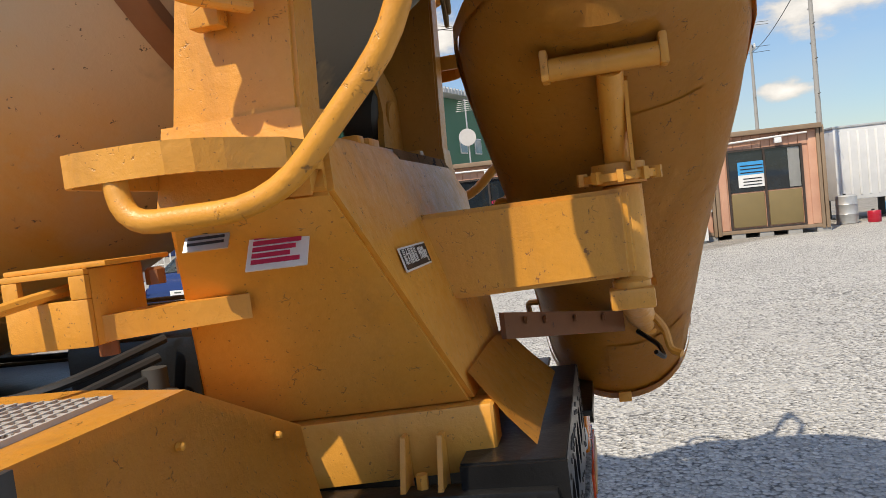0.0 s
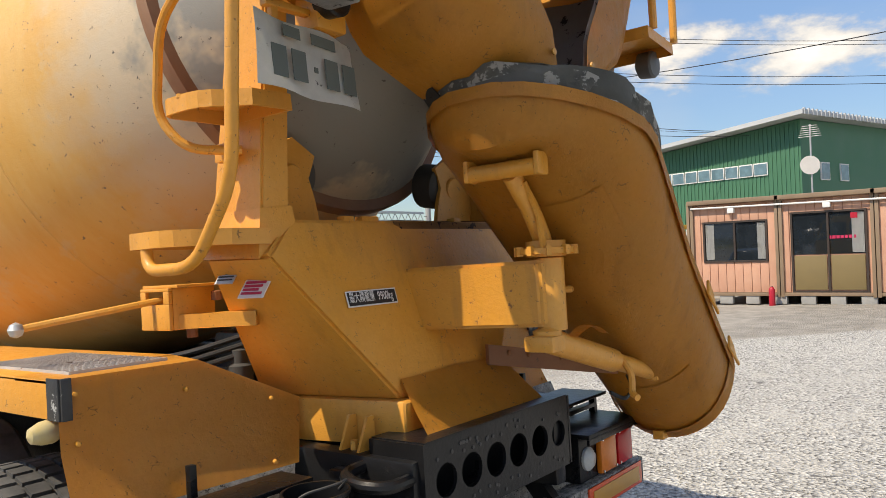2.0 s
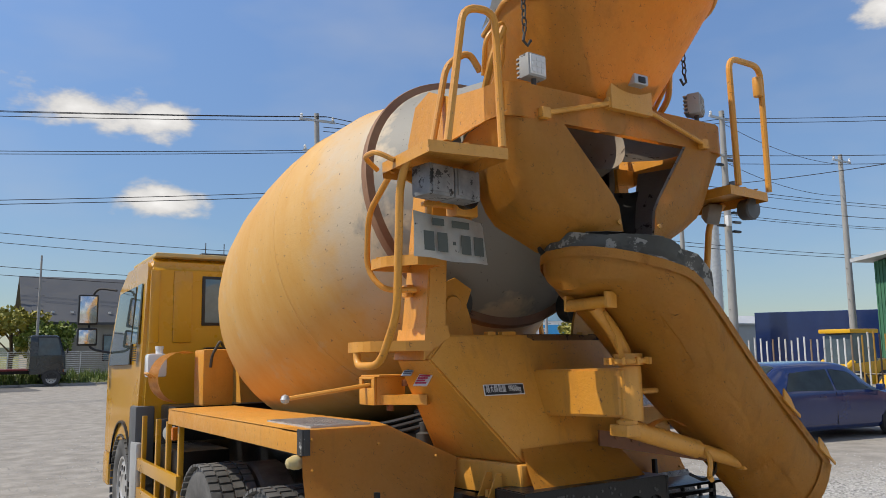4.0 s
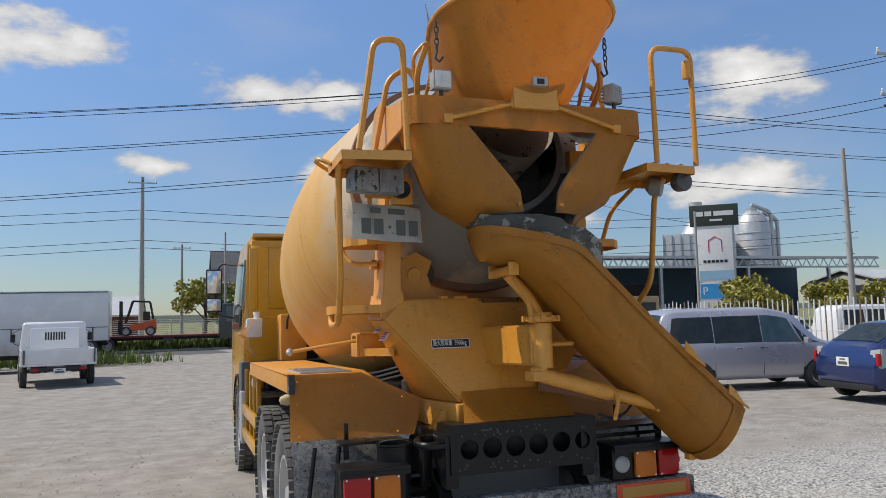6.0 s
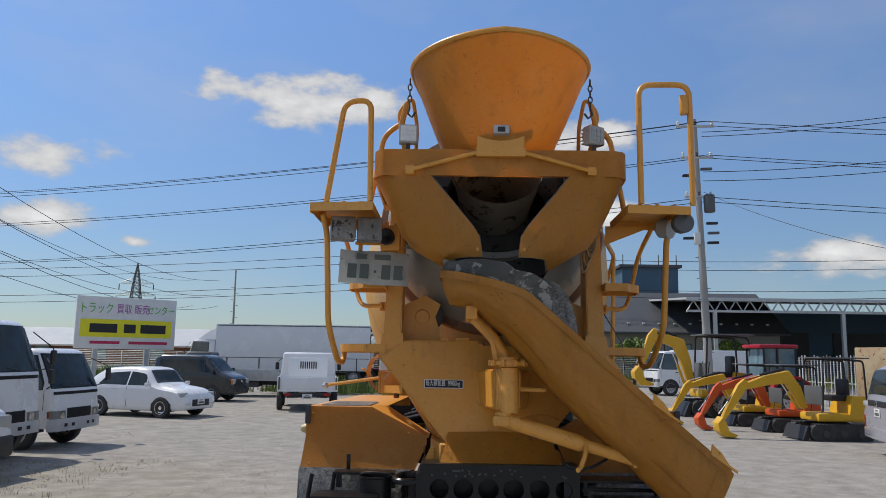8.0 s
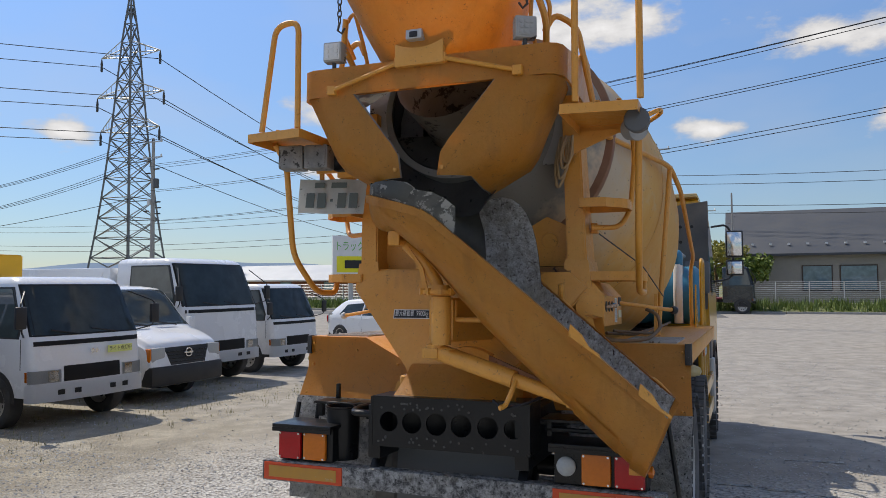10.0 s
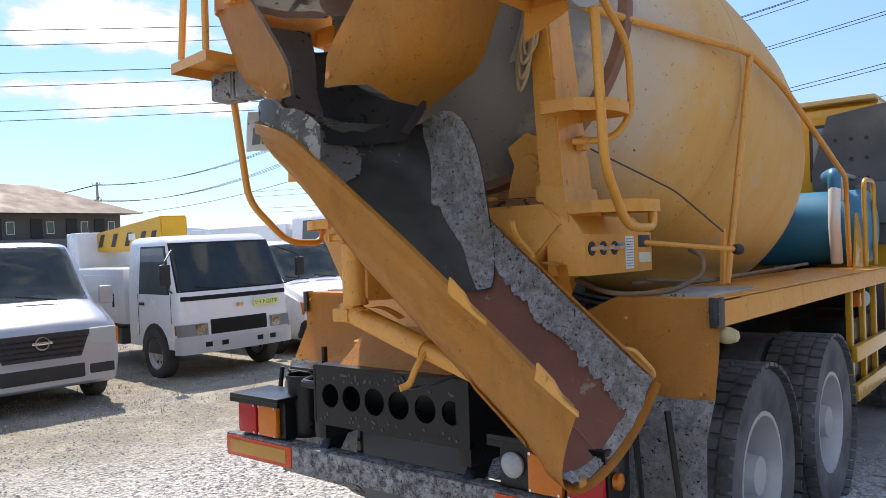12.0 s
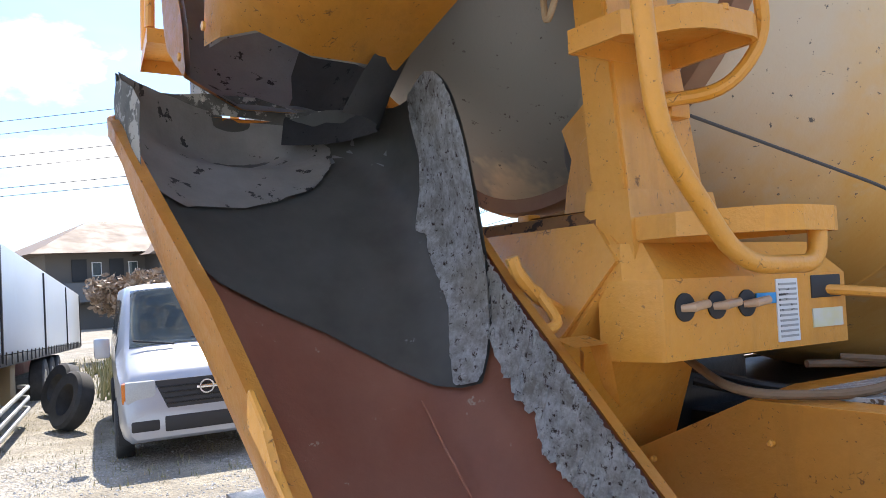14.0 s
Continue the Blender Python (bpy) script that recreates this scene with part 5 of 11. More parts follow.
tpart("bracket_block", box(B(), -0.72, -0.60, 0.10, 0.20, 2.36, 2.52, 0.01))
bm = B()
lathe(bm, [(0.05, -0.03), (0.052, 0.03), (0.045, 0.035), (0.0001, 0.02)], along((-0.68, 0.08, 2.44), (-0.68, -0.1, 2.43)), 18)
tpart("horn", bm, BLACK)
for s in (-1, 1):
    if s > 0:
        bm = B()
        lathe(bm, [(0.02, -0.06), (0.058, -0.04), (0.062, 0.02), (0.055, 0.03), (0.0001, 0.036)], along((1.07, -0.16, 2.50), (1.07, -0.4, 2.49)), 22)
        tpart("round_lamp", bm, GREYPL)
# right-hand work lights
for x, y, z, yaw in ((1.0, 0.17, 2.50, 150),):
    q = pose(x, y, z, 0, 0, yaw)
    bm = B()
    lathe(bm, [(0.03, -0.05), (0.06, -0.02), (0.06, 0.05), (0.0001, 0.055)], along((1.02, 0.06, 2.51), (1.12, -0.04, 2.48)), 18)
    tpart("work_light", bm, DIRTY_METAL)

# rope looped over the right post under the platform
ROPE = paint("frayed_rope", (0.36, 0.24, 0.12), (0.46, 0.34, 0.2), 0.95, None, 0.7, 60, 12, 0.4)
rope = thing("rope_coil", "frayed tan rope looped over the post", "rope", TRUCK)
for k, (dx, dy, drop) in enumerate(((0.0, 0.0, 0.26), (0.02, -0.015, 0.20), (-0.015, 0.01, 0.31), (0.03, 0.0, 0.16))):
    part("rope_loop", pipe([(0.60 + dx, 0.345 + dy, 2.56), (0.565 + dx, 0.325 + dy, 2.56 - 0.5 * drop), (0.58 + dx, 0.32 + dy, 2.56 - drop), (0.625 + dx, 0.325 + dy, 2.55 - 0.7 * drop), (0.635 + dx, 0.345 + dy, 2.56)], 0.008, 0.08, 8), ROPE, rope)
# swing arm box and its pivot
bm = B()
hull(bm, [(-0.10, 0.36, 1.41), (-0.01, -0.165, 1.415), (0.055, -0.20, 1.415), (0.12, -0.165, 1.415), (0.22, 0.36, 1.41)], [(-0.12, 0.40, 1.64), (-0.01, -0.165, 1.645), (0.055, -0.20, 1.645), (0.12, -0.165, 1.645), (0.24, 0.40, 1.64)])
bmesh.ops.bevel(bm, geom=bm.edges[:], offset=0.012, segments=2, affect="EDGES")
arm = tpart("swing_arm", bm, truck_paint("flaked_orange_paint", (0.62, 0.262, 0.028), (0.66, 0.30, 0.045), (0.24, 0.10, 0.03), 0.64, 0.5), label="orange swing arm box with flaked paint")
bm = B()
lathe(bm, [(0.052, 1.40), (0.052, 1.65), (0.04, 1.655)], Matrix.Translation((0.062, -0.165, 0)), 22)
lathe(bm, [(0.10, 1.665), (0.10, 1.685)], Matrix.Translation((0.055, -0.16, 0)), 22)
lathe(bm, [(0.07, 1.655), (0.07, 1.71)], Matrix.Translation((0.055, -0.16, 0)), 16)
part("pivot", bm, ORANGE, arm)
for k in range(10):
    a = 2 * math.pi * k / 10
    bm = B()
    box(bm, -0.012, 0.012, -0.008, 0.008, 1.66, 1.692, m=Matrix.Translation((0.055 + 0.1 * math.cos(a), -0.16 + 0.1 * math.sin(a), 0)) @ Matrix.Rotation(a, 4, "Z"))
    part("ratchet_tooth", bm, ORANGE, arm)
bm = pipe([(0.045, -0.16, 1.67), (0.035, -0.16, 1.72), (-0.03, -0.16, 1.82), (-0.14, -0.16, 1.93)], 0.033, 0.08, 14)
part("bent_pipe", bm, ORANGE, arm)
bm = B()
prism(bm, [(-0.03, 1.68), (0.0, 1.68), (-0.03, 1.80), (-0.11, 1.91), (-0.12, 1.90), (-0.05, 1.79)], -0.20, -0.19, "y")
part("gusset", bm, ORANGE, arm)
bm = B()
rod(bm, (-0.16, -0.275, 1.945), (-0.16, -0.02, 1.945), 0.028, 16)
for c in ((-0.16, -0.285, 1.945), (-0.16, -0.01, 1.945)):
    box(bm, c[0] - 0.028, c[0] + 0.035, c[1] - 0.01, c[1] + 0.01, c[2] - 0.03, c[2] + 0.045, 0.006)
part("hinge", bm, ORANGE, arm)
part("crank_handle", pipe([(0.12, -0.12, 1.63), (0.12, -0.12, 1.53), (0.27, -0.13, 1.53)], 0.014, 0.02, 8), ORANGE, arm)
# link strut to the chute
bm = B()
rod(bm, (0.02, -0.16, 1.37), (0.46, -0.19, 1.24), 0.045, 14)
rod(bm, (0.42, -0.19, 1.25), (0.76, -0.215, 1.155), 0.034, 14)
lathe(bm, [(0.045, 1.33), (0.05, 1.34), (0.05, 1.40), (0.03, 1.41)], Matrix.Translation((0.03, -0.16, 0)), 16)
box(bm, -0.03, 0.06, -0.215, -0.10, 1.33, 1.385, 0.01)
box(bm, 0.73, 0.80, -0.25, -0.18, 1.12, 1.18, 0.012)
strut = tpart("chute_strut", bm, label="orange telescopic strut between arm and chute")
bm = B()
hull(bm, [(0.20, 0.21, 1.245), (0.60, -0.14, 1.165), (0.60, -0.125, 1.165), (0.20, 0.225, 1.245)], [(0.20, 0.21, 1.325), (0.60, -0.14, 1.235), (0.60, -0.125, 1.235), (0.20, 0.225, 1.325)])
stay = tpart("stay_plate", bm, STAY_BROWN, label="rusty brown stay plate with bolts")
for t in (0.15, 0.3, 0.55, 0.8):
    bm = B()
    lathe(bm, [(0.012, 0), (0.012, 0.008), (0.006, 0.01)], Matrix.Translation((0.20 + 0.40 * t, 0.21 - 0.35 * t, 1.30 - 0.085 * t)) @ Matrix.Rotation(radians(90), 4, "X"), 6)
    part("stay_bolt", bm, STAY_BROWN, stay)
bm = B()
grid = [[Vector((0.12 + 0.24 * t, -0.23, 1.37 - 0.02 * t + 0.035 * math.sin(3 * t))), Vector((0.12 + 0.24 * t, -0.19, 1.375 - 0.02 * t + 0.035 * math.sin(3 * t)))] for t in (i / 8 for i in range(9))]
sheet(grid, 0.01, bm)
part("latch_lever", bm, ORANGE, strut)
part("latch_handle", pipe([(0.48, -0.22, 1.24), (0.47, -0.26, 1.19), (0.44, -0.27, 1.12), (0.42, -0.30, 1.11)], 0.013, 0.03, 8), ORANGE, strut)
part("locking_hook", pipe([(0.60, -0.18, 1.16), (0.52, -0.24, 1.125), (0.42, -0.25, 1.10), (0.36, -0.22, 1.135)], 0.008, 0.03, 6), BLACK, strut)

# chute: a deep trough with a rounded head
CYC = -0.135


def mid_y(x):
    """The trough's middle line, a little aslant."""
    return CYC - 0.02 + 0.038 * min(1.0, max(0.0, (x - 0.1) / 1.1))



def u_section(x, zr, zb, half, skew=0.0, rear_top=None, front_top=None, n=18, out=0.0):
    """A U-shaped section: rear edge, round the bottom, to the front edge; rear_top and front_top raise or cut the edges."""
    d = zr - zb

    def at(a):
        y = mid_y(x) + half * math.cos(a)
        k = abs(math.sin(a)) ** 0.82
        return Vector((x - skew * d * k, y, zr - d * k))

    def cut(top):
        return 0.0 if top is None or top >= zr else math.asin(min(1.0, max(0.0, (zr - top) / d)) ** (1 / 0.82))
    a0, a1 = math.pi + cut(rear_top), 2 * math.pi - cut(front_top)
    pts = [at(a0 + (a1 - a0) * i / n) for i in range(n + 1)]
    first, last = pts[0].copy(), pts[-1].copy()
    if rear_top is not None and rear_top > zr:
        first.z, first.y = rear_top, first.y - out
    if front_top is not None and front_top > zr:
        last.z, last.y = front_top, last.y + out
    return [first] + pts + [last]


def chute_at(x):
    """Edge height, bottom height, half width and skew of the chute at x."""
    zr = 2.05 - 0.85 * (x - 0.12) if x > 0.12 else 2.05 - 0.29 * (x - 0.12)
    zb = 1.775 - 0.82 * x
    k = min(1.0, max(0.0, (x - 0.2) / 0.95))
    half = 0.345 - 0.06 * k
    half += 0.035 * min(1.0, max(0.0, (0.60 - x) / 0.45))
    if x < 0.10:
        half = 0.380 * math.sqrt(max(0.0, 1 - ((0.10 - x) / 0.435) ** 2))
    zb = float(np.interp(x, (-0.33, -0.27, -0.16, 0.0, 0.06, 0.2, 0.376, 1.04, 1.2), (2.02, 2.0, 1.985, 1.86, 1.805, 1.64, 1.465, 0.945, 0.815)))
    if x < -0.28:
        zb = zr - float(np.interp(x, (-0.332, -0.325, -0.31, -0.28), (0.012, 0.06, 0.11, 0.166)))
    else:
        zb = min(zb, zr - 0.10)
    return zr, zb, max(half, 0.02), 0.42 * k


XS = (-0.332, -0.325, -0.31, -0.28, -0.23, -0.16, -0.07, 0.03, 0.12, 0.2, 0.35, 0.5, 0.7, 0.9, 1.08, 1.2)
bm = sheet([u_section(x, *chute_at(x)) for x in XS], 0.007)
chute = tpart("chute", bm, label="orange discharge chute swung out to the side", angle=50)


def inner(x, gap, rear_top=None, front_top=None, out=0.0, n=18, shallow=False):
    zr, zb, half, skew = chute_at(x)
    if shallow:
        zb = max(zb, zr - float(np.interp(x, (-0.1, 0.1, 0.3, 0.45, 0.62), (0.30, 0.30, 0.25, 0.20, 0.15))))
    return u_section(x, zr, zb + gap * 1.2, half - gap, skew, rear_top, front_top, n, out)


bm = sheet([inner(x, 0.008) for x in (0.15, 0.2, 0.35, 0.5, 0.7, 0.9, 1.08, 1.195)], 0.003)
part("chute_lining", bm, RUST_WORN, chute, "rusty wear lining", angle=50)
part("head_lining", sheet([inner(x, 0.015) for x in (-0.31, -0.28, -0.23, -0.16, -0.07, 0.03, 0.12)], 0.003), DIRTY_METAL, chute, "grey concrete-stained head of the trough", angle=50)
# dried concrete along the front wall of the trough and on its lip
rng = random.Random(11)
rows = []
for k in range(180):
    x = 0.30 + 0.89 * k / 179
    pts = inner(x, 0.014, n=26)
    low = 4.2 + 0.9 * noise.noise(Vector((k * 0.045, 2.0, 0))) + 0.6 * noise.noise(Vector((k * 0.18, 7.0, 0))) + 0.28 * noise.noise(Vector((k * 0.55, 5.0, 0)))
    row = []
    for j in range(9):
        u = len(pts) - 1 - low * (1 - j / 8)
        i0 = min(int(u), len(pts) - 2)
        p = pts[i0].lerp(pts[i0 + 1], u - i0)
        row.append(p + Vector((0, -rng.uniform(0.0, 0.009), rng.uniform(0.0, 0.006))))
    rows.append(row)
bm = sheet(rows, 0.006)
part("concrete_crust", bm, CONCRETE_CRUST, chute, "grey dried concrete crust", angle=20)
rows = []
for k in range(6):
    x = 1.165 + 0.033 * k / 5
    rows.append([p + Vector((rng.uniform(-0.004, 0.004), 0, rng.uniform(0.0, 0.012))) for p in inner(x, 0.014, n=26)[6:]])
part("concrete_crust", sheet(rows, 0.008), CONCRETE_CRUST, chute, angle=20)
rows = []
for k in range(10):
    x = 0.10 + 0.24 * k / 9
    rows.append([p + Vector((0, rng.uniform(0.0, 0.006), rng.uniform(0.0, 0.006))) for p in inner(x, 0.013, n=26)[:8 - k // 3]][:5])
part("concrete_crust", sheet(rows, 0.006), CONCRETE_CRUST, chute, angle=20)
rows = []
for k in range(70):
    x = 0.20 + 0.55 * k / 69
    pts = inner(x, 0.012, n=26)
    low = 1.6 + 1.1 * noise.noise(Vector((k * 0.11, 12.0, 0))) + 0.5 * noise.noise(Vector((k * 0.4, 15.0, 0))) - 1.2 * k / 69
    row = []
    for j in range(5):
        u = max(0.05, low) * j / 4 + 1.0
        i0 = int(u)
        row.append(pts[i0].lerp(pts[i0 + 1], u - i0) + Vector((0, rng.uniform(0.0, 0.004), rng.uniform(0.0, 0.004))))
    rows.append(row)
part("concrete_crust", sheet(rows, 0.004), CONCRETE_CRUST, chute, angle=20)
# doubler plates welded under the trough
for x0_, x1_, i0, i1 in ((0.03, 0.26, 6, 12), (0.86, 1.08, 5, 11)):
    bm = sheet([[p + (p - Vector((x, CYC, chute_at(x)[0]))).normalized() * 0.006 for p in u_section(x, *chute_at(x))[i0:i1 + 1]] for x in (x0_, (x0_ + x1_) / 2, x1_)], 0.004)
    part("doubler_plate", bm, ORANGE, chute, angle=50)
# folded edges
for side in (0, -1):
    w = 1 if side == 0 else -1
    pts = [u_section(x, *chute_at(x))[side] for x in (0.10, 0.16, 0.35, 0.6, 0.9, 1.2)]
    bm = sheet([[p + Vector((0, -w * 0.010, -0.035)), p + Vector((0, -w * 0.012, 0.012)), p + Vector((0, w * 0.014, 0.014))] for p in pts], 0.006)
    part("chute_rim", bm, ORANGE, chute)
# hoop, lugs and hooks
bm = sheet([[p + Vector((0, 0, 0)) + (p - Vector((x, CYC, chute_at(x)[0]))) * 0.035 for p in u_section(x, *chute_at(x))] for x in (1.15, 1.215)], 0.010)
part("end_hoop", bm, ORANGE, chute, angle=50)
for x in (0.80, 1.10):
    a, b, c = (u_section(q, *chute_at(q))[0] for q in (x, x + 0.11, min(1.2, x + 0.19)))
    side_ = [a + Vector((-0.01, 0, 0.0)), a + Vector((0.0, 0, 0.055)), a.lerp(b, 0.5) + Vector((0.0, 0, 0.05)), a.lerp(b, 0.75) + Vector((0, 0, 0.018)), b + Vector((0.02, 0, 0.014)), b + Vector((0.02, 0, -0.004))]
    bm = hull(B(), [p + Vector((0, -0.026, 0)) for p in side_], [p + Vector((0, -0.014, 0)) for p in side_])
    bmesh.ops.bevel(bm, geom=bm.edges[:], offset=0.003, segments=1, affect="EDGES")
    part("chute_lug", bm, ORANGE, chute)
for x in (0.62, 1.12):
    p = u_section(x, *chute_at(x))[-1]
    part("chute_hook", pipe([p + Vector((-0.05, 0.005, 0.03)), p + Vector((-0.03, 0.06, 0.03)), p + Vector((0.05, 0.06, -0.05)), p + Vector((0.06, 0.005, -0.06))], 0.012, 0.03, 8), ORANGE, chute)
p = u_section(0.77, *chute_at(0.77))[-1]
bm = sheet([[p + Vector((-0.03, -0.01, 0.055)), p + Vector((0.03, -0.01, 0.04))], [p + Vector((0.0, 0.045, 0.06)), p + Vector((0.06, 0.045, 0.045))], [p + Vector((0.03, 0.055, -0.04)), p + Vector((0.075, 0.055, -0.075))]], 0.006)
part("bent_tab", bm, ORANGE, chute)
for i in (5, 13):
    pts = [inner(x, 0.010)[i] for x in (0.5, 0.6, 0.75, 0.9, 1.05, 1.19)]
    part("lining_seam", tube(B(), pts, 0.0028, 6), RUST_WORN, chute)
bm = B()
p = u_section(1.17, *chute_at(1.17))[10]
box(bm, p.x - 0.03, p.x + 0.03, p.y - 0.025, p.y + 0.025, p.z - 0.03, p.z + 0.01, 0.006)
part("drip_lug", bm, ORANGE, chute)
# flange round the head with the rubber skirt above it
head = [u_section(x, *chute_at(x))[0] for x in (0.16, 0.06, -0.05, -0.15, -0.23, -0.29, -0.325)]
head += [u_section(x, *chute_at(x))[-1] for x in (-0.325, -0.29, -0.23, -0.15, -0.05, 0.06, 0.16)]
mid = Vector((0.02, CYC, 2.08))


def outward(p, d):
    v = Vector((p.x - mid.x, p.y - mid.y, 0)).normalized()
    return p + v * d


bm = sheet([[outward(p, 0.012) + Vector((0, 0, -0.03)) for p in head], [outward(p, 0.014) + Vector((0, 0, 0.012)) for p in head], [outward(p, 0.002) + Vector((0, 0, 0.014)) for p in head]], 0.008)
part("head_flange", bm, ORANGE, chute, angle=60)
skirt_base = [u_section(x, *chute_at(x))[0] for x in (0.27, 0.22)] + head[:11]
skirt_rows = []
for k in range(4):
    row = []
    for i, p in enumerate(skirt_base):
        h = k / 3 * (0.062 + 0.075 * max(0.0, min(1.0, (p.x + 0.05) / 0.30))) * (1.0 if i < 10 else 0.8)
        row.append(outward(p, -0.006 + 0.004 * math.sin(i * 2.3 + k)) + Vector((0, 0, h + 0.014 + 0.006 * math.sin(i * 1.7 + k * 2))))
    skirt_rows.append(row)
part("rubber_skirt", sheet(skirt_rows, 0.008), paint("crusted_rubber", (0.09, 0.09, 0.082), (0.34, 0.32, 0.26), 0.85, (0.50, 0.48, 0.42), 0.52, 44, 7, 0.7), chute, "black rubber skirt crusted with pale concrete", angle=60)
# scoop insert standing in the trough's head: its lower end is cut on the slant, its front wall stands up in a rounded tongue
SX = [-0.335, -0.325, -0.30, -0.26, -0.20, -0.13, -0.06, 0.0, 0.05, 0.09, 0.13, 0.17, 0.21, 0.25, 0.29, 0.33, 0.37, 0.41, 0.44, 0.465, 0.485, 0.50, 0.512, 0.53, 0.55, 0.57, 0.584]


def scoop_row(x, gap=0.018, n=22, m=9):
    zr, zb, half, skew = chute_at(x)
    zb = zb + gap * 1.2
    d, half = zr - zb, max(0.02, half - gap)
    a0 = 1.5 * math.pi + float(np.interp(x, (0.06, 0.13, 0.19, 0.23, 0.26, 0.36, 0.50, 0.55, 0.584), (-math.pi / 2, -1.05, -0.72, -0.42, -0.05, 0.315, 0.66, 0.84, 1.0)))
    a1 = 1.5 * math.pi + float(np.interp(x, (0.512, 0.53, 0.55, 0.57, 0.584), (math.pi / 2, 1.47, 1.36, 1.18, 1.02)))

    def at(a):
        k = abs(math.sin(a)) ** 0.82
        return Vector((x - skew * d * k, mid_y(x) + half * math.cos(a), zr - d * k))
    pts = [at(a0 + (a1 - a0) * i / n) for i in range(n + 1)]
    rear = float(np.interp(x, (-0.335, -0.28, -0.20, -0.08, 0.02, 0.10, 0.13), (2.20, 2.225, 2.23, 2.22, 2.20, 2.14, zr)))
    lift = max(0.0, rear - zr) if x < 0.13 else 0.0
    pts = [pts[0] + Vector((0, -0.10 * lift, lift * t)) for t in (1.0, 0.75, 0.5, 0.25)] + pts
    top = max(zr, float(np.interp(x, (-0.335, -0.2, -0.05, 0.05, 0.12, 0.18, 0.24, 0.29, 0.35, 0.40, 0.44, 0.47, 0.49, 0.503, 0.512), (2.18, 2.21, 2.19, 2.17, 2.17, 2.185, 2.20, 2.205, 2.19, 2.155, 2.10, 2.03, 1.95, 1.85, 1.73)))) if x < 0.512 else pts[-1].z
    last = pts[-1]
    return pts + [last + Vector((0, -0.10 * (top - last.z) * t, (top - last.z) * t)) for t in ((k + 1) / m for k in range(m))]


scoop = part("scoop_insert", sheet([scoop_row(x) for x in SX], 0.006), BLACK_RUBBER, chute, "dark scoop insert worn smooth inside", angle=60)
rng = random.Random(5)
wall = []
for x in [0.15 + 0.431 * k / 46 for k in range(47)]:
    pts = scoop_row(x, 0.025, 22, 9)
    lo = float(np.interp(x, (0.15, 0.20, 0.30, 0.42, 0.50, 0.54), (31.0, 22.0, 19.5, 16.0, 9.0, 4.0))) + 0.9 * noise.noise(Vector((x * 22, 4, 0)))
    row = []
    for k in range(18):
        u = lo + (len(pts) - 1 - lo) * k / 17
        i0 = min(int(u), len(pts) - 2)
        row.append(pts[i0].lerp(pts[i0 + 1], u - i0) + Vector((0, -rng.uniform(0, 0.004), 0)))
    wall.append(row)
part("scoop_crust", sheet(wall, 0.005), CONCRETE_CRUST, scoop, "grey concrete crust on the scoop's wall", angle=30)
wall = []
for x in [-0.325 + 0.385 * k / 24 for k in range(25)]:
    pts = scoop_row(x, 0.025, 22, 9)
    hi_ = float(np.interp(x, (-0.325, -0.2, -0.05, 0.06), (29.0, 24.0, 18.0, 10.0))) + 1.4 * noise.noise(Vector((x * 18, 9, 0))) + 1.1 * noise.noise(Vector((x * 60, 3, 0)))
    row = []
    for k in range(14):
        u = hi_ * k / 13
        i0 = min(int(u), len(pts) - 2)
        row.append(pts[i0].lerp(pts[i0 + 1], u - i0) + Vector((0.001, rng.uniform(0, 0.004), 0.002)))
    wall.append(row)
part("scoop_crust", sheet(wall, 0.004), DUSTED_RUBBER, scoop, angle=30)

# control boxes beside the pedestal
bm = B()
hull(bm, [(0.735, 0.36, 1.49), (0.81, 0.40, 1.49), (0.81, 1.04, 1.49), (0.66, 1.04, 1.49), (0.66, 0.36, 1.49)],
     [(0.735, 0.36, 1.66), (0.81, 0.40, 1.66), (0.81, 1.04, 1.66), (0.66, 1.04, 1.66), (0.66, 0.36, 1.66)])
hull(bm, [(0.735, 0.36, 1.66), (0.81, 0.40, 1.66), (0.81, 1.04, 1.66), (0.66, 1.04, 1.66), (0.66, 0.36, 1.66)],
     [(0.715, 0.38, 1.74), (0.74, 0.42, 1.74), (0.74, 1.0, 1.74), (0.66, 1.0, 1.74), (0.66, 0.38, 1.74)])
TOGGLE = plain("yellowed_plastic", (0.50, 0.33, 0.20), 0.35)
control = tpart("control_box", bm, label="orange control box with three knobs and worn labels")
for k, yy in enumerate((0.46, 0.56, 0.66)):
    bm = B()
    lathe(bm, [(0.03, 0.0), (0.03, 0.004), (0.024, 0.005), (0.0001, 0.005)], along((0.81, yy, 1.60), (0.9, yy, 1.60)), 18)
    part("socket", bm, DARK, control)
    bm = B()
    tube(bm, [(0.812, yy - 0.012, 1.598), (0.832, yy + 0.005, 1.60), (0.836, yy + 0.045, 1.606)], (0.008, 0.0105, 0.009), 10)
    part("knob", bm, TOGGLE, control)
bm = B()
box(bm, 0.81, 0.816, 0.69, 0.76, 1.595, 1.62, 0.002)
part("tape_strip", bm, SKYBLUE, control)
bm = B()
box(bm, 0.81, 0.813, 0.765, 0.845, 1.505, 1.65)
lab = part("instruction_label", bm, PAPER, control)
bars([(0.008, 0.072, 0.01 + 0.012 * k, 0.015 + 0.012 * k) for k in range(11)], pose(0.8131, 0.765, 1.505, 90, 0, 90), DIRTY_METAL, "label_print", lab)
bm = B()
box(bm, 0.81, 0.813, 0.90, 1.02, 1.53, 1.575)
part("lever_label", bm, paint("lever_label", (0.6, 0.6, 0.5), (0.65, 0.6, 0.2), 0.5, None, 0.7, 40, 14, 0.02), control)
bm = B()
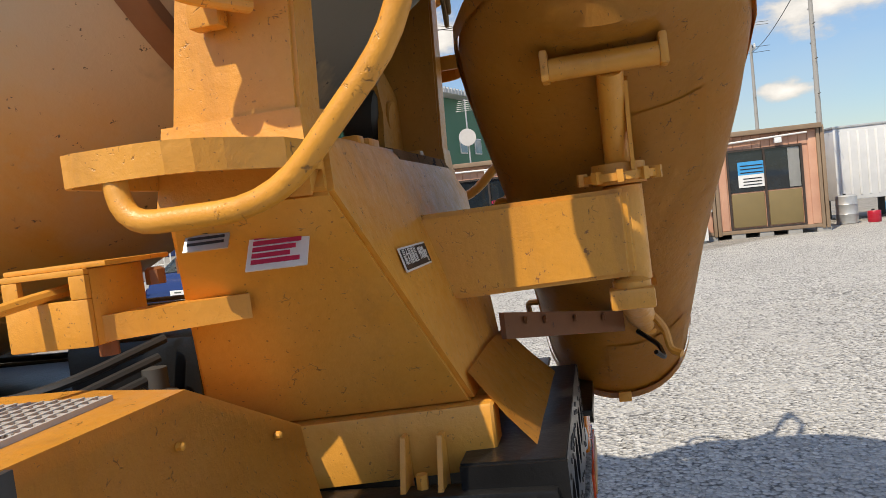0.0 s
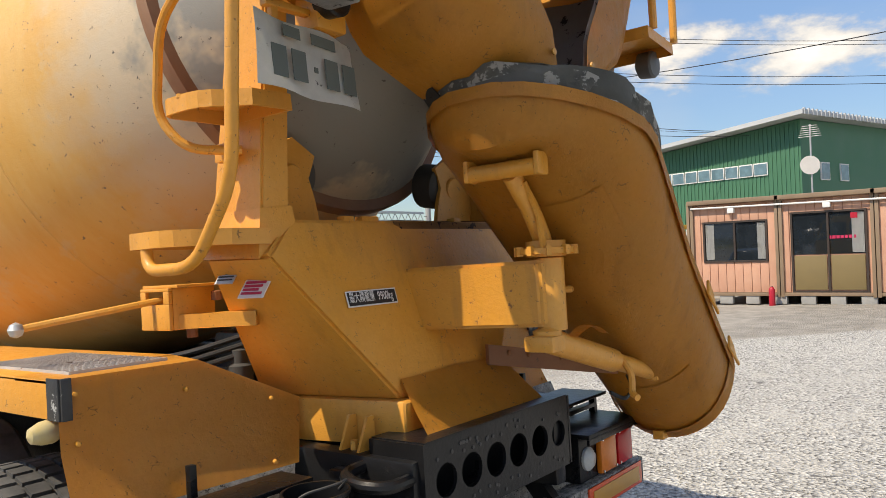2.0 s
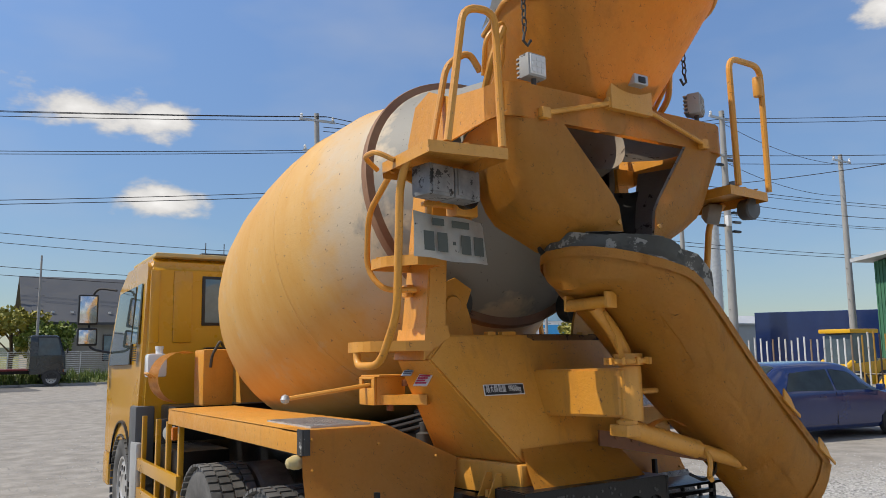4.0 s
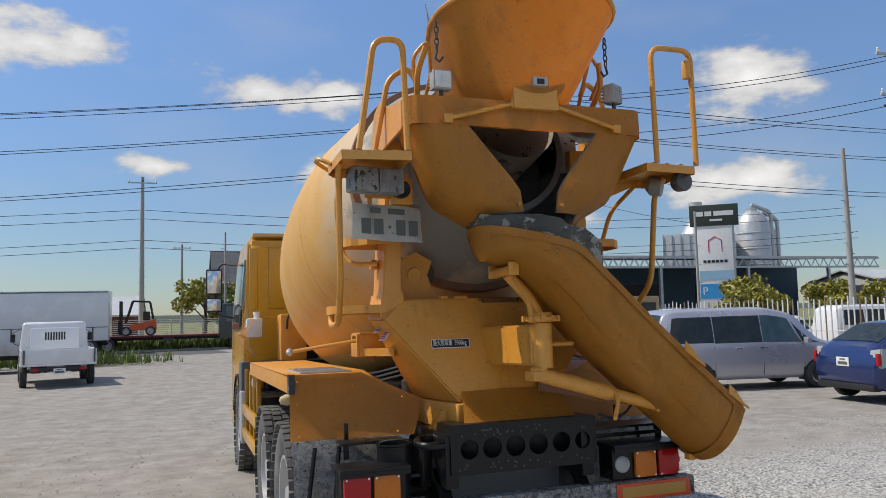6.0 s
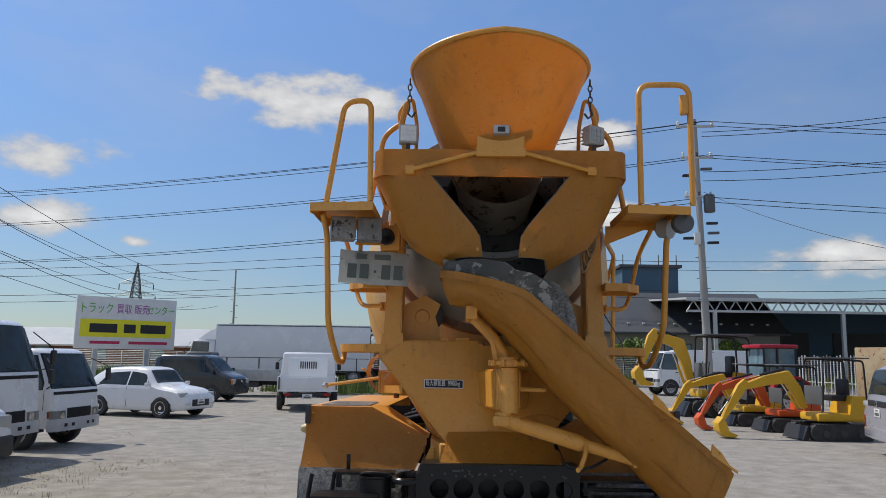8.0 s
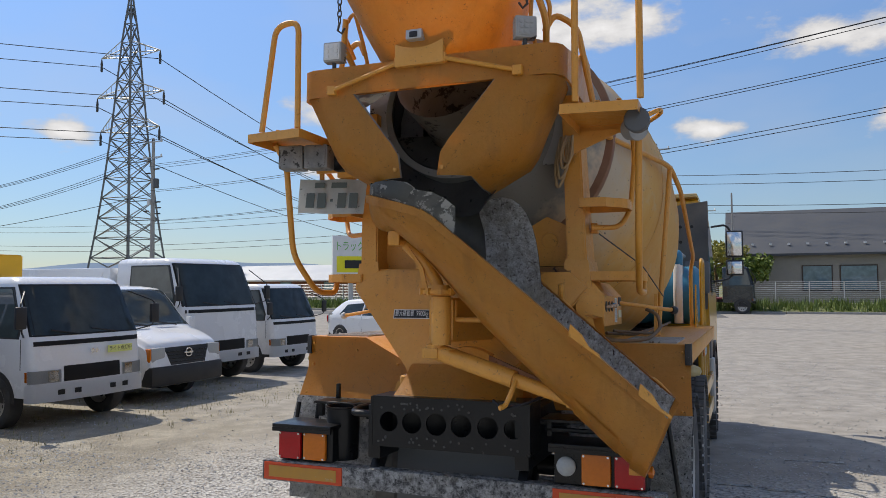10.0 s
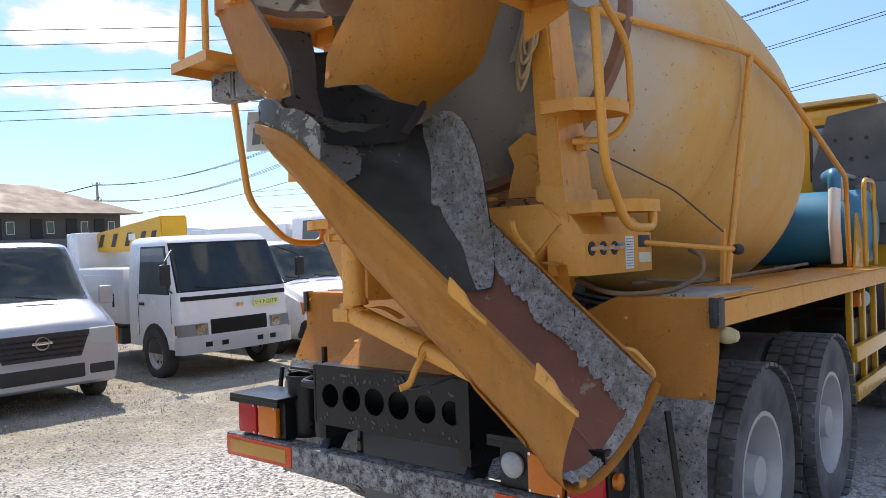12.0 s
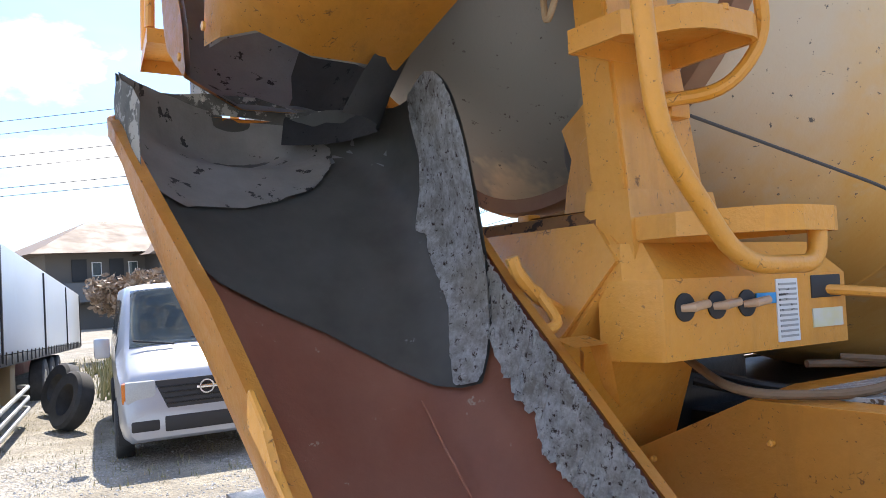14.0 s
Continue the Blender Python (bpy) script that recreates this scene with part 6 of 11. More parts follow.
box(bm, 0.80, 0.8125, 0.90, 1.02, 1.60, 1.655, 0.003)
part("lever_slot", bm, DARK, control)
bm = B()
tube(bm, [(0.80, 0.96, 1.62), (1.05, 1.28, 1.58), (1.10, 1.36, 1.575)], 0.013, 8)
part("control_lever", bm, ORANGE, control)
bm = B()
lathe(bm, [(0.0001, -0.005), (0.022, 0.0), (0.028, 0.02), (0.022, 0.04), (0.0001, 0.045)], along((1.09, 1.345, 1.575), (1.2, 1.49, 1.56)), 14)
part("lever_knob", bm, DARK, control)
# left-hand lever guide
bm = B()
box(bm, -0.785, -0.77, 0.84, 1.02, 1.475, 1.565, 0.004)
guide = tpart("lever_guide", bm, label="orange lever guide with a notched slot")
for y0_, y1_, z0_, z1_ in ((0.84, 0.875, 1.5652, 1.6098), (0.985, 1.02, 1.5652, 1.6098), (0.84, 1.02, 1.61, 1.6218)):
    part("guide_bar", box(B(), -0.785, -0.77, y0_, y1_, z0_, z1_, 0.003), ORANGE, guide)
part("end_plate", box(B(), -0.769, -0.60, 0.84, 0.852, 1.475, 1.62, 0.003), ORANGE, guide)
part("top_plate", box(B(), -0.775, -0.56, 0.80, 1.02, 1.622, 1.632, 0.003), ORANGE, guide)
bm = B()
hull(bm, [(-0.75, 0.84, 1.478), (-0.60, 0.61, 1.478), (-0.55, 0.65, 1.478), (-0.66, 0.86, 1.478)], [(-0.75, 0.84, 1.528), (-0.60, 0.61, 1.528), (-0.55, 0.65, 1.528), (-0.66, 0.86, 1.528)])
part("stay_bar", bm, ORANGE, guide)
bm = B()
tube(bm, [(-0.70, 0.92, 1.585), (-0.80, 0.94, 1.575), (-1.18, 1.06, 1.52)], 0.012, 8)
part("control_lever", bm, ORANGE, guide)
bm = B()
lathe(bm, [(0.0001, -0.026), (0.018, -0.018), (0.026, 0), (0.018, 0.018), (0.0001, 0.026)], Matrix.Translation((-1.19, 1.062, 1.518)), 12)
part("lever_knob", bm, GALV, guide)
for x, y, z in ((-0.62, 0.80, 1.57), (-0.66, 0.90, 1.44), (-0.60, 0.74, 1.585), (-0.68, 0.86, 1.58)):
    part("linkage_pin", lathe(B(), [(0.02, 0), (0.02, 0.03), (0.012, 0.035)], Matrix.Translation((x, y, z)), 8), STAY_BROWN, guide)

# small brackets and hook on the pedestal's right
tpart("hook_pin", pipe([(0.56, 0.33, 1.60), (0.60, 0.24, 1.63), (0.62, 0.17, 1.69), (0.62, 0.16, 1.72)], 0.015, 0.03, 8))
bm = B()
sheet([[Vector((0.66, 0.30, 1.52)), Vector((0.74, 0.24, 1.52))], [Vector((0.68, 0.30, 1.44)), Vector((0.75, 0.22, 1.38))]], 0.008, bm)
tpart("bent_lug", bm)
# hoses on the right deck
HOSE = paint("perished_hose", (0.13, 0.085, 0.05), (0.28, 0.17, 0.085), 0.7, None, 0.7, 40, 8, 0.2)
tpart("hydraulic_hose", pipe([(0.60, 0.70, 1.46), (0.80, 0.62, 1.40), (1.0, 0.80, 1.40), (1.05, 1.05, 1.47), (1.02, 1.12, 1.55), (0.95, 1.15, 1.58)], 0.011, 0.1, 10), HOSE)
tpart("hydraulic_hose", pipe([(0.75, 1.1, 1.44), (0.95, 1.3, 1.42), (0.92, 2.2, 1.43), (0.9, 3.4, 1.44)], 0.010, 0.1, 8), HOSE)
tpart("hydraulic_hose", pipe([(0.72, 1.0, 1.43), (0.85, 1.35, 1.41), (0.84, 2.3, 1.41), (0.84, 3.3, 1.42)], 0.010, 0.1, 8), HOSE)

# pipe frame along the drum's right side and railing near the cab
tpart("drum_guard_pipe", pipe([(0.70, 0.62, 2.66), (1.06, 1.75, 2.60), (1.10, 2.2, 2.48), (1.10, 3.7, 2.05), (1.06, 3.9, 1.95), (1.06, 3.95, 1.40)], 0.018, 0.12), ORANGE)
tpart("drum_guard_pipe", pipe([(1.06, 1.78, 2.60), (0.98, 1.55, 1.40)], 0.018, 0.05), ORANGE)
bm = B()
prism(bm, [(1.50, 1.40), (1.60, 1.40), (1.56, 1.68), (1.53, 1.68)], 0.96, 0.98, "x")
tpart("pipe_gusset", bm)
tpart("cable", pipe([(0.72, 0.55, 2.05), (0.95, 1.0, 1.85), (1.04, 1.35, 1.66)], 0.004, 0.05, 6), STEEL_DARK)
for s in (-1, 1):
    if s > 0:
        tpart("ladder_rail", pipe([(1.15, 4.05, 1.40), (1.15, 4.05, 2.05), (1.15, 4.40, 2.05), (1.15, 4.40, 1.40)], 0.018, 0.08), CAB_YELLOW)
        tpart("ladder_rail", pipe([(0.95, 4.30, 1.90), (0.95, 4.30, 2.12), (0.95, 4.75, 2.12)], 0.016, 0.06), GALV)
        bm = B()
        prism(bm, [(3.9, 1.385), (4.25, 1.385), (4.06, 1.80), (4.02, 1.80)], 1.09, 1.105, "x")
        tpart("rail_gusset", bm, CAB_YELLOW)
# water tank behind the cab
bm = B()
lathe(bm, [(0.0001, -0.98), (0.16, -0.965), (0.26, -0.92), (0.30, -0.85), (0.30, 0.85), (0.26, 0.92), (0.16, 0.965), (0.0001, 0.98)], Matrix.Translation((0.60, 4.50, 1.70)) @ Matrix.Rotation(radians(90), 4, "Y") @ Matrix.Diagonal((1, 1, 0.56, 1)), 32)
tank = tpart("water_tank", bm, TANK_BLUE, label="blue water tank")
bm = pipe([(0.92, 4.2, 1.42), (0.92, 4.15, 1.75), (0.92, 4.2, 2.05), (0.92, 4.35, 2.10)], 0.045, 0.08, 12)
part("tank_pipe", bm, PAPER, tank)
bm = pipe([(0.92, 4.2, 2.0), (0.92, 4.2, 2.12), (0.80, 4.5, 2.12)], 0.05, 0.06, 12)
part("pipe_elbow", bm, TANK_BLUE, tank)
# left: half-open drum hood, tank and bracket behind the cab
bm = B()
rows = [[Vector((-1.02 - 0.22 * math.cos(a), y, 1.62 + 0.22 * math.sin(a))) for y in (3.95, 4.35)] for a in (radians(-80 + 190 * i / 14) for i in range(15))]
sheet(rows, 0.012, bm)
hood = tpart("chute_extension", bm, label="spare orange half-round chute laid on the deck", angle=60)
part("carry_handle", pipe([(-1.24, 4.05, 1.62), (-1.30, 4.05, 1.66), (-1.30, 4.2, 1.66), (-1.24, 4.2, 1.62)], 0.01, 0.02, 6), ORANGE, hood)
bm = B()
box(bm, -0.92, -0.66, 3.75, 4.05, 1.38, 1.85, 0.02)
tpart("oil_tank", bm, label="orange oil tank")
tpart("oil_hose", pipe([(-0.75, 3.74, 1.86), (-0.80, 3.68, 1.92), (-0.86, 3.70, 1.80), (-0.86, 3.74, 1.7)], 0.012, 0.03, 8), STEEL_DARK)
bm = B()
box(bm, -1.18, -1.0, 4.72, 4.88, 1.62, 1.84, 0.03)
lathe(bm, [(0.035, 1.84), (0.035, 1.88), (0.04, 1.88), (0.04, 1.91)], Matrix.Translation((-1.06, 4.8, 0)), 12)
tpart("reservoir", bm, WHITE, label="white plastic reservoir")
bm = B()
box(bm, -1.0, 1.0, 4.35, 4.95, 1.05, 1.36, 0.02)
box(bm, -0.6, 0.6, 4.9, 5.0, 1.1, 1.9, 0.01)
tpart("gearbox_cover", bm, BLACK)
tpart("front_pedestal", prism(B(), [(4.5, 1.2), (5.0, 1.2), (4.95, 1.75), (4.65, 1.75)], -0.35, 0.35, "x"), ORANGE)

# labels on the pedestal
def on_rear(x, z):
    y = 0.235 + (z - 1.19) / (1.825 - 1.19) * 0.175
    return pose(x, y - 0.006, z, 90 - 15.4, 0, 0)


LB = on_rear(-0.318, 1.548)
bm = B()
box(bm, -0.124, 0.124, -0.028, 0.028, 0.0, 0.003, m=LB)
load_label = tpart("load_label", bm, PAPER)
bm = B()
box(bm, -0.119, 0.119, -0.0235, 0.0235, 0.003, 0.0045, m=LB)
part("label_field", bm, INK, load_label)
text_part("label_text", "最大積載量", 0.040, LB @ Matrix.Translation((-0.052, 0.002, 0.0048)), PAPER, load_label, stretch=0.62, extrude=0.0004)
text_part("label_text", "9900kg", 0.043, LB @ Matrix.Translation((0.064, 0.002, 0.0048)), PAPER, load_label, stretch=0.62, extrude=0.0004)
# warning label on the left side plate
def side_m(y, z):
    t = (z - 1.19) / (1.71 - 1.19)
    return pose(-(0.345 + t * 0.39) - 0.006, y, z, 90 - 36, 0, -90 + 4)


SB = side_m(0.50, 1.62)
bm = B()
box(bm, -0.06, 0.06, -0.055, 0.055, 0.0, 0.003, m=SB)
warn = tpart("warning_label", bm, PAPER, label="weathered red and white warning label")
bars([(-0.05, 0.045 - 0.01 * (k % 3), 0.042 - 0.014 * k, 0.051 - 0.014 * k) for k in range(7)], SB @ Matrix.Translation((0, 0, 0.0032)), INK_RED, "label_print", warn)
SB2 = side_m(0.635, 1.645)
bm = B()
box(bm, -0.045, 0.045, -0.025, 0.025, 0.0, 0.003, m=SB2)
small = tpart("maker_label", bm, GALV)
bars([(-0.038, 0.036, 0.012 - 0.012 * k, 0.017 - 0.012 * k) for k in range(3)], SB2 @ Matrix.Translation((0, 0, 0.0032)), INK, "label_print", small)

# cab
CY0, CY1 = 5.02, 6.95
bm = B()
side = [(CY0, 1.0), (CY0, 2.72), (CY0 + 0.08, 2.80), (CY1 - 0.75, 2.82), (CY1 - 0.32, 2.62), (CY1 - 0.06, 1.85), (CY1, 1.55), (CY1, 0.75), (CY1 - 0.6, 0.75), (CY1 - 0.62, 1.0)]
a = [bm.verts.new((-1.2 if z < 2.0 else -1.2 + 0.07 * (z - 2.0) / 0.8, y, z)) for y, z in side]
b = [bm.verts.new((-v.co.x, v.co.y, v.co.z)) for v in a]
bm.faces.new(a)
bm.faces.new(b[::-1])
for i in range(len(a)):
    j = (i + 1) % len(a)
    bm.faces.new((a[i], b[i], b[j], a[j]))
bmesh.ops.bevel(bm, geom=[e for e in bm.edges if abs(e.verts[0].co.x - e.verts[1].co.x) > 1 or abs(e.verts[0].co.x) > 1], offset=0.05, segments=3, affect="EDGES")
cab = tpart("cab", bm, CAB_YELLOW, label="yellow cab-over cab")
bm = B()
box(bm, -1.08, 1.08, CY0 - 0.002, CY1 - 0.75, 2.80, 2.845, 0.02)
part("roof_tarp", bm, paint("bleached_roof", (0.55, 0.42, 0.2), (0.5, 0.33, 0.10), 0.6, None, 0.7, 20, 5, 0.4), cab)
for x in (-0.62, 0.55):
    bm = B()
    box(bm, x, x + 0.5, CY0 - 0.012, CY0 + 0.002, 2.12, 2.62, 0.005)
    fr = part("rear_window_seal", bm, DARK, cab)
    bm = B()
    box(bm, x + 0.03, x + 0.47, CY0 - 0.016, CY0 - 0.012, 2.15, 2.59, 0.001)
    part("rear_window", bm, GLASS_BLUE, fr)
# pressed ribs on the rear wall
for x0_, x1_ in ((-1.12, -1.03), (-0.90, -0.72), (0.0, 0.45)):
    part("pressed_rib", box(B(), x0_, x1_, CY0 - 0.018, CY0 + 0.01, 1.95, 2.66, 0.012), CAB_YELLOW, cab)
for s in (-1, 1):
    bm = B()
    hull(bm, [(s * 1.203, CY0 + 0.55, 1.75), (s * 1.203, CY1 - 0.12, 1.75), (s * 1.155, CY1 - 0.42, 2.55), (s * 1.155, CY0 + 0.55, 2.55)],
         [(s * 1.19, CY0 + 0.55, 1.75), (s * 1.19, CY1 - 0.12, 1.75), (s * 1.14, CY1 - 0.42, 2.55), (s * 1.14, CY0 + 0.55, 2.55)])
    part("side_window", bm, GLASS, cab)
    bm = B()
    hull(bm, [(s * 1.203, CY0 + 0.16, 1.95), (s * 1.203, CY0 + 0.42, 1.95), (s * 1.158, CY0 + 0.42, 2.55), (s * 1.158, CY0 + 0.22, 2.55)],
         [(s * 1.19, CY0 + 0.16, 1.95), (s * 1.19, CY0 + 0.42, 1.95), (s * 1.145, CY0 + 0.42, 2.55), (s * 1.145, CY0 + 0.22, 2.55)])
    part("quarter_window", bm, GLASS_BLUE, cab)
    bm = B()
    for k in range(7):
        box(bm, s * 1.205 - 0.008, s * 1.205 + 0.006, CY0 + 0.16, CY0 + 0.34, 1.78 + 0.022 * k, 1.79 + 0.022 * k)
    part("louvre", bm, DARK, cab)
    bm = B()
    lathe(bm, [(0.60, -0.16), (0.62, -0.16), (0.62, 0.16), (0.60, 0.16)], Matrix.Translation((s * 1.06, 5.82, 0.56)) @ Matrix.Rotation(radians(90), 4, "Y"), 32, caps=False)
    bmesh.ops.delete(bm, geom=[v for v in bm.verts if v.co.z < 0.62], context="VERTS")
    part("wheel_arch", bm, BLACK, cab)
    bm = B()
    box(bm, s * 1.12 - 0.1, s * 1.12 + 0.08, CY0 - 0.02, CY0 + 0.3, 0.62, 1.35, 0.03)
    part("arch_liner", bm, GREYPL, cab)
    # mirrors on their arms
    arm_ = part("mirror_arm", pipe([(s * 1.16, 6.75, 2.62), (s * 1.35, 6.9, 2.66), (s * 1.42, 6.92, 2.5), (s * 1.42, 6.92, 1.95), (s * 1.2, 6.8, 1.9)], 0.014, 0.1, 8), DARK, cab)
    for z0_, h_ in ((2.22, 0.36), (1.98, 0.21)):
        bm = B()
        box(bm, s * 1.44 - 0.11, s * 1.44 + 0.11, 6.88, 6.95, z0_, z0_ + h_, 0.025)
        mi = part("mirror", bm, DARK, arm_)
for s in (-1, 1):
    for z0_, h_ in ((2.22, 0.36), (1.98, 0.21)):
        bm = B()
        box(bm, s * 1.44 - 0.09, s * 1.44 + 0.09, 6.874, 6.88, z0_ + 0.025, z0_ + h_ - 0.025, 0.001)
        part("mirror_glass", bm, CHROME, cab)
bm = B()
hull(bm, [(-1.08, CY1 - 0.045, 1.85), (1.08, CY1 - 0.045, 1.85), (1.0, CY1 - 0.30, 2.58), (-1.0, CY1 - 0.30, 2.58)], [(-1.08, CY1 - 0.035, 1.86), (1.08, CY1 - 0.035, 1.86), (1.0, CY1 - 0.29, 2.59), (-1.0, CY1 - 0.29, 2.59)])
part("windscreen", bm, GLASS, cab)
bm = B()
box(bm, -1.2, 1.2, CY1 - 0.3, CY1 + 0.06, 0.42, 0.80, 0.05)
part("front_bumper", bm, CAB_YELLOW, cab)
# intake stack behind the cab on the right
bm = B()
rows = [[Vector((0.62, 4.93, 1.55)), Vector((1.17, 4.93, 1.55))], [Vector((0.58, 4.93, 2.2)), Vector((1.19, 4.93, 2.2))], [Vector((0.72, 4.93, 2.68)), Vector((1.19, 4.93, 2.74))]]
sheet(rows, 0.09, bm)
bmesh.ops.bevel(bm, geom=bm.edges[:], offset=0.02, segments=2, affect="EDGES")
DUSTY_DUCT = paint("dusty_grey_plastic", (0.13, 0.135, 0.14), (0.24, 0.235, 0.225), 0.7, None, 0.7, 40, 3, 0.15)
stack = part("air_intake", bm, DUSTY_DUCT, cab, "dusty grey plastic air intake duct")
bm = B()
for i in range(3):
    for j in range(4):
        lathe(bm, [(0.018, 0), (0.018, 0.006)], Matrix.Translation((0.78 + 0.12 * i, 4.93, 1.95 + 0.17 * j)) @ Matrix.Rotation(radians(90), 4, "X"), 8)
part("vent_hole", bm, DARK, stack)
bm = B()
box(bm, 0.93, 1.2, 4.86, 5.0, 1.72, 2.08, 0.04)
part("intake_mouth", bm, GREYPL, stack)
bm = pipe([(0.95, 6.4, 2.82), (0.95, 6.55, 2.95), (0.75, 6.6, 2.95)], 0.01, 0.05, 6)
part("aerial", bm, DARK, cab)

# ---- vehicles ----


def put(x, y, heading, dz=0.0):
    """A pose on the ground whose y axis points along the heading (degrees to the left of +y)."""
    return pose(x, y, ground_z(x, y) + dz, 0, 0, heading)


def lerp_at(table, y):
    ys_ = [r[0] for r in table]
    return [float(np.interp(y, ys_, [r[k] for r in table])) for k in range(1, len(table[0]))]


def eased(table, k=5):
    """The table with rows filled in along smooth curves that never overshoot."""
    y = np.array([r[0] for r in table])
    out = [np.concatenate([np.linspace(a, b, k, endpoint=False) for a, b in zip(y, y[1:])] + [y[-1:]])]
    for c in range(1, len(table[0])):
        v = np.array([r[c] for r in table])
        d = np.diff(v) / np.diff(y)
        g = np.zeros(len(v))
        for i in range(1, len(v) - 1):
            g[i] = 0.0 if d[i - 1] * d[i] <= 0 else 2 * d[i - 1] * d[i] / (d[i - 1] + d[i])
        g[0], g[-1] = d[0], d[-1]
        col = []
        for i in range(len(d)):
            w = y[i + 1] - y[i]
            for t in np.linspace(0, 1, k, endpoint=False):
                col.append((1 + 2 * t) * (1 - t) ** 2 * v[i] + t * (1 - t) ** 2 * w * g[i] + t * t * (3 - 2 * t) * v[i + 1] + t * t * (t - 1) * w * g[i + 1])
        out.append(np.array(col + [v[-1]]))
    return [tuple(float(q) for q in r) for r in zip(*out)]


def roof_edge(wb, wt, zt):
    return [(wt + (wb - wt) * 0.12, zt - 0.07), (wt - 0.012, zt - 0.032), (wt - 0.05, zt - 0.012), (wt * 0.72, zt + 0.006), (wt * 0.35, zt + 0.014)]


def car_body(v, table, belt, mat, name="body"):
    """A closed body lofted over (y, bottom, top, half width, half width at the top)."""
    rows = []
    for y, z0, zt, wb, wt in table:
        zm = min(belt, zt - 0.10)
        low = z0 + 0.14
        half = [(wb * 0.90, z0), (wb * 0.965, z0 + 0.05), (wb * 0.992, low), (wb * 1.008, low + 0.45 * (zm - low)), (wb * 1.006, low + 0.8 * (zm - low)), (wb, zm)] + roof_edge(wb, wt, zt)
        ring = [(-x, z) for x, z in half] + [(x, z) for x, z in half[::-1]]
        rows.append([Vector((x, y, z)) for x, z in ring])
    bm = B()
    vs = [[bm.verts.new(p) for p in r] for r in rows]
    for a, b in zip(vs, vs[1:]):
        for i in range(len(a)):
            j = (i + 1) % len(a)
            bm.faces.new((a[i], a[j], b[j], b[i]))
    bm.faces.new(vs[0])
    bm.faces.new(vs[-1][::-1])
    return part(name, bm, mat, v, angle=40)


def screen(body, table, ya, yb, share, mat, name, back=0.0, n=12):
    """A pane that lies on the body's upper face from ya to yb, share of its width."""
    rows = []
    for t in (i / 10 for i in range(11)):
        y = ya + (yb - ya) * t
        z0, zt, wb, wt = lerp_at(table, y)
        edge = roof_edge(wb, wt, zt)[::-1]
        row = []
        for i in range(n + 1):
            x = share * wt * (2 * i / n - 1)
            row.append(Vector((x, y + back, float(np.interp(abs(x), [0.0] + [p[0] for p in edge], [edge[0][1]] + [p[1] for p in edge])) + 0.007)))
        rows.append(row)
    return part(name, sheet(rows, 0.004), mat, body, angle=60)


def side_panel(body, table, belt, corners, mat, name, out=0.006):
    """Panels on both flanks; corners are (y, share of the way from belt to roof edge), lower edge then upper edge."""
    lo, hi = corners
    n = 8
    for s in (-1, 1):
        rows = []
        for k in range(n + 1):
            u = k / n * (len(lo) - 1)
            i = min(int(u), len(lo) - 2)
            (y0, f0), (y1, f1) = ([a + (b - a) * (u - i) for a, b in zip(q[i], q[i + 1])] for q in (lo, hi))
            row = []
            for t in (0.0, 0.5, 1.0):
                y, f = y0 + (y1 - y0) * t, f0 + (f1 - f0) * t
                z0, zt, wb, wt = lerp_at(table, y)
                zm = min(belt, zt - 0.10)
                xe, ze = wt + (wb - wt) * 0.12, zt - 0.07
                row.append(Vector((s * (wb + (xe - wb) * f + out), y, zm + (ze - zm) * f)))
            rows.append(row)
        part(name, sheet(rows, 0.004), mat, body, angle=60)


def plate_on(body, y, z, w=0.33, h=0.165, back=False):
    bm = B()
    box(bm, -w / 2, w / 2, y - 0.006, y + 0.006, z, z + h, 0.003)
    p = part("number_plate", bm, PAPER, body)
    bm = B()
    yy = y - 0.009 if back else y + 0.006
    for x0, x1, z0, z1 in ((-0.12, 0.12, 0.03, 0.085), (-0.07, 0.07, 0.115, 0.14)):
        box(bm, x0, x1, yy, yy + 0.003, z + z0, z + z1)
    part("plate_marks", bm, INK_GREEN, p)


def mirrors(body, x, y, z, w=0.09, h=0.13, mat=None):
    for s in (-1, 1):
        bm = B()
        box(bm, s * (x + w) - w, s * (x + w) + w, y - 0.05, y + 0.05, z, z + h, 0.03)
        part("wing_mirror", bm, mat or DARK, body)


def four_wheels(v, track, yf, yr, r, w, rim_mat=None, spokes=8, rim=0.62):
    for s in (-1, 1):
        for y in (yf, yr):
            wheel(v, s * (track + 0.05 - w / 2), y, r, r, w, s, r * rim, "wheel", spokes, 0.02, rim_mat or RIM, 28)


def arches(body, half, yf, yr, r, z):
    for s in (-1, 1):
        for y in (yf, yr):
            bm = B()
            pts = [(y + r * math.cos(a), max(z - 0.02, r * 0.9 + r * math.sin(a) - 0.03)) for a in (math.pi * i / 12 for i in range(13))]
            prism(bm, pts + [(y - r, 0.2), (y + r, 0.2)][::1], min(s * (half - 0.22), s * (half + 0.008)), max(s * (half - 0.22), s * (half + 0.008)), "x")
            part("wheel_arch", bm, DARK, body)


